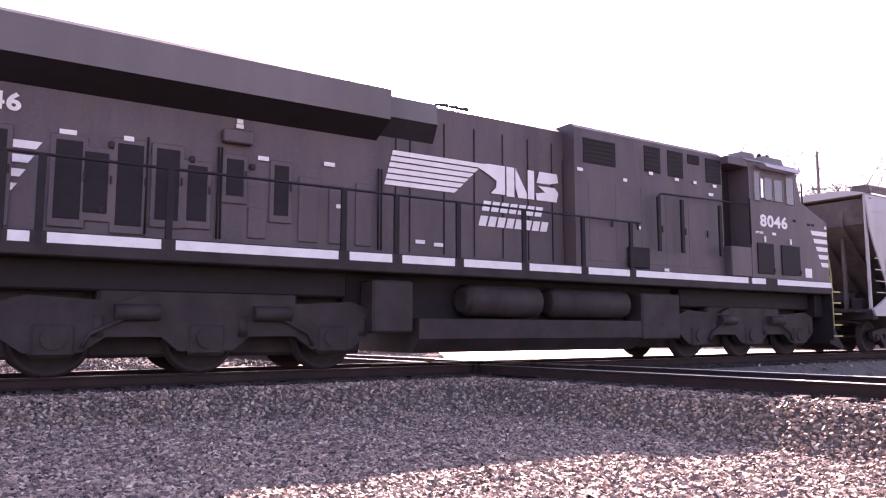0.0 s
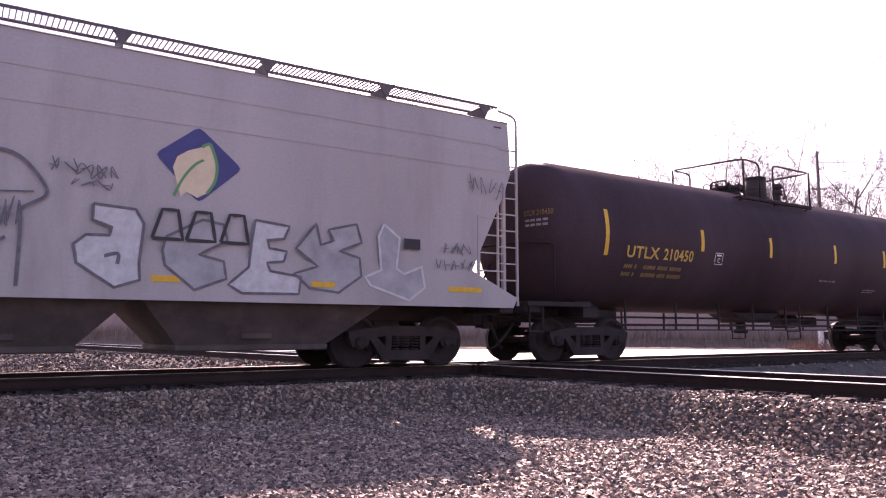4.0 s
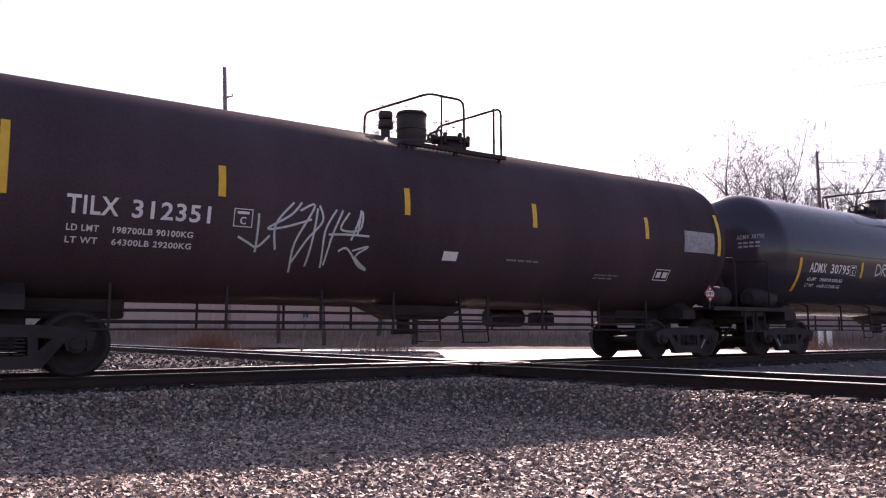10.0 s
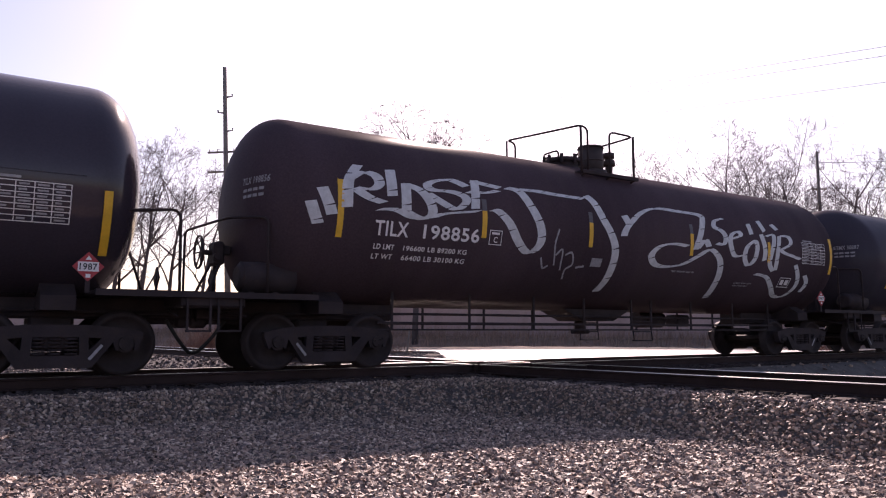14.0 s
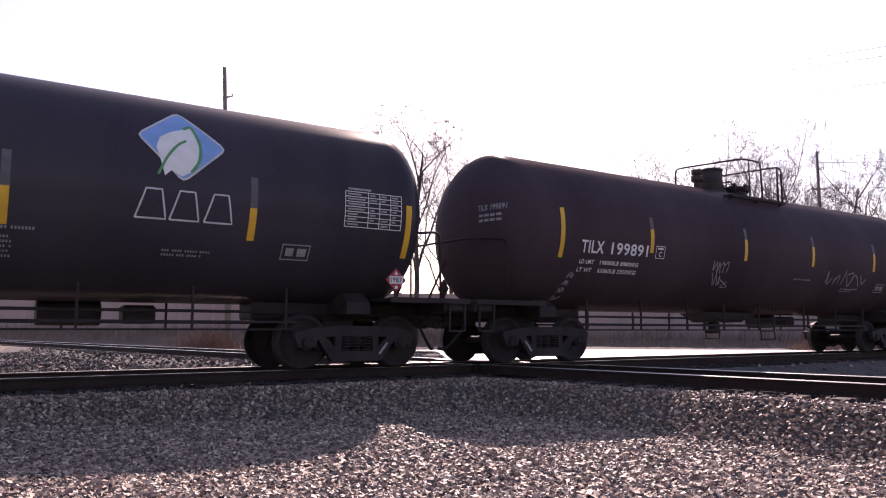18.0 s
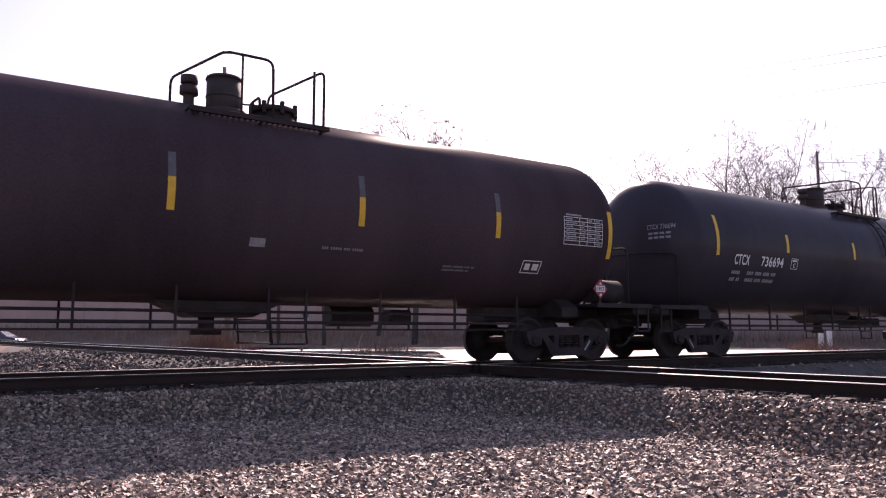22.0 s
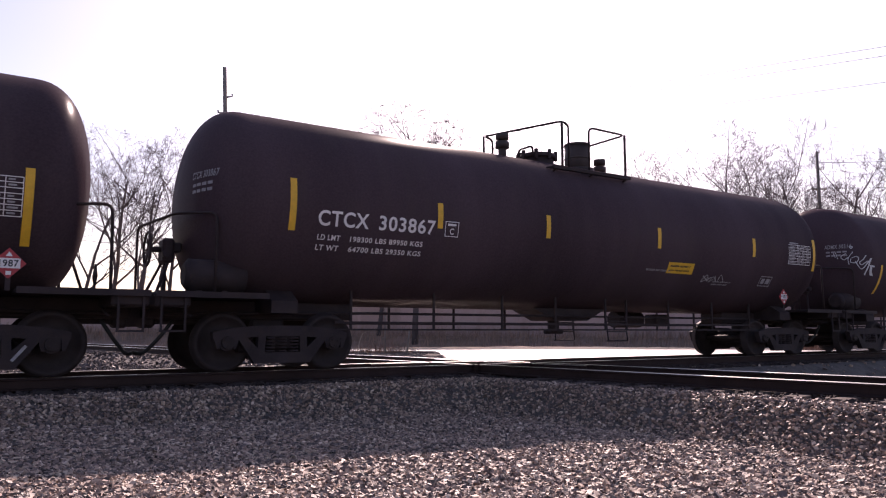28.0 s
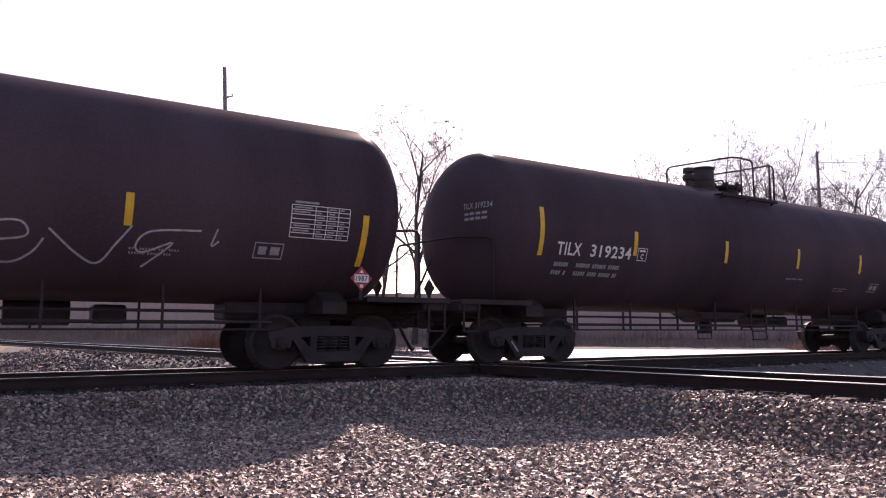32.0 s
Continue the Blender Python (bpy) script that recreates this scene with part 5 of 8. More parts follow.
graffiti(5, [stroke(s, 0.034) for s in ([(-3.68, 2.41), (-3.67, 2.15), (-3.66, 1.84)], [(-3.96, 2.05), (-3.79, 1.97), (-3.64, 1.92), (-3.47, 2.1)], [(-3.13, 2.63), (-3.4, 2.27), (-3.35, 1.89)], [(-3.0, 2.64), (-3.17, 2.43), (-3.52, 2.2), (-3.22, 2.25), (-2.82, 2.39)], [(-3.02, 2.51), (-2.78, 2.61), (-3.05, 2.02), (-3.03, 1.57)], [(-2.7, 2.62), (-2.63, 2.38), (-2.86, 2.07), (-3.04, 1.72)], [(-2.73, 2.57), (-2.79, 1.67)], [(-2.4, 2.58), (-2.57, 2.21), (-2.52, 1.66)], [(-2.29, 2.58), (-2.44, 2.14), (-2.48, 1.7)], [(-2.17, 2.55), (-2.3, 2.28), (-1.96, 2.29), (-1.94, 2.59), (-2.09, 2.11)], [(-1.96, 2.61), (-1.99, 2.21)], [(-2.5, 2.18), (-2.17, 2.2), (-1.77, 2.2)], [(-2.28, 1.93), (-2.13, 1.98), (-1.86, 1.73), (-1.68, 1.66)], [(-2.03, 1.95), (-1.75, 2.03), (-1.95, 1.86), (-1.69, 1.67)])])
graffiti(14, [stroke(s, 0.03) for s in ([(-3.88, 2.02), (-3.77, 1.81)], [(-3.81, 2.03), (-3.72, 1.86)], [(-2.91, 2.11), (-3.26, 2.05), (-3.51, 1.87), (-3.49, 1.73), (-3.29, 1.69), (-3.1, 1.87), (-3.06, 1.75), (-3.2, 1.54), (-3.48, 1.55), (-3.72, 1.75)], [(-2.73, 1.54), (-2.79, 1.81), (-2.65, 2.0), (-2.42, 2.05), (-2.12, 2.02), (-1.87, 1.86)], [(-2.41, 2.04), (-2.31, 1.8), (-2.2, 1.54)], [(-0.8, 1.99), (-1.12, 2.03), (-1.47, 1.95), (-1.61, 1.77), (-1.51, 1.64), (-1.25, 1.66), (-1.01, 1.86), (-0.93, 1.73), (-1.06, 1.52), (-1.33, 1.43), (-1.61, 1.57), (-1.76, 1.78)], [(-0.55, 1.84), (-0.54, 1.98)], [(-0.47, 1.84), (-0.47, 1.98)])], M_CHALK, "long thin white chalk graffiti")
graffiti(14, [stroke(s, 0.1) for s in ([(-1.21, 1.7), (-0.98, 1.83)],)], M_FADED, "smudged chalk fill")
graffiti(14, [stroke(s, 0.028) for s in ([(0.06, 1.94), (0.14, 1.8)], [(0.12, 1.94), (0.19, 1.8)], [(0.24, 1.88), (0.33, 1.64), (0.51, 1.61)], [(0.45, 1.89), (0.34, 1.74), (0.23, 1.61)], [(0.63, 1.92), (0.92, 1.71), (0.64, 1.7)], [(0.97, 1.59), (0.93, 1.96), (1.01, 1.74), (1.25, 2.0), (1.43, 1.96), (1.73, 1.62)], [(1.63, 1.89), (1.98, 2.04), (2.26, 2.05), (2.31, 1.87), (1.76, 1.77), (1.76, 1.62), (2.14, 1.54), (2.4, 1.67), (2.53, 1.86)], [(2.58, 1.99), (2.94, 1.69), (3.22, 1.58), (3.42, 1.84), (3.6, 2.09)], [(4.55, 2.09), (3.87, 2.04), (3.68, 1.85), (3.79, 1.75), (4.18, 1.9), (3.8, 1.55)], [(4.79, 2.13), (4.73, 1.89), (4.83, 1.96)])], M_CHALK, "long thin white chalk graffiti")
for s in ([(1.27, 3.06), (1.31, 3.03), (1.28, 2.99), (1.25, 3.03), (1.27, 3.06)], [(0.85, 2.89), (0.91, 2.74)], [(0.91, 2.89), (0.96, 2.7)], [(1.16, 2.85), (1.04, 2.76), (1.11, 2.67), (1.22, 2.74)], [(1.32, 2.89), (1.21, 2.7), (1.22, 2.53)], [(1.28, 2.71), (1.39, 2.75), (1.43, 2.68), (1.37, 2.58), (1.26, 2.59), (1.27, 2.69)], [(1.36, 2.63), (1.46, 2.39), (1.58, 2.58), (1.57, 2.61), (1.48, 2.51), (1.44, 2.58), (1.51, 2.66), (1.56, 2.78)], [(1.62, 2.7), (1.57, 2.45), (1.48, 2.22)], [(1.58, 2.5), (1.62, 2.48), (1.61, 2.45)], [(1.61, 2.5), (1.55, 2.21)]):
    marks("graffiti_stroke", [stroke(s, 0.018)], lambda y, w: on_head(0.012 + 0.08)(-y, w), M_GREYINK, TRAIN[14], "white chalk tag on the tank head")
graffiti(12, [stroke(s, 0.03) for s in ([(-6.06, 1.69), (-6.0, 1.59)], [(-5.91, 1.58), (-5.96, 1.71), (-5.78, 1.58), (-5.78, 1.74)], [(-5.91, 1.73), (-5.58, 1.76), (-5.37, 1.89)], [(-5.7, 1.74), (-5.55, 1.57)], [(-5.52, 1.66), (-5.03, 1.67)], [(-5.45, 1.7), (-5.34, 1.63)])], M_FADED, "faint white chalk scrawl")
graffiti(12, [stroke(s, 0.04) for s in ([(-3.89, 2.15), (-3.93, 1.82), (-3.8, 1.64), (-3.46, 1.48), (-3.3, 1.65)], [(-4.1, 1.84), (-3.75, 1.9)], [(-3.73, 1.9), (-3.72, 1.75), (-3.55, 1.68), (-3.6, 1.85), (-3.73, 1.9)], [(-3.44, 2.12), (-3.24, 1.62)], [(-3.29, 2.14), (-3.08, 1.59), (-3.2, 2.07), (-2.91, 1.57), (-3.07, 2.12), (-2.79, 1.6), (-2.89, 2.09), (-2.64, 1.64), (-2.72, 2.06)], [(-2.55, 1.89), (-2.14, 1.77), (-2.43, 1.88), (-2.4, 2.04)], [(-2.4, 2.04), (-2.2, 1.97), (-1.94, 2.04)])])
graffiti(12, [stroke(s, 0.032) for s in ([(0.06, 2.2), (0.21, 2.02), (0.48, 1.91), (0.44, 2.03)], [(0.5, 2.2), (0.34, 2.09), (0.39, 1.94), (0.62, 1.9)], [(0.6, 2.21), (0.7, 1.93)], [(0.66, 2.06), (0.89, 2.09)], [(0.88, 2.22), (1.02, 1.88)], [(1.1, 2.1), (1.25, 2.08), (1.15, 1.99), (1.03, 2.09)], [(1.25, 2.08), (1.41, 2.05), (1.64, 2.17), (1.48, 1.94), (1.9, 1.95)], [(0.99, 1.74), (1.38, 1.87), (1.93, 1.82)])])
graffiti(9, [stroke(s, 0.022) for s in ([(-2.16, 2.27), (-2.13, 2.04), (-2.04, 2.25), (-1.97, 1.98), (-1.95, 2.24), (-1.86, 1.98)], [(-1.88, 2.17), (-1.78, 2.25), (-1.77, 1.99)], [(-1.74, 2.18), (-1.61, 2.26), (-1.62, 2.0)], [(-2.12, 1.99), (-1.91, 1.7), (-1.97, 1.98), (-1.77, 1.71), (-1.81, 1.94), (-1.72, 1.73)], [(-1.75, 1.85), (-1.38, 1.7), (-1.61, 1.69), (-1.46, 1.82)])], M_FADED)
graffiti(9, [stroke(s, 0.026) for s in ([(2.7, 1.93), (2.73, 2.23), (2.8, 1.9), (2.96, 2.08)], [(3.08, 1.91), (3.16, 2.09), (3.08, 2.0), (3.31, 2.15), (3.29, 1.92)], [(3.47, 1.9), (3.61, 2.28)], [(3.66, 2.14), (3.85, 1.86)], [(3.65, 2.17), (3.99, 2.22), (3.89, 1.86), (4.09, 2.19), (4.43, 1.88)], [(4.35, 2.21), (4.57, 1.95), (4.67, 2.1)], [(3.82, 1.78), (4.48, 1.81)])], M_FADED, "faint white chalk scrawl")
graffiti(6, tag("DRY", -3.35, -2.3, 2.2, 2.52, 0.045, rng, 0.0) + fit_strokes([[(0, 0), (1, 1)], [(0, 1), (1, 0)], [(0.5, -0.1), (0.5, 1.1)]], -2.15, -1.95, 2.1, 2.35, 0.02) + tag("SAZM", 2.8, 3.95, 2.16, 2.48, 0.045, rng))
graffiti(9, [s for i in range(4) for s in scrawl(2, -6.62, -6.4, 1.7 - 0.15 * i, 1.82 - 0.15 * i, 0.02, rng)], M_FADED, "small chalk marks")
graffiti(12, [rect(-2.0, -1.85, 1.72, 1.85)], M_WHITE, "small white sticker")
graffiti(13, scrawl(3, 3.2, 4.0, 1.75, 1.95, 0.02, rng), M_FADED, "faint scrawl")
graffiti(14, [stroke(s, 0.026) for s in ([(-0.26, 3.11), (-0.17, 3.38), (-0.11, 3.18)], [(-0.23, 3.2), (-0.12, 3.23)], [(0.0, 3.39), (0.14, 3.32), (0.27, 3.33)], [(0.16, 3.43), (0.13, 3.31), (-0.04, 3.14)],
                                         [(0.03, 3.3), (0.01, 3.13), (-0.12, 3.04)], [(0.2, 3.26), (0.22, 3.17), (0.12, 3.05)], [(-0.13, 2.9), (-0.18, 2.94), (-0.13, 3.01), (0.03, 2.94), (-0.02, 2.82)])])
graffiti(14, [stroke(s, 0.026) for s in ([(0.03, 2.98), (0.08, 2.83), (0.21, 2.71)], [(0.15, 3.04), (0.21, 2.88), (0.27, 2.8)], [(0.22, 3.07), (0.33, 3.11), (0.29, 2.97), (0.38, 2.82)], [(0.33, 3.1), (0.49, 2.92), (0.42, 2.83)], [(0.44, 2.94), (0.57, 2.78), (0.69, 2.72), (0.48, 2.54), (0.29, 2.27)],
                                         [(0.34, 2.76), (0.21, 2.71), (0.18, 2.58), (0.28, 2.47), (0.39, 2.52), (0.42, 2.67), (0.3, 2.72)], [(0.42, 2.7), (0.52, 2.58), (0.6, 2.45)], [(-0.01, 2.82), (0.15, 2.74), (0.44, 2.74)])])
leaf_emblem(TRAIN[8], on_tank, 3.8, 3.34, 1.25, M_SKYBLUE, M_SIGN, M_GREEN, M_GREYINK, M_GREYINK)
leaf_emblem(TRAIN[12], on_tank, 3.33, 3.1, 1.3, M_BLUE, M_SIGN, M_GREEN, M_GREYINK, M_SIGN)
marks("notice", [rect(1.87, 2.75, 1.92, 2.16, 2)], LAY, M_YELLOW, TRAIN[13], "small yellow notice panel")
marks("notice_bars", text_rows(1.95, 2.65, 2.06, 2, 0.04, rng) + text_rows(1.95, 2.6, 1.97, 2, 0.03, rng), on_tank(0.01), M_BLACKINK, TRAIN[13])
marks("notice", [rect(-0.24, 0.07, 1.89, 2.05, 2)], LAY, M_SIGN, TRAIN[5], "small white notice panel")
marks("notice", [rect(-1.2, -0.95, 1.78, 1.93, 2)], LAY, M_SIGN, TRAIN[6], "small white notice panel")
marks("notice", [rect(-1.3, -1.0, 1.95, 2.12, 2)], LAY, M_FADED, TRAIN[7], "small pale notice panel")
marks("notice", [rect(0.0, 0.25, 1.92, 2.05, 2)], LAY, M_FADED, TRAIN[10], "small pale notice panel")
for n in (8,):
    marks("small_print", [r for k in range(5) for r in text_rows(0.35, 0.95, 1.82 - 0.06 * k, 3, 0.03, rng) + text_rows(1.15, 1.75, 1.84 - 0.06 * k, 3, 0.03, rng)], LAY, M_FADED, TRAIN[n])
# jacket ridge on the insulated car
Geo().tube([(-7.3, -1.632, 2.7), (7.1, -1.632, 2.7)], 0.008, 6).put("jacket_seam", M_TANK2, TRAIN[6])


def dome_ladder(car, x0, x1):
    """Side ladder bent over the tank below the platform."""
    at = lambda x, a: (x, -(TANK_R + 0.06) * math.sin(a), TANK_Z + (TANK_R + 0.06) * math.cos(a))
    for x in (x0, x1):
        Geo().tube([at(x, radians(40 + 5 * i)) for i in range(11)], 0.02, 6).put("ladder_rail", M_IRON, car)
    for i in range(5):
        Geo().tube([at(x0, radians(46 + 10 * i)), at(x1, radians(46 + 10 * i))], 0.014, 5).put("rung", M_IRON, car)


dome_ladder(TRAIN[11], 0.65, 1.15)
# dark spills running down the insulated car below its fittings
for x, w in ((-0.77, 0.07), (-0.37, 0.085)):
    run = [(x - 0.16, 3.93), (x - 0.08, 3.8), (x + 0.01, 3.55), (x + 0.02, 3.2), (x, 2.8), (x - 0.02, 2.3), (x - 0.04, 1.8), (x - 0.05, 1.3)]
    marks("spill_streak", [stroke(run, w)], LAY, M_SPILL, TRAIN[6], "black oily spill down the tank side")
for n, s in ((3, 1), (4, 1), (5, 1), (6, -1), (7, -1), (8, -1), (9, 1), (10, 1), (11, 1), (12, -1), (13, -1), (14, -1), (15, 1), (16, 1)):
    hand_brake(TRAIN[n], s)
# grey pieces directly above the yellow strips
for n, xs, z0, z1 in ((7, (-4.1, -1.4, 1.75), 2.83, 3.05), (8, (-4.3, -1.6, 1.6, 4.85), 2.48, 2.95), (9, (-4.34, -1.0, 1.9, 5.0), 2.83, 3.1), (10, (-4.0, -1.21, 1.83, 4.66), 2.83, 3.2)):
    for x in xs:
        marks("old_strip", [rect(x - 0.055, x + 0.055, z0, z1, 4)], LAY, M_UPPERSTRIP, TRAIN[n], "worn grey strip")
# shells of slightly different length
for n in TRAIN:
    lo, hi = {6: (-0.13, -0.24), 4: (-0.25, 0.0), 10: (0.0, 0.0)}.get(n, (-0.08, 0.0))
    tank = [o for o in TRAIN[n].children if o.name.split(".")[0] == "tank"][0]
    tank.data = tank.data.copy()
    for v in tank.data.vertices:
        v.co.x += lo if v.co.x < -7 else hi if v.co.x > 7 else 0.0
    for o in TRAIN[n].children:
        if o.name.split(".")[0] in ("head_lettering", "head_small_print"):
            o.location.x += lo

# ---------------------------------------------------------------- covered hopper
HOP_X = 30.76
hopper = tagged(empty("covered_hopper"), "grey covered hopper car with bubble graffiti and a leaf emblem", "hopper car")
HW = 1.6
SIDE_Y = lambda z: -(HW - 0.10 * max(0.0, (z - 3.4) / 1.3) ** 2)
HLAY = lambda lift=0.006: (lambda x, z: (x, SIDE_Y(z) - lift, z))
for s in (-1, 1):
    g = Geo()
    zs = [1.66, 2.4, 3.2, 3.6, 3.9, 4.2, 4.62]
    edge = lambda z: 8.0 + (z - 1.66) / (3.5 - 1.66) * 0.93 if z < 3.5 else 8.93
    for a, b in zip(zs, zs[1:]):
        for lo, hi in ((0.0, 0.03),):
            ya, yb = SIDE_Y(a) * -s, SIDE_Y(b) * -s
            g.add([(-edge(a), ya, a), (edge(a), ya, a), (edge(b), yb, b), (-edge(b), yb, b), (-edge(a), ya - s * 0.04, a), (edge(a), ya - s * 0.04, a), (edge(b), yb - s * 0.04, b), (-edge(b), yb - s * 0.04, b)],
                  [(0, 1, 2, 3), (7, 6, 5, 4), (1, 5, 6, 2), (0, 3, 7, 4)], False)
    side = g.put("side_sheet", M_HOPPER, hopper)
    bm = bmesh.new()
    bm.from_mesh(side.data)
    bmesh.ops.remove_doubles(bm, verts=bm.verts, dist=0.001)
    bm.to_mesh(side.data)
    bm.free()
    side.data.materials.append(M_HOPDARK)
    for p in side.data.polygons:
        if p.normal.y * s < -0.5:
            p.material_index = 1          # inside faces: rust and shade in one dark colour
    for z in (3.62, 4.1):
        y = -SIDE_Y(z) * s
        Geo().box((-edge(z) + 0.05, y - 0.004, z - 0.012), (edge(z) - 0.05, y + s * 0.008, z + 0.012)).put("seam", M_HOPPER, side)
    g = Geo()
    y0, y1 = s * HW - 0.03 * s, s * (HW + 0.035)
    g.prism([(-9.05, 1.24), (-8.0, 1.72), (8.0, 1.72), (9.05, 1.24), (8.95, 1.06), (-8.95, 1.06)], "y", y0, y1)
    g.put("side_sill", M_HOPPER, hopper)
    for e in (-1, 1):
        g = Geo()
        g.box((e * 8.82, s * 1.42, 1.1), (e * 8.9, s * 1.5, 4.62), 0.015)
        g.put("corner_post", M_HOPPER, hopper)
        g = Geo()
        g.box((e * 8.15, s * 1.58, 1.6), (e * 8.2, s * 1.62, 2.75))
        for i in range(4 if s * e < 0 or True else 9):
            g.box((e * 8.18, s * 1.585, 1.72 + 0.33 * i), (e * 8.76, s * 1.61, 1.745 + 0.33 * i))
        if e == 1:
            g.box((9.07, s * 1.56, 1.1), (9.11, s * 1.6, 4.35)), g.box((8.66, s * 1.5, 1.1), (8.7, s * 1.54, 4.2))
            for i in range(10):
                g.box((8.68, s * 1.57, 1.25 + 0.31 * i), (9.09, s * 1.59, 1.275 + 0.31 * i))
            g.tube(bend([(9.09, s * 1.58, 4.3), (9.1, s * 1.58, 4.72), (8.8, s * 1.4, 4.86)]), 0.024)
        g.put("ladder", M_HOPPER, hopper)
g = Geo()
arch = [(-1.54, 4.6), (-1.35, 4.68), (-0.9, 4.78), (0, 4.82), (0.9, 4.78), (1.35, 4.68), (1.54, 4.6)]
g.prism(arch, "x", -8.95, 8.95)
g.put("roof", M_HOPPER, hopper)
for e in (-1, 1):
    g = Geo()
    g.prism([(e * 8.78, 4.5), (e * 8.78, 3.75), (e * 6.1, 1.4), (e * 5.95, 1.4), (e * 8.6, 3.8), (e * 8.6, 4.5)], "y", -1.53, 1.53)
    sheet = g.put("end_slope_sheet", M_HOPDARK, hopper, "rust-stained end slope sheet with its shade in the colour")
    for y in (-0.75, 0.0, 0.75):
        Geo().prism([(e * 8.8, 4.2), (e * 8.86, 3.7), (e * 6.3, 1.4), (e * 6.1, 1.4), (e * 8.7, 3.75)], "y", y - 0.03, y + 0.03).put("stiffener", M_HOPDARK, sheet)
    g = Geo()
    g.box((e * 5.6, -0.35, 0.8), (e * 9.0, 0.35, 1.15), 0.03).box((e * 8.7, -1.58, 0.95), (e * 9.0, 1.58, 1.26), 0.03)
    g.box((e * 7.2, -1.5, 1.15), (e * 8.95, 1.5, 1.22), 0.01)
    sill = g.put("end_sill", M_IRON, hopper)
    for y in (-0.5, 0.5):
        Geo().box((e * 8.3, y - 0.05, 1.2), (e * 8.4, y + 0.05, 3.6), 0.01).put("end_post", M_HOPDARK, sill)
    Geo().cyl((e * 7.6, -0.5, 1.6), (e * 7.6, 0.6, 1.6), 0.24, n=16).put("air_reservoir", M_IRON, sill)
    Geo().box((e * 7.9, -0.9, 1.2), (e * 8.3, -0.6, 1.6), 0.03).put("brake_valve", M_IRON, sill)
    coupler(hopper, e * 9.78, e)
    truck(hopper, e * 6.97)
for lo, hi, b0, b1 in ((-7.0, -4.62, -6.5, -5.2), (-4.0, -1.2, -3.3, -1.7), (-1.18, 2.38, -0.25, 1.65), (2.4, 6.4, 3.05, 5.4)):
    g = Geo()
    top, bot = 1.12, 0.4
    vs = [(lo + 0.02, -1.45, top), (hi - 0.02, -1.45, top), (hi - 0.02, 1.45, top), (lo + 0.02, 1.45, top), (b0, -1.05, bot), (b1, -1.05, bot), (b1, 1.05, bot), (b0, 1.05, bot)]
    g.add(vs, [(0, 1, 2, 3), (7, 6, 5, 4), (0, 4, 5, 1), (1, 5, 6, 2), (2, 6, 7, 3), (3, 7, 4, 0)])
    g.box((b0 - 0.05, -1.1, 0.33), (b1 + 0.05, 1.1, 0.43), 0.02)
    g.box(((b0 + b1) / 2 - 0.25, -1.16, 0.5), ((b0 + b1) / 2 + 0.25, -1.05, 0.62), 0.02)
    g.put("discharge_bay", M_HOPDARK, hopper, "rusty funnel-shaped discharge bay with its shade in the colour")
g = Geo()
for y in (-1.5, -1.0):
    g.box((-8.9, y - 0.009, 4.855), (8.7, y + 0.009, 4.9))
for i in range(235):
    x = -8.85 + 17.5 * i / 234
    g.box((x - 0.007, -1.5, 4.868), (x + 0.007, -1.0, 4.886))
walkw = g.put("roof_grating", M_GRATE, hopper, "steel grating walkway on the roof edge")
for i in range(9):
    x = -8.6 + 17.0 * i / 8
    g = Geo()
    g.prism([(-1.53, 4.6), (-1.53, 4.86), (-0.95, 4.86), (-0.95, 4.76)], "x", x - 0.012, x + 0.012)
    g.prism([(x - 0.14, 4.86), (x + 0.14, 4.86), (x, 4.64)], "y", -1.53, -1.51)
    g.put("grating_bracket", M_GRATE, walkw)
g = Geo()
for y0, y1 in ((0.95, 1.45),):
    for y in (y0, y1):
        g.box((-8.9, y - 0.012, 4.84), (8.7, y + 0.012, 4.9))
g.tube(bend([(-9.3, 1.5, 4.6), (-9.55, 1.5, 4.4), (-9.58, 1.5, 1.2)]), 0.03).tube([(-9.3, 1.5, 4.4), (-9.3, 1.5, 1.2)], 0.03)
for i in range(9):
    g.tube([(-9.58, 1.5, 1.4 + 0.35 * i), (-9.3, 1.5, 1.4 + 0.35 * i)], 0.015, 5)
g.box((-9.6, -1.4, 1.16), (-8.9, 1.5, 1.2))
g.put("roof_walk", M_IRON, hopper)
g = Geo()
for i in range(5):
    g.cyl((-6.5 + 3.2 * i, 0, 4.8), (-6.5 + 3.2 * i, 0, 4.92), 0.4, n=20)
g.put("roof_hatches", M_HOPPER, hopper)
rng = random.Random(8)
for word, u0, u1 in (("UELX", -6.76, -6.05), ("100052", -5.8, -4.79)):
    marks("lettering", [lettering(word, u0, u1, 2.36, 2.62)], HLAY(), M_BLACKINK, hopper, "dark stencilled reporting mark")
for u0, u1, w in ((-7.9, -6.3, 2.06), (-7.9, -6.1, 1.94), (-7.9, -6.7, 1.82), (-7.3, -5.0, 1.56)):
    marks("small_print", text_rows(u0, u1, w, 3, 0.06, rng), HLAY(0.036), M_SMUDGE, hopper)
marks("class_box", frame_marks(-4.55, -4.3, 2.28, 2.53, 0.014), HLAY(), M_BLACKINK, hopper)
for x, w in ((-7.15, 0.47), (-4.47, 0.23), (-1.9, 0.2), (0.28, 0.3), (2.72, 0.2), (5.11, 0.2), (7.85, 0.35)):
    marks("reflective_strip", [rect(x - w, x + w, 1.32, 1.41)], HLAY(0.045), M_YELLOW, hopper, "yellow reflective strip")


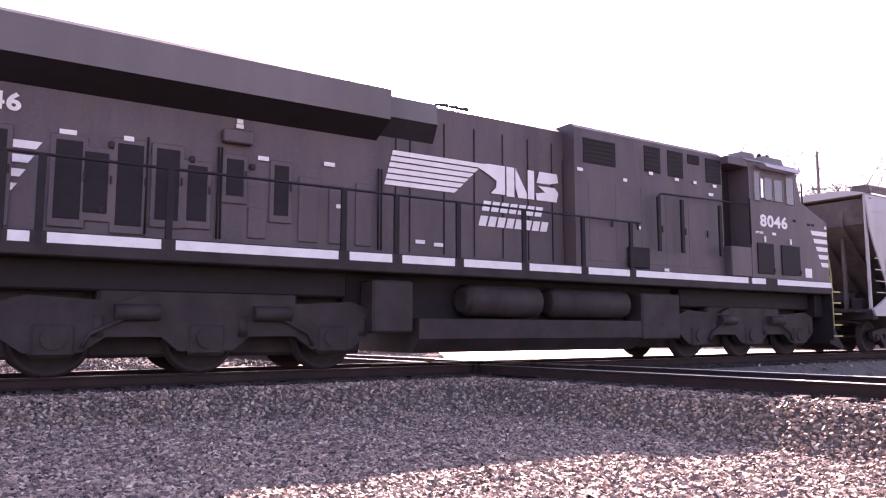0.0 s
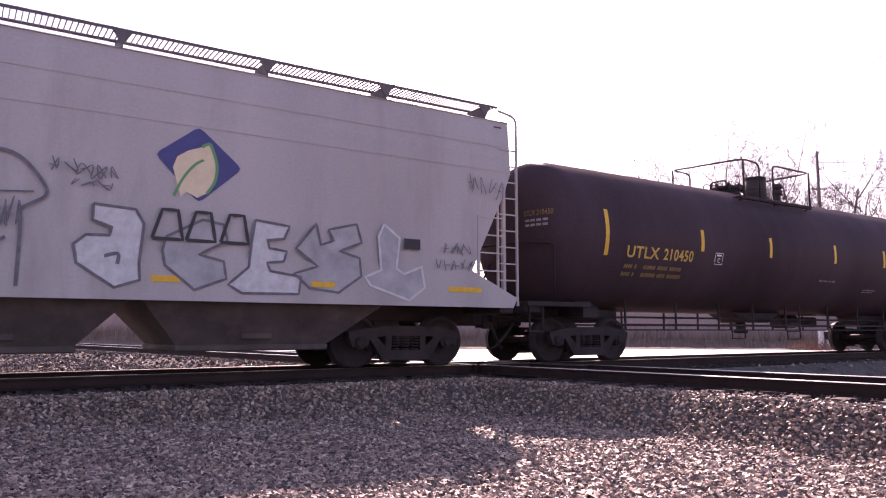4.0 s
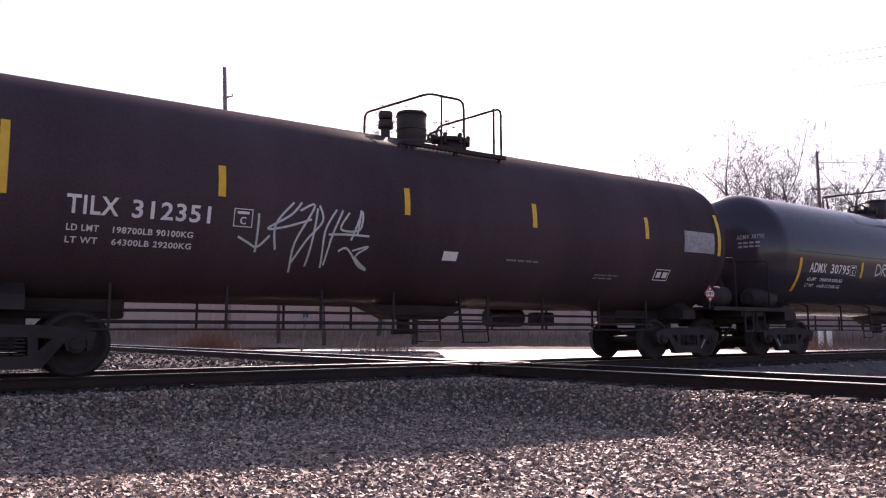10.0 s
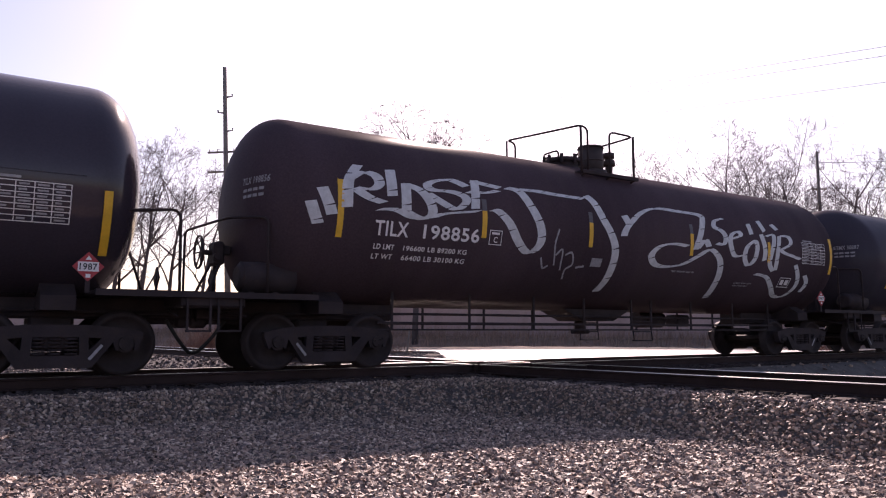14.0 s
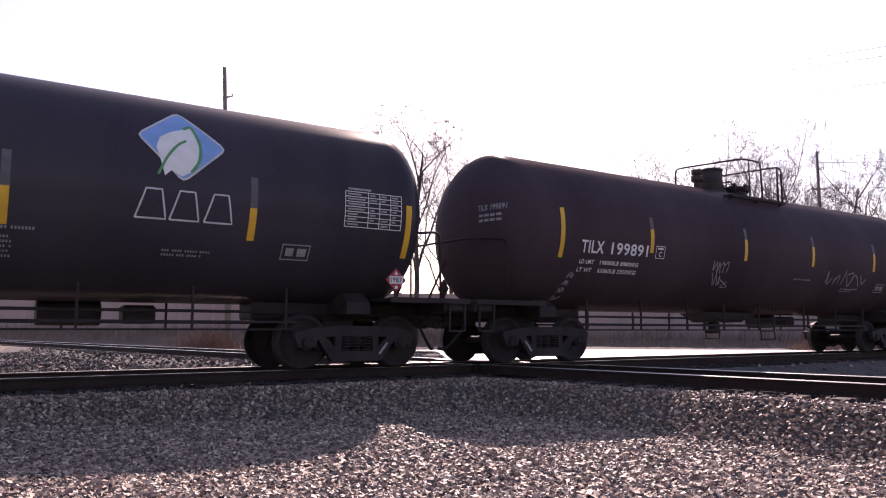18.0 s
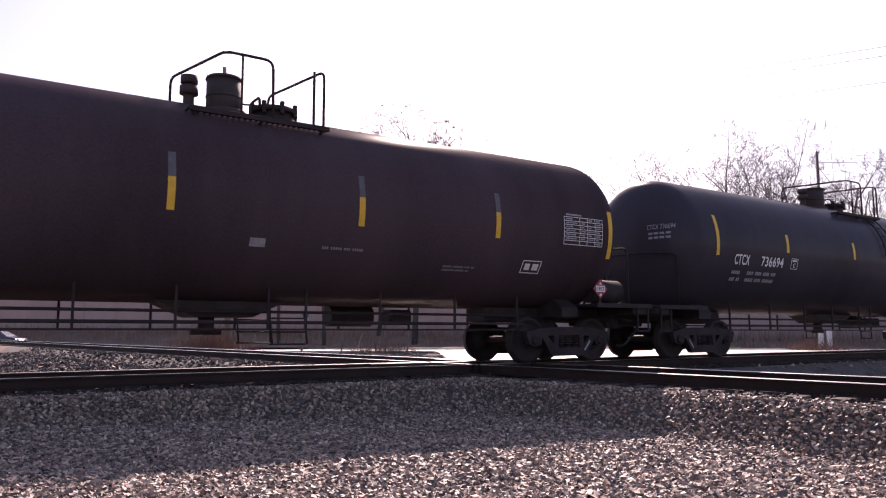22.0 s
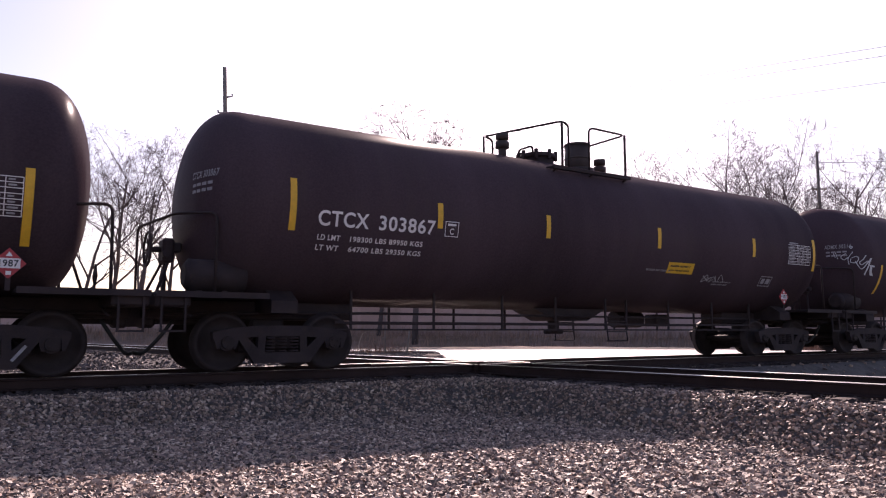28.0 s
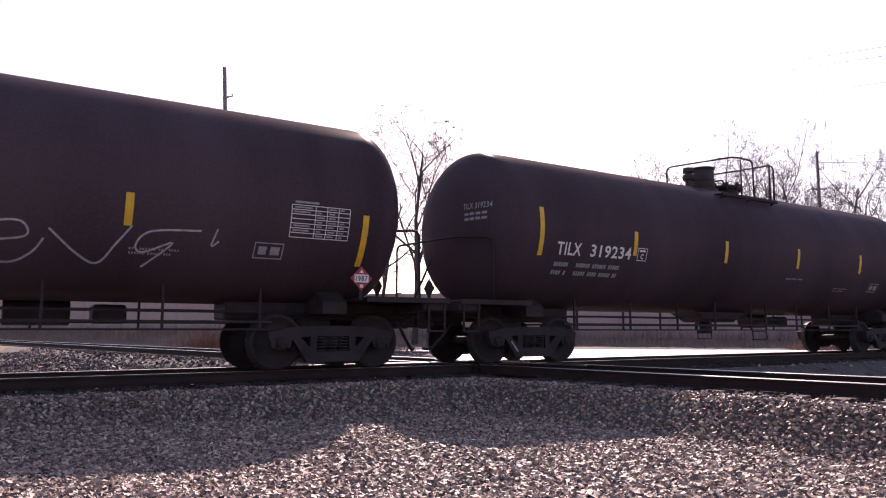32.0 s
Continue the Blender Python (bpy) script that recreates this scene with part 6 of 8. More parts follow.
def bubble(u, w, a, b, rng, n=9):
    """A rounded letter outline."""
    ph = rng.uniform(0, 6)
    return [(u + a * (1 + 0.18 * math.sin(2 * t + ph)) * math.cos(t), w + b * (1 + 0.16 * math.cos(3 * t + ph)) * math.sin(t)) for t in [2 * math.pi * i / n for i in range(n + 1)]]


ink, pale = [], []
# overlapping rounded letters, each a crown over a bellied foot
ink += [stroke(s, 0.045) for s in ([(-4.13, 2.37), (-3.91, 2.45), (-3.67, 2.38), (-3.6, 2.21), (-3.66, 2.06)], [(-4.13, 2.37), (-4.15, 2.08), (-4.29, 1.9), (-4.28, 1.68), (-4.13, 1.49)], [(-4.13, 1.49), (-3.88, 1.47), (-3.85, 1.65), (-3.65, 1.71), (-3.5, 1.61), (-3.52, 1.43), (-3.76, 1.37)], [(-3.95, 1.87), (-3.66, 1.97), (-3.38, 1.85), (-3.31, 1.56), (-3.4, 1.29), (-3.64, 1.2), (-3.87, 1.25), (-4.1, 1.38)], [(-3.61, 2.39), (-3.49, 2.43), (-3.36, 2.29), (-3.24, 2.45), (-3.09, 2.43), (-3.02, 2.23), (-3.05, 1.98)], [(-3.35, 1.85), (-3.11, 1.86), (-2.97, 1.63), (-3.03, 1.36), (-3.25, 1.24), (-3.37, 1.29)])]
ink += [stroke(s, 0.045) for s in ([(-2.99, 2.41), (-2.74, 2.52), (-2.57, 2.44), (-2.43, 2.21)], [(-2.99, 2.26), (-2.86, 2.09), (-2.7, 2.13), (-2.64, 1.83), (-2.65, 1.41), (-2.84, 1.25), (-3.03, 1.33)], [(-2.85, 2.23), (-2.72, 2.2)], [(-2.59, 1.95), (-2.43, 1.84), (-2.39, 1.54), (-2.52, 1.26), (-2.71, 1.25)], [(-2.54, 2.51), (-2.06, 2.52), (-2.09, 2.08), (-2.26, 2.04), (-2.3, 2.31)], [(-2.3, 2.03), (-2.12, 1.92), (-2.05, 1.55), (-2.25, 1.24), (-2.45, 1.26)], [(-2.06, 1.99), (-1.74, 1.82), (-1.7, 1.5), (-1.91, 1.25), (-2.18, 1.27)], [(-1.7, 1.82), (-1.34, 1.9), (-1.15, 1.65), (-1.26, 1.33), (-1.55, 1.22), (-1.73, 1.31)], [(-2.03, 2.49), (-1.2, 2.46), (-1.16, 2.11), (-1.3, 1.9), (-1.49, 1.99), (-1.63, 2.08), (-2.02, 2.1), (-2.03, 2.49)])]
ink += [stroke(s, 0.055) for s in ([(-4.61, 2.18), (-4.8, 2.19), (-4.96, 2.01), (-4.97, 1.79), (-4.84, 1.68), (-4.66, 1.71), (-4.64, 1.89), (-4.67, 2.06), (-4.59, 2.15)], [(-4.61, 2.28), (-4.49, 2.35), (-4.33, 2.31), (-4.47, 2.25), (-4.61, 2.28)],
                                   [(-4.56, 2.1), (-4.44, 2.21), (-4.3, 2.18), (-4.21, 2.07), (-4.4, 2.0), (-4.55, 2.06)], [(-4.43, 1.85), (-4.35, 1.99), (-4.32, 1.91), (-4.38, 1.81), (-4.43, 1.85)])]
ink += tag("SHROOMS", -1.95, -1.05, 2.24, 2.36, 0.02, rng) + tag("SYRA", -1.95, -1.45, 2.08, 2.2, 0.02, rng)
# overlapping rings and hooks under the number
ink += [stroke(s, 0.026) for s in ([(-5.98, 2.23), (-5.89, 2.33), (-5.77, 2.32), (-5.81, 2.26), (-5.98, 2.22)], [(-6.0, 2.16), (-5.87, 2.21), (-5.83, 2.02), (-5.94, 1.97), (-6.02, 2.04), (-6.0, 2.16)], [(-5.84, 2.22), (-5.69, 2.27), (-5.65, 2.04), (-5.78, 2.01), (-5.84, 2.22)],
                                   [(-5.65, 2.26), (-5.51, 2.29), (-5.53, 2.01), (-5.64, 2.02), (-5.65, 2.26)], [(-5.54, 2.2), (-5.26, 2.24), (-5.3, 2.07), (-5.4, 2.06), (-5.53, 2.13)], [(-5.94, 1.93), (-5.65, 1.99), (-5.42, 1.9)], [(-5.18, 2.22), (-5.08, 2.16), (-5.2, 2.12)], [(-5.21, 2.08), (-5.21, 1.91)])]
ink += scrawl(4, -6.3, -5.8, 1.82, 2.06, 0.011, rng)
# a capped stalk between loops
ink += [stroke([(0.05, 2.73), (-0.22, 2.73), (-0.34, 2.55), (-0.25, 2.38), (-0.07, 2.47), (0.02, 2.68)], 0.055), stroke([(0.35, 2.73), (0.17, 2.71), (0.11, 2.58), (0.26, 2.57), (0.2, 2.34), (0.08, 2.36)], 0.045),
        stroke([(0.53, 1.99), (0.5, 2.29), (0.38, 2.4), (0.38, 2.61), (0.51, 2.84), (0.63, 2.94), (0.89, 2.85), (1.14, 2.56), (1.17, 2.38), (0.9, 2.18), (0.91, 1.9), (0.9, 1.2)], 0.045), stroke([(0.53, 1.99), (0.29, 1.92), (0.29, 1.75), (0.5, 1.68), (0.75, 1.82)], 0.045), stroke([(0.5, 1.66), (0.65, 1.47), (0.65, 1.19)], 0.045), stroke([(0.47, 2.39), (1.04, 2.43)], 0.02)]
ink += scrawl(4, 0.5, 0.95, 1.95, 2.36, 0.014, rng) + scrawl(5, 1.12, 2.1, 2.7, 2.93, 0.018, rng, -0.015) + scrawl(3, 1.4, 1.95, 2.54, 2.66, 0.015, rng)
ink += scrawl(6, -0.79, -0.04, 1.94, 2.06, 0.011, rng) + scrawl(7, -0.79, 0.1, 1.73, 1.86, 0.011, rng)
ink += tag("THINGS", -0.79, -0.16, 1.49, 1.59, 0.018, rng) + tag("CONT", -0.79, -0.34, 1.36, 1.45, 0.018, rng) + tag("CHANGE", -0.79, 0.02, 1.24, 1.33, 0.018, rng)
ink += scrawl(5, 7.85, 8.75, 3.15, 3.5, 0.016, rng, -0.02) + scrawl(4, 7.4, 7.95, 1.95, 2.2, 0.018, rng) + scrawl(5, 7.2, 8.05, 1.68, 1.9, 0.018, rng)
for u0, u1, w, n in ((-6.52, -5.87, 1.43, 11), (-5.65, -5.04, 1.46, 10), (-4.98, -4.38, 1.46, 10)):
    marks("crayon_scrawl", scrawl(n, u0, u1, w, w + 0.15, 0.013, rng), HLAY(0.04), M_VIOLET, hopper, "faint violet crayon scrawl")
groups = {}
for vs, fs in ink:
    u = sum(q[0] for q in vs) / len(vs)
    groups.setdefault(sum(u > lim for lim in (-5.15, -4.24, -0.85, -0.55, 0.2, 1.05, 5.0)), []).append((vs, fs))
for k in sorted(groups):
    for shape in groups[k]:
        marks("graffiti_stroke", [shape], HLAY(0.046), M_SPRAY, hopper, "black outlined bubble graffiti" if k == 2 else "thin dark sprayed scrawl")
# block letters: outlines in a unit square
BLOCK = {"a": [(0.25, 1.0), (0.87, 0.97), (1, 0.8), (0.95, 0.3), (0.97, 0.1), (0.6, 0), (0.05, 0.28), (0, 0.5), (0.17, 0.62), (0.5, 0.63), (0.53, 0.73), (0.25, 0.8)],
         "z": [(0.04, 0.72), (0.6, 1), (0.93, 0.95), (1, 0.72), (0.55, 0.5), (0.95, 0.42), (1, 0.17), (0.5, 0), (0.04, 0.33), (0, 0.53)],
         "e": [(0.33, 1), (0.8, 0.95), (0.73, 0.77), (0.5, 0.74), (0.53, 0.63), (0.77, 0.6), (0.73, 0.46), (0.5, 0.43), (0.55, 0.32), (0.98, 0.26), (0.95, 0.02), (0.18, 0.01), (0, 0.12), (0.26, 0.36), (0.29, 0.7)],
         "s": [(0.3, 0.96), (0.37, 0.67), (0.56, 0.74), (0.48, 0.89), (0.9, 1), (0.98, 0.74), (0.64, 0.6), (0.95, 0.52), (0.98, 0.26), (0.64, 0.02), (0.22, 0.07), (0, 0.26), (0.33, 0.37), (0.02, 0.6)],
         "l": [(0.3, 1), (0.56, 0.83), (0.51, 0.42), (0.64, 0.35), (0.94, 0.46), (1, 0.18), (0.73, 0), (0.09, 0.18), (0, 0.29), (0.26, 0.39), (0.21, 0.83)]}
for ch, u0, u1, w0, w1, fill in (("a", 1.53, 2.4, 1.22, 2.34, 1), ("z", 2.66, 3.57, 1.22, 2.24, 0), ("e", 3.6, 4.76, 1.18, 2.3, 1), ("s", 4.62, 5.8, 1.22, 2.37, 0), ("l", 5.85, 7.0, 1.15, 2.41, 0)):
    b = [(u0 + (u1 - u0) * u, w0 + (w1 - w0) * w) for u, w in BLOCK[ch]]
    ob = marks("graffiti_fill", [banded(b, 0.04)], HLAY(0.038), M_GREYINK if fill else M_HOPFILL, hopper, "sprayed letter fill")
    marks("graffiti", [stroke(b + [b[0]], 0.04, False)], HLAY(0.046), M_GREYINK if ch == "l" else M_SPRAY, ob, "sprayed block letter outline")
    if ch == "a":
        marks("graffiti", [stroke([(u0 + 0.38, w0 + 0.42), (u0 + 0.55, w0 + 0.46), (u0 + 0.55, w0 + 0.32)], 0.05)], HLAY(0.046), M_SPRAY, ob)
leaf_emblem(hopper, HLAY, 3.14, 3.06, 1.26, M_BLUE, M_CREAM, M_GREEN, M_BLACKINK, block_lift=0.052)
marks("rust_patch", [stroke([(-0.98, 2.15), (-0.96, 2.35), (-0.99, 2.52)], 0.13)], HLAY(0.005), M_RUSTY, hopper, "rusty scuff")
marks("routing_plate", [rect(6.58, 6.9, 2.02, 2.2)], HLAY(0.05), M_BLACKINK, hopper, "small dark routing plate")
marks("routing_plate", [rect(-7.92, -7.63, 1.37, 1.5)], HLAY(0.05), M_BLACKINK, hopper, "small dark routing plate")

# ---------------------------------------------------------------- locomotive
LOCO_X = 9.75
loco = tagged(empty("diesel_locomotive"), "black diesel locomotive with white horse-head stripes and cab number", "locomotive")
Geo().box((-10.25, -1.5, 1.62), (10.05, 1.5, 1.95), 0.02).put("underframe", M_GEAR, loco)
for x0, x1, w, z in ((-10.3, -9.9, 1.2, 1.0), (9.75, 10.13, 1.2, 1.0), (-4.2, 4.4, 0.5, 1.0), (-9.9, -4.2, 1.0, 1.2), (4.4, 9.75, 1.0, 1.2)):
    Geo().box((x0, -w, z), (x1, w, 1.64), 0.03).put("frame_beam", M_LOCODARK, loco)
g = Geo()
g.box((-10.05, -0.98, 1.95), (0.85, 0.98, 4.3), 0.05)
g.prism([(-0.98, 4.25), (0.98, 4.25), (0.98, 4.84), (0.8, 4.95), (-0.8, 4.95), (-0.98, 4.84)], "x", -3.7, 0.85)
hood = g.put("engine_hood", M_LOCO, loco)
for x in (-3.25, -2.95, -2.2, -1.5, -0.8, -0.15, 0.5):
    Geo().box((x - 0.012, -0.995, 2.05), (x + 0.012, -0.975, 4.55)).put("door_seam", M_LOCODARK, hood)
for x, w, z0, z1 in ((-9.55, 0.5, 2.15, 3.35), (-8.54, 0.34, 2.19, 3.31), (-8.18, 0.32, 2.3, 3.18), (-7.73, 0.36, 2.15, 3.36), (-7.2, 0.34, 2.28, 3.36), (-6.76, 0.3, 2.3, 3.16), (-6.18, 0.28, 2.75, 3.34), (-5.41, 0.25, 2.5, 3.33)):
    d = Geo().box((x - w * 0.5 - 0.07, -1.02, z0 - 0.12), (x + w * 0.5 + 0.07, -0.97, z1 + 0.08), 0.012).put("hood_door", M_LOCO, hood)
    Geo().box((x - w * 0.5, -1.026, z0), (x + w * 0.5, -1.0, z1), 0.006).put("door_screen", M_LOCODARK, d)
    Geo().box((x + w * 0.5 + 0.02, -1.045, (z0 + z1) / 2), (x + w * 0.5 + 0.045, -1.015, (z0 + z1) / 2 + 0.12), 0.004).put("door_latch", M_IRON, d)
for x0, x1, z0, z1 in ((-5.95, -5.65, 2.1, 2.6), (-5.1, -4.75, 2.1, 3.2), (-4.55, -4.2, 2.1, 3.1), (-4.05, -3.75, 2.1, 3.2)):
    Geo().box((x0, -1.012, z0), (x1, -0.975, z1), 0.01).put("hood_door", M_LOCO, hood)
for x in (-7.5, -6.45, -6.4, -3.62, -3.56):
    Geo().tube([(x, -1.03, 2.05), (x, -1.03, 3.5)], 0.016, 6).put("conduit", M_LOCODARK, hood)
for x, z, w in ((-8.57, 3.42, 0.11), (-7.77, 3.44, 0.07), (-5.73, 3.41, 0.09), (-4.57, 3.46, 0.1), (-6.13, 3.88, 0.06), (-6.13, 3.96, 0.05), (-2.75, 2.25, 0.1), (-2.35, 2.22, 0.1), (-4.35, 2.75, 0.08)):
    marks("notice", [rect(x - w, x + w, z - 0.035, z + 0.035)], lambda u, v: (u, -1.03, v), M_WHITE, hood)
Geo().box((-6.41, -1.14, 3.58), (-5.93, -0.98, 3.8), 0.02).put("junction_box", M_LOCO, hood)
for x, z in ((-8.0, 3.32), (-8.1, 2.35), (-6.85, 3.25), (-5.9, 3.25)):
    Geo().box((x - 0.04, -1.05, z - 0.05), (x + 0.04, -0.98, z + 0.05), 0.015).put("latch_bracket", M_IRON, hood)
g = Geo()
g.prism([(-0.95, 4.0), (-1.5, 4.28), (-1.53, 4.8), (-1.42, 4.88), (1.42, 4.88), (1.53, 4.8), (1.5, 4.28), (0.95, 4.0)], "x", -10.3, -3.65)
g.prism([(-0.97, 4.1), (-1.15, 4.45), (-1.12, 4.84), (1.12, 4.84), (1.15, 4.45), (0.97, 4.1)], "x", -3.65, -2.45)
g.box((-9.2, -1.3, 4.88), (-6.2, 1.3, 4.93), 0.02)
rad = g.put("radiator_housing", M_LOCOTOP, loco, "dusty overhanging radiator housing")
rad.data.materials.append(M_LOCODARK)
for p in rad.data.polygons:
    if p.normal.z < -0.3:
        p.material_index = 1              # undersides coloured dark: intake screens plus the overhang's shade
g = Geo()
for i in range(3):
    g.cyl((-1.9 + 0.25 * i, -0.3, 4.94), (-1.9 + 0.25 * i, -0.3, 5.06), 0.05).cyl((-1.95 + 0.25 * i, -0.3, 5.1), (-1.7 + 0.25 * i, -0.3, 5.12), 0.07, 0.1)
g.put("air_horns", M_LOCODARK, loco)
g = Geo()
g.prism([(-1.3, 1.95), (-1.3, 4.9), (-1.2, 4.99), (1.2, 4.99), (1.3, 4.9), (1.3, 1.95)], "x", 0.85, 5.75)
blower = g.put("equipment_cabinet", M_LOCO, loco)
for x0, x1, z0, z1 in ((1.1, 2.07, 4.17, 4.71), (2.98, 3.52, 4.2, 4.8), (3.77, 4.31, 4.18, 4.8), (4.48, 4.91, 4.57, 4.8), (5.14, 5.71, 4.19, 4.79)):
    v = Geo().box((x0, -1.315, z0), (x1, -1.28, z1), 0.01).put("vent_screen", M_LOCODARK, blower)
    g = Geo()
    for i in range(6):
        z = z0 + (z1 - z0) * (i + 0.5) / 6
        g.box((x0 + 0.02, -1.325, z - 0.006), (x1 - 0.02, -1.31, z + 0.006))
    g.put("vent_slats", M_LOCODARK, v)
for x in (1.6, 2.4, 3.2, 4.0, 4.8):
    d = Geo().box((x - 0.36, -1.307, 2.1), (x + 0.36, -1.29, 3.8), 0.006).put("cabinet_door", M_LOCO, blower)
    Geo().box((x + 0.28, -1.345, 2.85), (x + 0.31, -1.315, 3.0), 0.005).put("door_latch", M_IRON, d)
g = Geo()
g.prism([(6.55, 1.95), (9.98, 1.95), (9.98, 3.56), (8.79, 4.02), (8.58, 4.82), (6.55, 4.9)], "y", -1.5, 1.5)
g.box((5.75, -0.9, 1.95), (6.55, 1.5, 4.9), 0.02).box((5.75, -1.5, 1.95), (6.55, -0.9, 2.68), 0.02).box((5.75, -1.5, 4.7), (6.55, -0.9, 4.9), 0.01)
cab = g.put("cab", M_LOCO, loco)
# dark panel over the alcove's back wall, standing for the shade inside
Geo().box((5.76, -0.94, 2.69), (6.54, -0.89, 4.69), 0.01).put("cab_door", M_LOCODARK, cab)
Geo().tube([(6.5, -1.53, 2.75), (6.5, -1.53, 3.9)], 0.02, 6).put("door_grab_rail", M_LOCODARK, cab)
g = Geo()
g.prism([(-1.54, 4.86), (-1.48, 4.93), (-0.7, 5.04), (0.7, 5.04), (1.48, 4.93), (1.54, 4.86)], "x", 6.4, 8.62)
g.put("cab_roof", M_LOCOTOP, cab, "dusty grey cab roof")
for x0, x1 in ((6.45, 7.1), (7.35, 8.35)):
    Geo().prism([(x0, 4.94), (x0 + 0.08, 5.13), (x1 - 0.12, 5.13), (x1, 4.96)], "y", -1.36, -1.0).put("roof_antenna", M_LOCOTOP, cab)
for x in (7.5, 7.85):
    Geo().cyl((x, -1.2, 5.12), (x, -1.2, 5.23), 0.05, 0.04, n=10).put("roof_stud", M_LOCODARK, cab)
Geo().prism([(6.85, 4.8), (8.5, 4.8), (8.4, 4.7), (7.0, 4.72)], "y", -1.74, -1.52).put("sun_shade", M_SHADE, cab, "pale sloping shade over the side windows")
panes = ((6.76, 6.98, 3.9, 4.62, M_GLASS), (7.01, 7.14, 3.98, 4.46, M_MIRROR), (7.19, 7.52, 3.95, 4.5, M_GLASS), (7.6, 7.96, 3.95, 4.5, M_GLASS), (8.13, 8.47, 3.92, 4.62, M_GLASS))
for x0, x1, z0, z1, m in panes:
    wf = Geo()
    for a, b, c, d in ((x0 - 0.018, x1 + 0.018, z0 - 0.018, z0), (x0 - 0.018, x1 + 0.018, z1, z1 + 0.018), (x0 - 0.018, x0, z0, z1), (x1, x1 + 0.018, z0, z1)):
        wf.box((a, -1.535, c), (b, -1.49, d), 0.006)
    wf = wf.put("window_frame", M_FRAME, cab, "worn metal window frame")
    Geo().box((x0, -1.515, z0), (x1, -1.505, z1)).put("window_pane", m, wf)
Geo().tube([(9.2, -1.3, 3.85), (9.2, -1.3, 4.6)], 0.022, 7).put("whip_aerial", M_LOCODARK, cab)
Geo().box((9.2, -1.45, 3.8), (9.32, -1.25, 3.88), 0.02).put("nose_lamp", M_LOCODARK, cab)
for x, z, w in ((0.98, 4.0, 0.08), (2.33, 3.92, 0.06), (3.17, 4.17, 0.07), (4.05, 4.13, 0.07), (4.7, 4.13, 0.06), (5.43, 4.12, 0.07), (5.28, 3.9, 0.09), (3.6, 2.0, 0.08), (2.75, 2.9, 0.03)):
    marks("notice", [rect(x - w, x + w, z - 0.035, z + 0.035)], lambda u, v: (u, -1.33, v), M_WHITE, blower)
number = marks("cab_number", [lettering("8046", 6.94, 8.12, 3.24, 3.56, 0.0, 0.035)], lambda u, w: (u, -1.506, w), M_WHITE, cab)
marks("small_print", [rect(6.74 + 0.055 * i, 6.775 + 0.055 * i, 3.05, 3.11) for i in range(6)], lambda u, w: (u, -1.506, w), M_WHITE, cab)
marks("small_print", [rect(7.44, 7.6, 3.05, 3.12)], lambda u, w: (u, -1.506, w), M_WHITE, cab)
strp = []
for i in range(5):
    z = 3.18 - 0.21 * i
    strp.append(([(9.24 + 0.1 * i, z), (9.95, z), (9.95, z + 0.12), (9.18 + 0.1 * i, z + 0.12)], [(0, 1, 2, 3)]))
marks("nose_stripes", strp, lambda u, w: (u, -1.507, w), M_WHITE, cab, "white slanted stripes")
marks("sill_placard", [rect(8.83, 9.14, 2.03, 2.27)], lambda u, w: (u, -1.507, w), M_WHITE, cab, "square white panel")
marks("sill_placard", [rect(9.85, 9.95, 3.38, 3.46)], lambda u, w: (u, -1.507, w), M_WHITE, cab, "small white panel")
for x0, x1 in ((6.77, 7.45), (7.78, 8.6)):
    box = Geo().box((x0, -1.53, 2.05), (x1, -1.495, 2.82), 0.01).put("battery_box_door", M_LOCODARK, cab)
    Geo().box((x1 - 0.05, -1.55, 2.1), (x1 + 0.02, -1.52, 2.2), 0.01).put("door_latch", M_IRON, box)
for x in (7.1, 8.2):
    Geo().box((x - 0.02, -1.54, 2.85), (x + 0.02, -1.5, 3.0), 0.006).put("door_hinge", M_SIGN, cab)
for x, z in ((8.45, 3.5), (9.1, 3.45), (9.3, 3.45)):
    Geo().box((x - 0.06, -1.52, z - 0.03), (x + 0.06, -1.49, z + 0.03), 0.012).put("nose_vent", M_LOCODARK, cab)

strp = []
for i in range(6):
    z = 3.8 - 0.112 * i
    x1 = (-1.35, -1.5, -1.62, -1.74, -1.86, -1.98)[i]
    strp.append(([(-3.34 - 0.03 * i, z), (x1, z), (x1 + 0.1, z + 0.085), (-3.32 - 0.03 * i, z + 0.085)], [(0, 1, 2, 3)]))
head = [(-1.52, 3.84), (-1.2, 3.9), (-0.76, 3.9), (-0.76, 3.32), (-1.12, 3.32), (-0.99, 3.44), (-0.97, 3.58), (-1.17, 3.69)]
marks("emblem_piece", [(head, [tuple(range(len(head)))])], lambda u, w: (u, -1.011, w), M_WHITE, hood, "white curved piece of the striped hood emblem")
for tri in ([(-0.72, 3.3), (-0.52, 3.3), (-0.52, 3.9), (-0.72, 3.9)], [(-0.49, 3.9), (-0.2, 3.42), (-0.2, 3.3), (-0.42, 3.3), (-0.49, 3.5)], [(-0.17, 3.3), (0.0, 3.3), (0.0, 3.9), (-0.17, 3.9)],
            [(0.06, 3.66), (0.14, 3.9), (0.62, 3.9), (0.66, 3.72), (0.4, 3.66)], [(0.06, 3.3), (0.6, 3.3), (0.66, 3.5), (0.56, 3.6), (0.1, 3.6), (0.3, 3.48), (0.04, 3.44)]):
    strp.append((tri, [tuple(range(len(tri)))]))
for shape in strp:
    marks("emblem_piece", [shape], lambda u, w: (u, -1.006, w), M_WHITE, hood, "white piece of the striped hood emblem")
strp = []
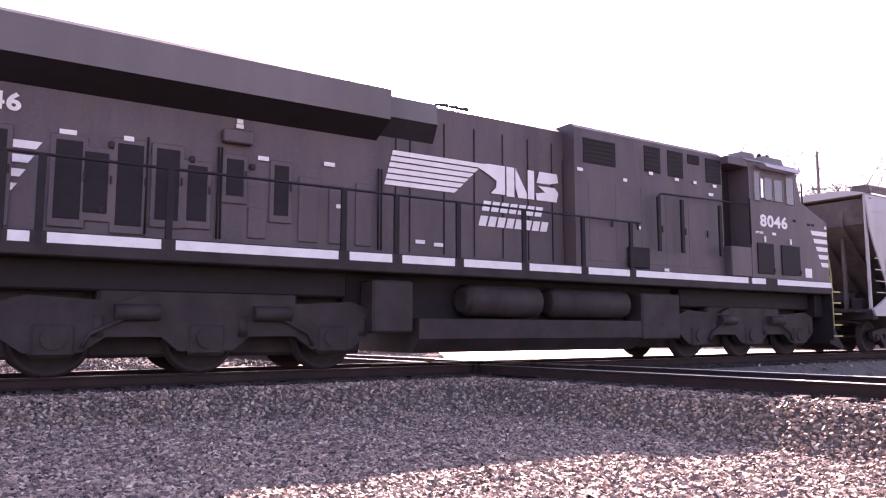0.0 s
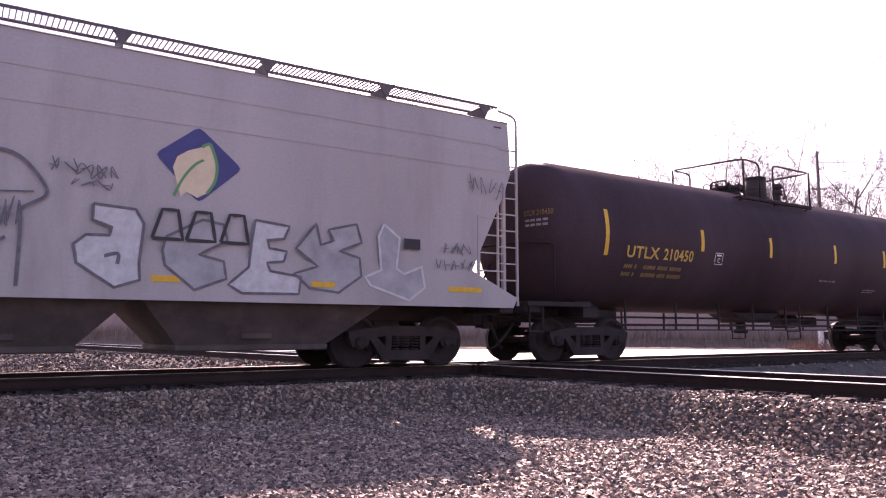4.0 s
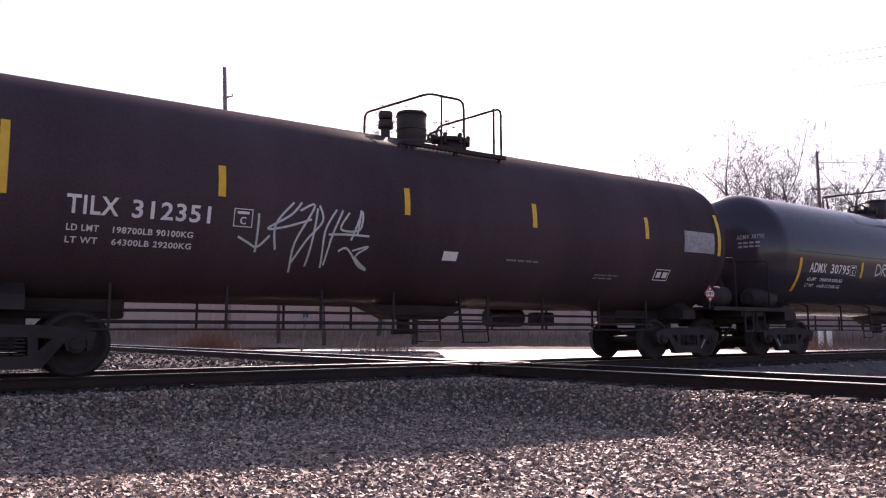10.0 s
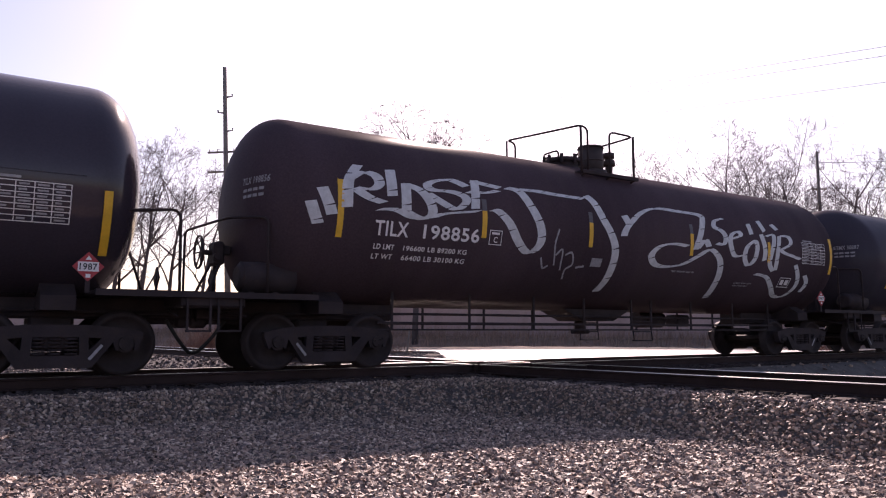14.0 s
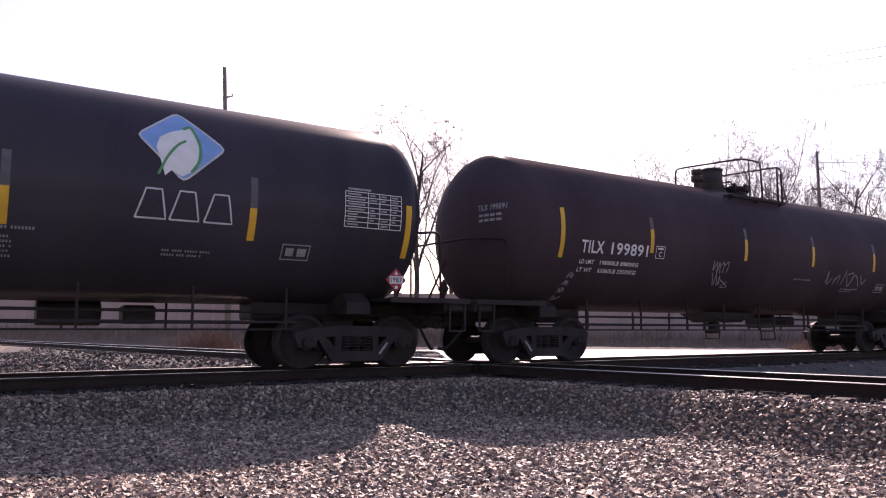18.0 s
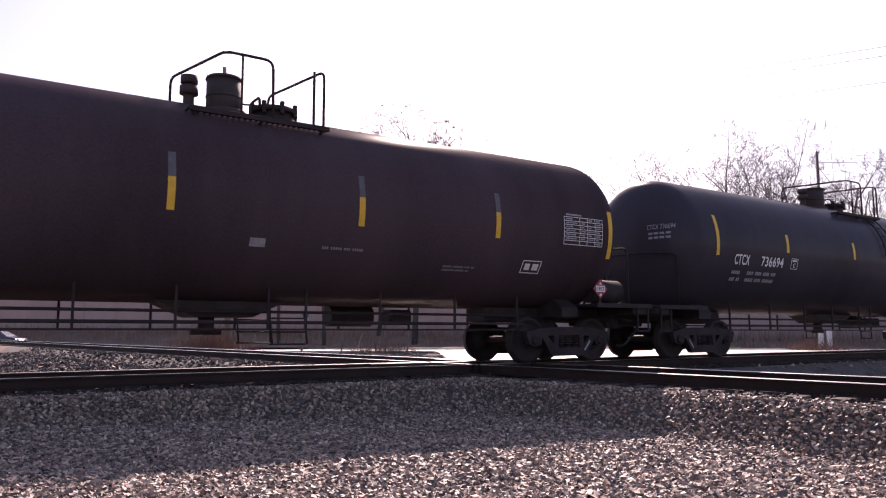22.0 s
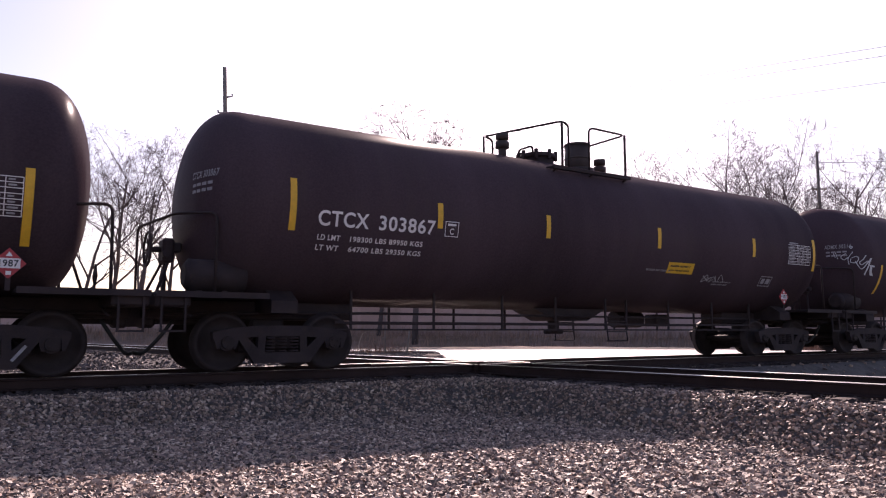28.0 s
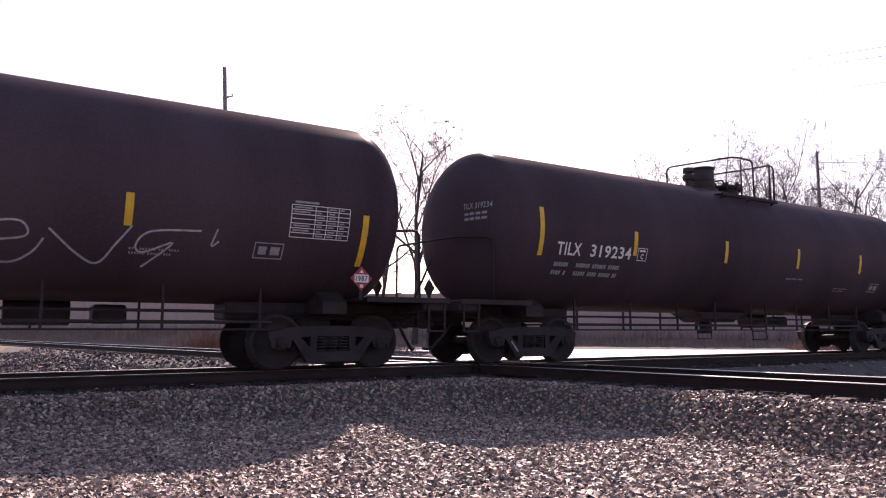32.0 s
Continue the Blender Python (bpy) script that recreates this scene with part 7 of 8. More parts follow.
for row, (x0, n, z) in enumerate(((-1.34, 7, 2.96), (-1.42, 8, 2.66))):
    for i in range(n):
        x = x0 + 0.222 * i
        strp.append(([(x, z), (x + 0.18, z), (x + 0.24, z + 0.2), (x + 0.06, z + 0.2)], [(0, 1, 2, 3)]))
for shape in strp:
    marks("name_bar", [shape], lambda u, w: (u, -1.006, w), M_WHITE, hood, "white slanted bar")
strp = [([(-10.0, 3.12 - 0.2 * i), (-8.95 - 0.09 * i, 3.12 - 0.2 * i), (-8.88 - 0.09 * i, 3.23 - 0.2 * i), (-10.0, 3.23 - 0.2 * i)], [(0, 1, 2, 3)]) for i in range(5)]
marks("end_stripes", strp, lambda u, w: (u, -1.006, w), M_WHITE, hood, "white stripes at the hood end")
marks("hood_number", [lettering("8046", -9.95, -9.16, 3.62, 3.88, 0.0, 0.035)], lambda u, w: (u, -1.006, w), M_WHITE, hood)
POSTS = (-9.35, -8.9, -7.26, -4.5, -3.5, -2.21, -0.67, 0.89, 2.3)
edges = [-10.15] + [x for p in POSTS for x in (p - 0.1, p + 0.1)] + [6.35, 6.5, 7.06, 7.56, 10.05]
marks("sill_stripe", [rect(a, b, 1.79, 1.93) for a, b in zip(edges[::2], edges[1::2])], lambda u, w: (u, -1.506, w), M_WHITE, loco, "white stripe along the walkway edge")
for x in POSTS:
    Geo().box((x - 0.05, -1.5, 1.75), (x + 0.05, -1.44, 2.97), 0.01).put("handrail_post", M_LOCODARK, loco)
for x in (3.22, 4.01, 5.39):
    Geo().box((x - 0.05, -1.5, 2.4), (x + 0.05, -1.44, 3.62), 0.01).put("handrail_post", M_LOCODARK, loco)
Geo().tube(bend([(-9.9, -1.47, 1.9), (-9.9, -1.47, 2.97), (2.6, -1.47, 2.97)]), 0.022, 8).put("handrail", M_LOCODARK, loco)
Geo().tube(bend([(3.22, -1.47, 2.4), (3.22, -1.47, 3.7), (6.5, -1.47, 3.76)]), 0.022, 8).put("handrail", M_LOCODARK, loco)
g = Geo()
g.prism([(-1.42, 0.85), (-1.42, 0.5), (-1.15, 0.25), (1.15, 0.25), (1.42, 0.5), (1.42, 0.85)], "x", -3.0, 2.6)
g.put("fuel_tank", M_GEAR, loco)
Geo().box((-4.2, -0.85, 0.8), (4.3, 0.85, 1.66), 0.03).put("tank_saddle", M_LOCODARK, loco)
for x0, x1 in ((-1.85, -0.15), (0.25, 2.3)):
    g = Geo().cyl((x0, -1.12, 1.2), (x1, -1.12, 1.2), 0.3, n=24).cyl((x0 - 0.08, -1.12, 1.2), (x0, -1.12, 1.2), 0.2, 0.3, n=24).cyl((x1, -1.12, 1.2), (x1 + 0.08, -1.12, 1.2), 0.3, 0.2, n=24)
    g.put("air_reservoir", M_GEAR, loco)
Geo().box((2.35, -1.36, 2.0), (3.03, -1.3, 2.46), 0.02).put("dark_locker", M_LOCODARK, loco)
Geo().box((2.65, -1.42, 0.45), (3.9, -0.9, 1.45), 0.04).put("equipment_box", M_GEAR, loco)
Geo().box((-3.9, -1.4, 0.6), (-3.1, -0.9, 1.5), 0.04).put("equipment_box", M_GEAR, loco)
for x in (-6.58, 6.88):
    g = Geo()
    g.box((-2.85, -0.62, 0.24), (2.85, 0.62, 1.3), 0.05).box((-1.5, -1.0, 0.95), (1.5, 1.0, 1.25), 0.05)
    t = g.put("truck", M_GEAR, loco, at=(x, 0, 0))
    for s in (-1, 1):
        g = Geo()
        g.prism([(-2.75, 0.6), (-2.75, 1.0), (-2.4, 1.12), (-1.2, 1.05), (-0.8, 1.2), (0.8, 1.2), (1.2, 1.05), (2.4, 1.12), (2.75, 1.0), (2.75, 0.6), (2.4, 0.34), (1.7, 0.34), (1.4, 0.55), (0.65, 0.55), (0.4, 0.34), (-0.4, 0.34), (-0.65, 0.55), (-1.4, 0.55), (-1.7, 0.34), (-2.4, 0.34)], "y", s * 0.98, s * 1.16)
        for k in (-2.05, 0.0, 2.05):
            g.cyl((k, s * 1.0, 0.53), (k, s * 1.24, 0.53), 0.17, 0.15, n=18).box((k - 0.28, s * 0.98, 0.27), (k + 0.28, s * 1.2, 0.74), 0.05)
            g.cyl((k + 0.55, s * 1.1, 0.55), (k + 0.55, s * 1.1, 0.85), 0.1, n=10)
        for k in (-1.0, 1.0):
            g.cyl((k - 0.3, s * 1.2, 0.9), (k + 0.3, s * 1.2, 0.9), 0.12, n=12)
            g.tube([(k * 1.1, s * 1.22, 0.85), (k * 1.6, s * 1.22, 0.6), (k * 1.7, s * 1.2, 0.4)], 0.03)
        g.put("side_frame", M_GEAR, t)
    for a in (-2.05, 0.0, 2.05):
        wheelset(t, a, 0.533)
for e in (-1, 1):
    coupler(loco, e * 11.12, e)
    for s in (-1, 1):
        g = Geo()
        for i in range(5):
            z = 0.48 + 0.3 * i
            g.box((e * 10.3, s * 0.85, z), (e * 10.75, s * 1.45, z + 0.03))
        g.box((e * 10.28, s * 0.82, 0.4), (e * 10.78, s * 0.86, 1.9)).box((e * 10.26, s * 0.84, 0.4), (e * 10.3, s * 1.48, 1.9))
        st = g.put("step_well", M_LOCODARK, loco)
        for i in range(5):
            z = 0.48 + 0.3 * i
            Geo().box((e * 10.3, s * 1.44, z), (e * 10.76, s * 1.46, z + 0.035)).put("step_edge", M_STEP, st, "yellow step edge")
        Geo().tube(bend([(e * 10.32, s * 1.47, 0.7), (e * 10.32, s * 1.47, 2.1), (e * 10.2, s * 1.45, 2.95)]), 0.02, 7).put("grab_rail", M_STEP, st, "dull yellow grab rail")
        Geo().tube(bend([(e * 10.78, s * 1.2, 0.7), (e * 10.78, s * 1.2, 2.0), (e * 10.5, s * 1.1, 2.9), (e * 10.25, s * 1.1, 2.95)]), 0.02, 7).put("grab_rail", M_STEP, st, "dull yellow grab rail")
    g = Geo()
    g.prism([(e * 10.3, 0.3), (e * 10.95, 0.12), (e * 10.95, 0.2), (e * 10.35, 1.0), (e * 10.3, 1.0)], "y", -1.35, 1.35)
    g.put("snow_plough", M_LOCODARK, loco)
    for y in (-0.6, 0.6):
        Geo().tube(bend([(e * 10.3, y, 1.0), (e * 10.6, y, 0.75), (e * 10.9, y * 0.9, 0.45), (e * 11.1, y * 0.8, 0.42)], 5), 0.03, 7).put("air_hose", M_HOSE, loco)
    Geo().box((e * 10.25, -1.3, 1.95), (e * 10.32, -0.85, 2.95), 0.01).box((e * 10.25, 0.85, 1.95), (e * 10.32, 1.3, 2.95), 0.01).put("end_rail", M_LOCODARK, loco)

# the front end sits a little shorter than the rear
for o in loco.children:
    if o.name.split(".")[0] in ("step_well", "snow_plough", "coupler", "air_hose", "end_rail") and sum(v.co.x for v in o.data.vertices) > 0:
        o.location.x -= 0.2

# ---------------------------------------------------------------- beyond the tracks


def bearing(px_right, dist):
    """A place at a distance along the view, right_slope = sideways per metre ahead."""
    a = radians(90 - 33.4)
    return EYE[0] + dist * math.cos(a) + dist * px_right * math.sin(a), EYE[1] + dist * math.sin(a) - dist * px_right * math.cos(a)


def strip(name, near, far, s0, s1, z, material, label, cat):
    """A flat strip across the view between two distances."""
    g = Geo()
    n = 24
    for i in range(n + 1):
        s = s0 + (s1 - s0) * i / n
        for d in (near, far):
            x, y = bearing(s, d)
            g.v.append((x, y, z))
    g.f = [(2 * i, 2 * i + 2, 2 * i + 3, 2 * i + 1) for i in range(n)]
    g.s = [False] * n
    return tagged(g.put(name, material), label, cat, kind="structure")


road = Geo()
road.prism([bearing(0.015, 25.0), bearing(1.5, 25.0), bearing(0.98, 40.5), bearing(-0.3, 40.5), bearing(-0.3, 38.6), bearing(-0.01, 37.5)], "z", -0.8, -0.37)
tagged(road.put("road", M_ROAD), "pale sunlit concrete road beyond the tracks", "road", kind="structure")

# brush bank
rngb = np.random.default_rng(3)


WALL_A, WALL_B = Vector((*bearing(-0.85, 84), 0)), Vector((*bearing(1.0, 44), 0))
WALL_N = Vector((WALL_B.y - WALL_A.y, WALL_A.x - WALL_B.x, 0)).normalized()      # towards the tracks


def bank_z(off, t):
    """Height of the bank off metres in front of the wall, t from its far end to its near one."""
    top = 0.9 * (1 - t) - 0.1 * t
    return -0.5 + (top + 0.5) * smooth01(1 - off / 5.0)


def base_z(x, y):
    """The foot of a plant: on the bank where there is one, else on the ground."""
    d = Vector((x, y, 0)) - WALL_A
    t = d.dot(WALL_B - WALL_A) / (WALL_B - WALL_A).length_squared
    return max(bank_z(max(d.dot(WALL_N), 0.0), min(max(t, 0), 1)), -0.5) - 0.05


def brush(name, count, place, h, spread, material, label, cat="brush", w=0.02, mid=None):
    g = Geo()
    for i in range(count):
        x, y = place()
        z = base_z(x, y)
        hh = h * (0.25 + 1.0 * rngb.random() ** 1.5)
        if mid:
            hh *= max(0.15, 1 - ((x - mid[0]) ** 2 + (y - mid[1]) ** 2) / mid[2] ** 2)
        dx, dy = (rngb.random(2) - 0.5) * spread
        q = rngb.random() * 6.28
        ux, uy = w * math.cos(q), w * math.sin(q)
        g.add([(x - ux, y - uy, z), (x + ux, y + uy, z), (x + dx * 0.4 + ux * 0.7, y + dy * 0.4 + uy * 0.7, z + hh * 0.6), (x + dx * 0.4 - ux * 0.7, y + dy * 0.4 - uy * 0.7, z + hh * 0.6), (x + dx, y + dy, z + hh)],
              [(0, 1, 2, 3), (3, 2, 4)])
    me = bpy.data.meshes.new(name)
    me.from_pydata(g.v, [], g.f)
    me.materials.append(material)
    return tagged(new(name, me), label, cat, kind="stuff")


def bank_place():
    t, off = rngb.random(), 0.2 + 4.5 * rngb.random() ** 1.5
    q = WALL_A.lerp(WALL_B, t) + WALL_N * off
    return q.x, q.y


bank = Geo()
n = 60
for i in range(n + 1):
    for k, off in enumerate((5.2, 4.0, 2.8, 1.6, 0.0, -1.5)):
        q = WALL_A.lerp(WALL_B, i / n) + WALL_N * off
        bank.v.append((q.x, q.y, bank_z(max(off, 0), i / n) - (0.15 if k == 0 else 0) + (0.12 * noise.noise((q.x * 0.3, q.y * 0.3, 5)) if k else 0)))
bank.f = [(6 * i + k, 6 * i + 6 + k, 6 * i + 7 + k, 6 * i + 1 + k) for i in range(n) for k in range(5)]
bank.s = [True] * len(bank.f)
tagged(bank.put("bank", M_DRY), "low bank of dry winter grass", "bank", kind="structure")
wall = tagged(empty("wall_far"), "long stained concrete panel wall in shade", "wall", kind="structure")
n, run = 34, WALL_B - WALL_A
ang = math.degrees(math.atan2(run.y, run.x))
for i in range(n):
    q, top = WALL_A.lerp(WALL_B, (i + 0.5) / n), 4.7 - 1.8 * i / n
    half = run.length / n / 2
    o = Geo().box((-half + 0.01, -0.14, -1.0), (half - 0.01, 0.14, top), 0.02).put("wall_panel", M_WALL, wall)
    o.matrix_local = pose(q.x, q.y, 0, 0, 0, ang)
    o = Geo().box((-0.14, -0.16, -1.0), (0.14, 0.16, top + 0.05), 0.02).put("wall_post", M_WALL, wall)
    o.matrix_local = pose(*(q + run.normalized() * half)[:2], 0, 0, 0, ang)
brush("dry_brush", 13000, bank_place, 0.95, 0.7, M_BRUSH, "tangled dry brown weeds along the bank", w=0.02)


def clump(cx, cy, r):
    def place():
        a, q = rngb.random() * 6.28, r * rngb.random() ** 0.5
        return cx + q * math.cos(a), cy + q * math.sin(a)
    return place


for s, d, r, h, k in ((-0.315, 30, 1.5, 1.5, 3200), (-0.27, 31, 1.2, 0.9, 1400), (-0.36, 33, 2.2, 0.8, 1800), (-0.08, 36, 2.4, 0.7, 1500), (0.5, 40, 2.0, 1.0, 1400)):
    x, y = bearing(s, d)
    brush("weed_clump", k, clump(x, y, r), h, 1.2, M_WEED, "dry reddish-brown weed clump", "weeds", 0.012, (x, y, r))
for s, d, r, h, k in ((-0.272, 29.5, 0.45, 0.75, 220), (-0.25, 29.5, 0.5, 0.4, 160), (-0.13, 33, 1.6, 0.25, 260)):
    x, y = bearing(s, d)
    brush("straw_tuft", k, clump(x, y, r), h, 0.6, M_STRAW, "bleached straw tuft catching the sun", "grass", 0.008, (x, y, r))


def tree_mesh(seed, height, lean=0.0):
    """A bare tree: stems and limbs in one mesh, twigs in another; limbs bow outwards and then climb."""
    r = random.Random(seed)
    wood, twig = Geo(), Geo()
    KIDS = (7, 5, 5, 3, 3)

    def grow(p, d, length, rad, depth):
        steps = (6, 5, 4, 3, 2, 2)[depth]
        pts, ways = [p], [d]
        for i in range(steps):
            d = (d + Vector((r.uniform(-1, 1), r.uniform(-1, 1), r.uniform(-0.5, 0.75))) * (0.1, 0.2, 0.27, 0.32, 0.34, 0.3)[depth]).normalized()
            p = p + d * length / steps
            pts.append(p)
            ways.append(d)
        end = max(rad * 0.3, 0.006)
        if depth <= 2:
            wood.tube(pts, rad, (7, 6, 4)[depth], end)
        else:
            twig.tube(pts if depth < 5 else [pts[0], pts[-1]], rad, 3, end)
        if depth >= 5:
            return
        turn = r.uniform(0, 6.28)
        n = KIDS[depth] + r.randint(-1, 1)
        for i in range(n):
            f = (0.28 if depth == 0 else 0.22) + 0.74 * (i + r.uniform(0.1, 0.9)) / n
            k = min(int(f * steps), steps - 1)
            at = pts[k].lerp(pts[k + 1], f * steps - k)
            way = ways[k + 1]
            turn += 2.4 + r.uniform(-0.5, 0.5)
            ax = way.orthogonal().normalized()
            ax.rotate(Matrix.Rotation(turn, 3, way))
            nd = way.copy()
            nd.rotate(Matrix.Rotation(r.uniform(0.5, 1.05), 3, ax))
            nd = (nd + Vector((0, 0, 0.12))).normalized()
            grow(at, nd, length * (0.72 - 0.38 * f) * r.uniform(0.75, 1.2), max(rad * (1 - 0.7 * f) * r.uniform(0.5, 0.72), 0.0085), depth + 1)

    for stem in range(r.randint(1, 2)):
        way = Vector((lean + r.uniform(-0.16, 0.16) * (stem > 0), r.uniform(-0.12, 0.12), 1)).normalized()
        grow(Vector((0.5 * stem, 0, -0.5)), way, height * 0.8, height * 0.0135 * (1.0 - 0.3 * stem), 0)
    return wood, twig


PROTO = []
for seed, lean in ((1, 0.05), (2, -0.08), (3, 0.1), (4, 0.0), (5, -0.04)):
    w, t = tree_mesh(seed, 14.0, lean)
    top = max(p[2] for p in t.v)
    k = 14.0 / top
    for gg in (w, t):
        gg.v = [(x * k, y * k, z * k) for x, y, z in gg.v]
    ob = tagged(empty("tree"), "bare winter tree with fine twigs", "tree", "bare trees beyond the tracks")
    w.put("trunk", M_BARK, ob)
    t.put("crown", M_TWIG, ob)
    PROTO.append(ob)
rt = random.Random(17)
# sideways slope, distance, height
TREES = [(-0.60, 46, 13), (-0.55, 50, 12.5), (-0.50, 44, 12), (-0.45, 48, 13.2), (-0.42, 43, 12.6), (-0.37, 49, 12.8), (-0.33, 52, 12.0),
         (-0.09, 60, 12.6), (-0.038, 56, 15.9), (0.012, 60, 15.4), (-0.16, 58, 10.5),
         (0.272, 62, 13.6), (0.335, 60, 13.3), (0.385, 60, 15.0), (0.43, 57, 14.6), (0.49, 60, 15.4), (0.53, 60, 14.4), (0.575, 58, 12.9), (0.62, 56, 12.6), (0.67, 58, 13.0),
         (0.2, 62, 9.0), (0.1, 60, 9.5), (-0.22, 60, 10.5)]
for i, (s, d, h) in enumerate(TREES):
    if s < -0.3:                      # behind the far end of the wall
        d, h = d * 1.75, h * (1.85 if s > -0.48 else 1.5)
    else:
        h *= 1.2
    x, y = bearing(s, d)
    m = pose(x, y, -0.4, 0, 0, rt.uniform(0, 360))
    ob = PROTO[i] if i < len(PROTO) else copy_thing(PROTO[i % len(PROTO)], m)
    ob.matrix_basis = m
    ob.scale = (h / 14, h / 14, h / 14)


def utility_pole(s, d, h, arms, lean, label):
    x, y = bearing(s, d)
    ob = tagged(empty("utility_pole", (x, y, -0.5)), label, "utility pole")
    ob.rotation_euler = (0, radians(lean), radians(-33.4))
    Geo().cyl((0, 0, 0), (0, 0, h), 0.17, 0.1, n=12).put("pole", M_POLE, ob)
    for z, w, side in arms:
        a = Geo()
        if side == 0:
            a.box((-w, -0.05, z - 0.05), (w, 0.05, z + 0.05), 0.01)
        else:
            a.prism([(0, z - 0.03), (side * w, z + 0.03), (side * w, z + 0.06), (0, z + 0.05)], "y", -0.05, 0.05)
        arm = a.put("crossarm" if side == 0 else "insulator_bracket", M_POLE, ob)
        for k in ((-0.9, -0.45, 0.45, 0.9) if side == 0 else (side * 0.95,)):
            Geo().cyl((k * w, 0, z + 0.05), (k * w, 0, z + 0.17), 0.03, 0.045, n=8).put("insulator", M_SIGN if side == 0 else M_WIRE, arm)
    return ob


utility_pole(-0.288, 38, 15.1, ((10.5, 0.95, 0), (9.45, 0.95, 0), (13.45, 0.4, 1), (12.6, 0.4, -1), (11.6, 0.4, 1)), -2.6, "tall weathered utility pole with two crossarms and side brackets")
utility_pole(0.517, 55, 14.7, ((13.3, 0.5, 1), (11.8, 0.6, 0)), 0.0, "weathered utility pole in front of bare trees")


def cable(a, b, sag, r, label):
    pts = []
    for i in range(17):
        t = i / 16
        p = Vector(a).lerp(Vector(b), t)
        pts.append(p - Vector((0, 0, sag * 4 * t * (1 - t))))
    return tagged(Geo().tube(pts, r, 5).put("overhead_cable", M_WIRE), label, "cable", "overhead cables")


ax, ay = bearing(0.517, 55)
for dz in (13.35, 11.4):
    bx, by = bearing(0.85, 50)
    cable((ax, ay, dz), (bx, by, dz + 0.3), 0.4, 0.018, "thin dark overhead cable")
# from the crossarms of the tall pole to the right, overhead
for s0, z0, s1, z1 in ((-0.322, 10.05, 0.92, 10.9), (-0.276, 10.05, 0.92, 10.55), (-0.32, 9.0, 0.92, 9.55)):
    cx, cy = bearing(s0, 38)
    ex, ey = bearing(s1, 23)
    cable((cx, cy, z0), (ex, ey, z1), 0.05, 0.008, "thin pale overhead cable")

# whistle post
x, y = bearing((534 - 784) / 1306, 27.0)
post = tagged(empty("whistle_post", (x, y, -0.45)), "short leaning post with a white letter sign", "sign")
post.rotation_euler = (0, radians(6), radians(-33.4))
Geo().box((-0.035, -0.035, 0), (0.035, 0.035, 1.6), 0.006).put("post", M_POLE, post)
# white plate, faded, with its shade put into the grey colour
Geo().box((-0.19, -0.05, 1.48), (0.19, -0.035, 1.86), 0.01).put("sign_plate", M_FADED, post, "faded white sign plate, greyed for its shade")
marks("sign_letter", [lettering("W", -0.13, 0.13, 1.55, 1.79)], lambda u, w: (u, -0.054, w), M_BLACKINK, post)
# pale cabinets by the road
for s, w in (((1448 - 784) / 1306, 0.2), ((1463 - 784) / 1306, 0.2)):
    x, y = bearing(s, 42)
    o = tagged(Geo().box((-w / 2, -0.15, 0), (w / 2, 0.15, 1.15), 0.03).put("marker_post", M_SIGN, at=(x, y, -0.45)), "pale square marker post by the road", "post", "marker posts")
    o.rotation_euler = (0, 0, radians(-33.4))

# dark stems and a bent stalk by the road
for px, d, h, lean in ((605, 33, 1.5, 3), (683, 34, 2.3, -2), (720, 34, 1.2, 5)):
    x, y = bearing((px - 784) / 1306, d)
    o = tagged(Geo().tube([(0, 0, 0), (0.02, 0, h * 0.5), (0.05, 0, h)], 0.045, 7, 0.03).put("stump_post", M_POLE, at=(x, y, -0.55)), "thin dark weathered post by the road", "post", "weathered posts")
    o.rotation_euler = (0, radians(lean), 0)
x, y = bearing((640 - 784) / 1306, 33)
o = tagged(Geo().tube([(0.35 * math.cos(a), 0, 0.75 * math.sin(a) * 1.5) for a in [math.pi * (0.95 - 0.05 * i) for i in range(10)]], 0.009, 6).put("bent_stalk", M_STRAW, at=(x + 0.2, y, -0.55)), "pale bent stalk arching over the weeds", "stalk")
x, y = bearing((768 - 784) / 1306, 30.5)
mound = Geo()
n = 20
mound.v = [(0.95 * rr * math.cos(2 * math.pi * i / n), 0.95 * rr * math.sin(2 * math.pi * i / n), z + 0.05 * noise.noise((i * 0.9, z * 4, 2))) for rr, z in ((1.3, -0.1), (0.85, 0.03), (0.5, 0.12), (0.25, 0.19), (0.05, 0.21)) for i in range(n)]
mound.f = [(k * n + i, k * n + (i + 1) % n, (k + 1) * n + (i + 1) % n, (k + 1) * n + i) for k in range(4) for i in range(n)]
mound.s = [True] * len(mound.f)
# the heap's shaded side is given by the dark stone colour
tagged(mound.put("gravel_mound", M_BEDSTONE, at=(x, y, -0.5)), "small heap of gravel by the road, coloured dark for its shaded side", "mound")


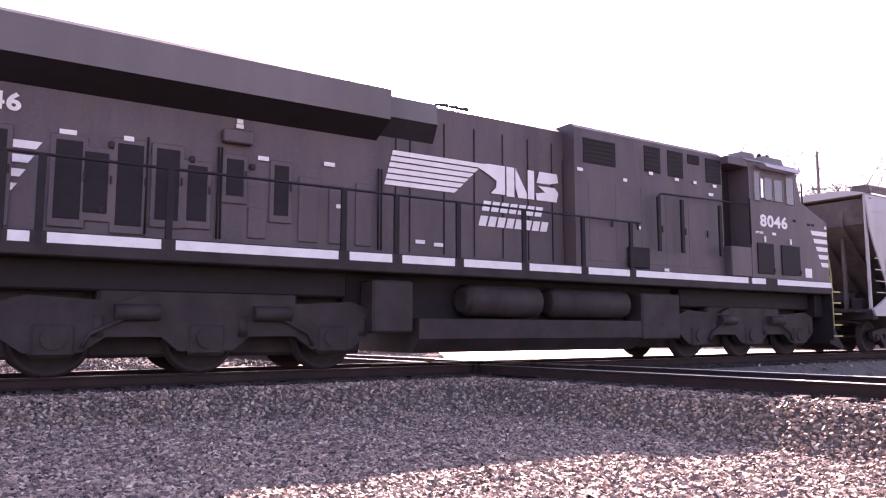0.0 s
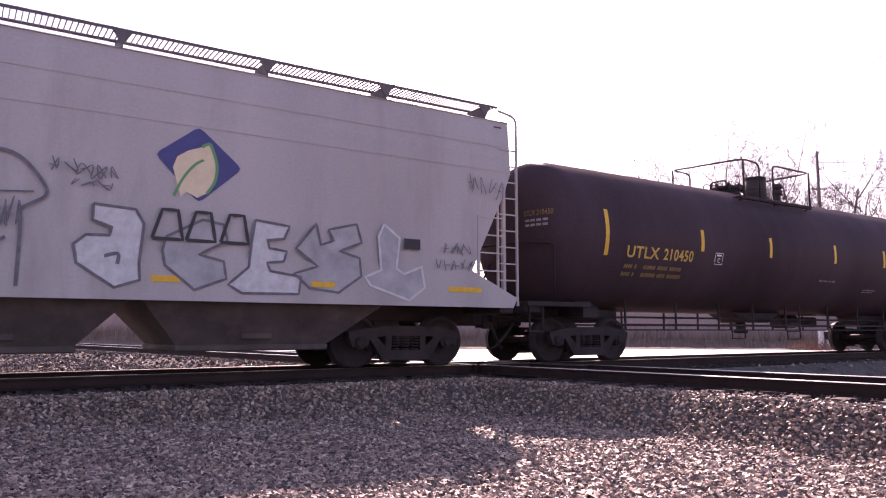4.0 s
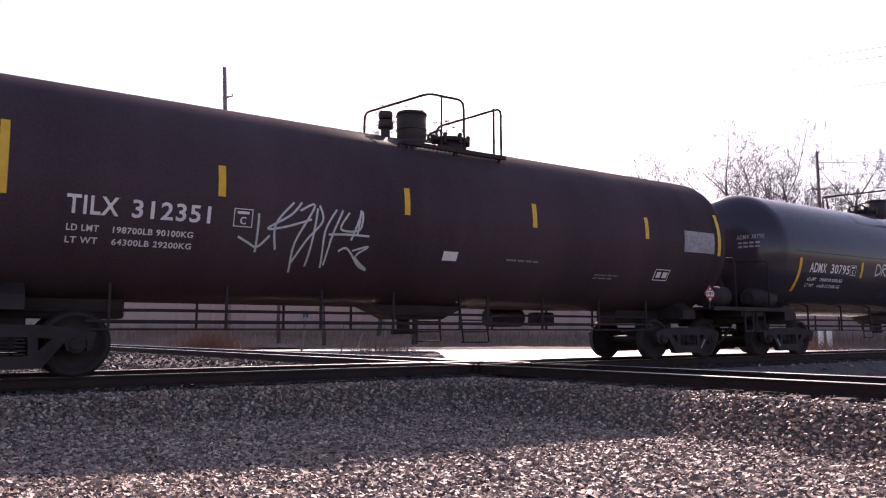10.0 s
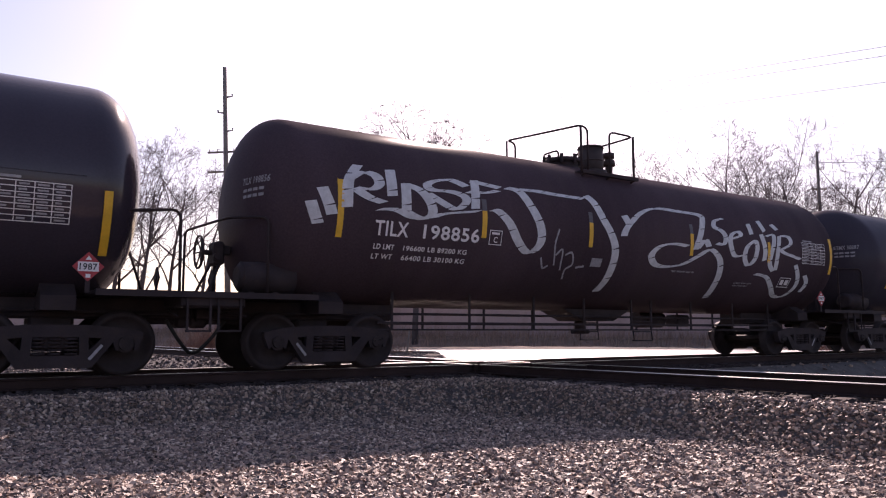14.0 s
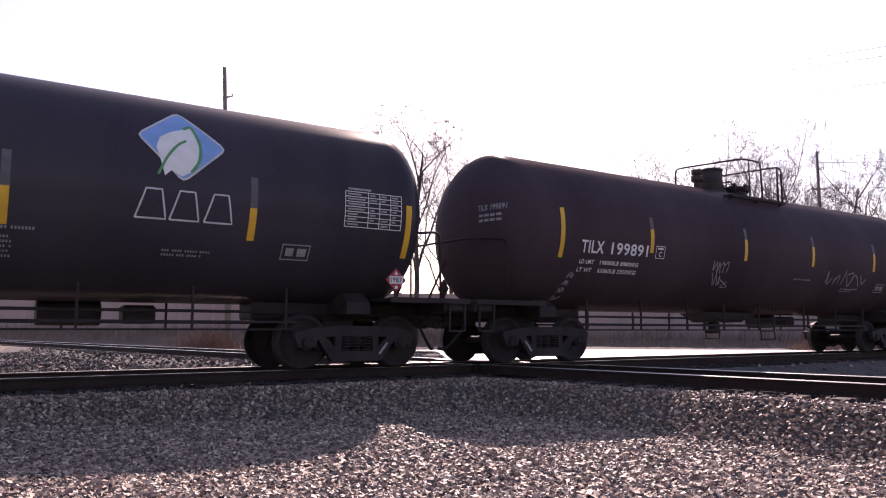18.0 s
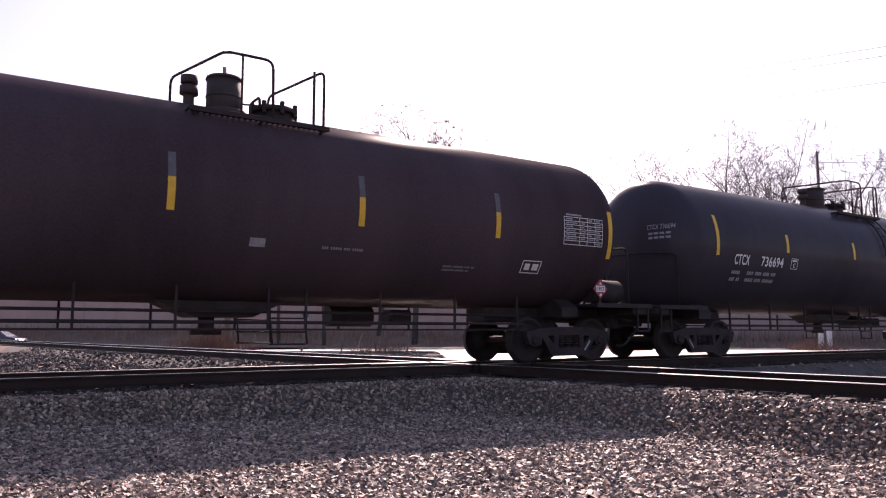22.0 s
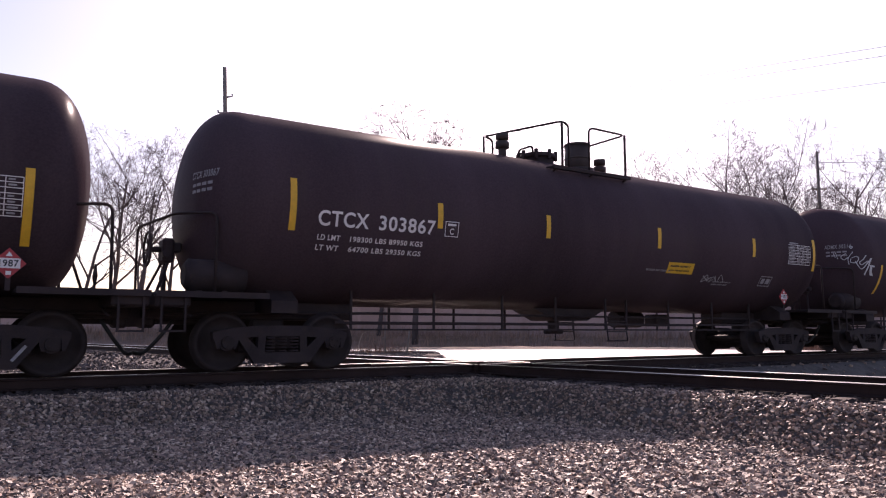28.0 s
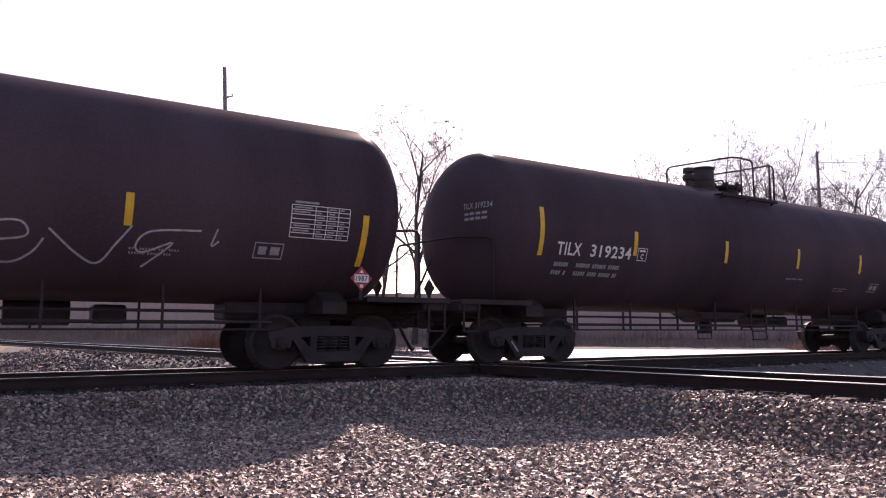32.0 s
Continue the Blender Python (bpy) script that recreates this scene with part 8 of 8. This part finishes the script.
def road_car():
    """A small hatchback; x is its way ahead."""
    car = tagged(empty("car"), "small blue-grey hatchback on the far road", "car")
    g = Geo()
    half = [(-2.05, 0.28), (-2.1, 0.75), (-1.95, 0.95), (-1.75, 1.02), (1.0, 0.98), (1.85, 0.8), (2.1, 0.62), (2.12, 0.3)]
    g.prism(half, "y", -0.85, 0.85)
    body = g.put("body", M_CARBODY, car)
    g = Geo()
    roof = [(-1.75, 1.0), (-1.45, 1.36), (-0.9, 1.46), (0.1, 1.44), (1.05, 0.98)]
    lo, hi = [(x, -0.8, z) for x, z in roof], [(x, -0.62 if z > 1.1 else -0.8, z) for x, z in roof]
    m = len(roof)
    g.add(hi + [(x, -y, z) for x, y, z in hi], [tuple(range(m)), tuple(range(m, 2 * m))] + [(i, i + 1, m + i + 1, m + i) for i in range(m - 1)])
    g.put("cabin", M_CARBODY, car)
    for s in (-1, 1):
        g = Geo().add([(-1.4, s * 0.8, 1.06), (0.75, s * 0.8, 1.06), (0.08, s * 0.675, 1.36), (-1.15, s * 0.675, 1.36)], [(0, 1, 2, 3)])
        g.put("side_window", M_GLASS, body)
        Geo().box((2.0, s * 0.5, 0.62), (2.13, s * 0.8, 0.78), 0.03).put("headlight", M_SIGN, body, "bright headlight")
        for wx in (-1.3, 1.3):
            w = Geo().cyl((wx, s * 0.68, 0.31), (wx, s * 0.88, 0.31), 0.31, n=20).put("wheel", M_TYRE, car)
            Geo().cyl((wx, s * 0.86, 0.31), (wx, s * 0.89, 0.31), 0.19, n=14).put("rim", M_RAILTOP, w)
    Geo().add([(0.95, -0.72, 1.03), (0.95, 0.72, 1.03), (0.16, 0.6, 1.43), (0.16, -0.6, 1.43)], [(0, 1, 2, 3)]).put("windscreen", M_GLASS, body)
    return car


hatchback = road_car()
hatchback.scale = (0.84, 0.9, 0.95)

# ---------------------------------------------------------------- movement


def spin(car, x0, rad_default=0.457):
    """Keys a rolling car and its wheels; the wheels turn while the car is near."""
    walk(car, [(t, pose(x0 - SPEED * t, 0, 0)) for t in (0.0, 8.0, 16.0, 24.0, 32.0)])
    t0, t1 = max(0.0, (x0 - 38) / SPEED), min(32.0, (x0 + 16) / SPEED)
    if t1 <= t0:
        return
    steps = max(2, int((t1 - t0) * 15))
    times = sorted({round((t0 + (t1 - t0) * i / steps) * 30) / 30 for i in range(steps + 1)} | {0.0, 32.0})
    for o in gear_of(car):
        at = o.location.copy()
        r = at.z
        rows = []
        for t in times:
            q = min(max(t, t0), t1)
            rows.append((t, pose(at.x, 0, r, 0, math.degrees((x0 - SPEED * q) / r), 0)))
        walk(o, rows)


def motions():
    spin(loco, LOCO_X)
    spin(hopper, HOP_X)
    for n, row in CARS.items():
        spin(TRAIN[n], row[0])
    # the hatchback comes along the far road and slows down
    rows = []
    for t, s in ((0.0, -1.95), (20.0, -0.724), (22.0, -0.594), (24.0, -0.466), (25.0, -0.402), (27.0, -0.275), (28.8, -0.168), (29.3, -0.152), (30.8, -0.126), (32.0, -0.105)):
        x, y = bearing(s, 62.0)
        rows.append((t, pose(x, y, -0.75, 0, 0, -33.4)))
    walk(hatchback, rows)


motions()
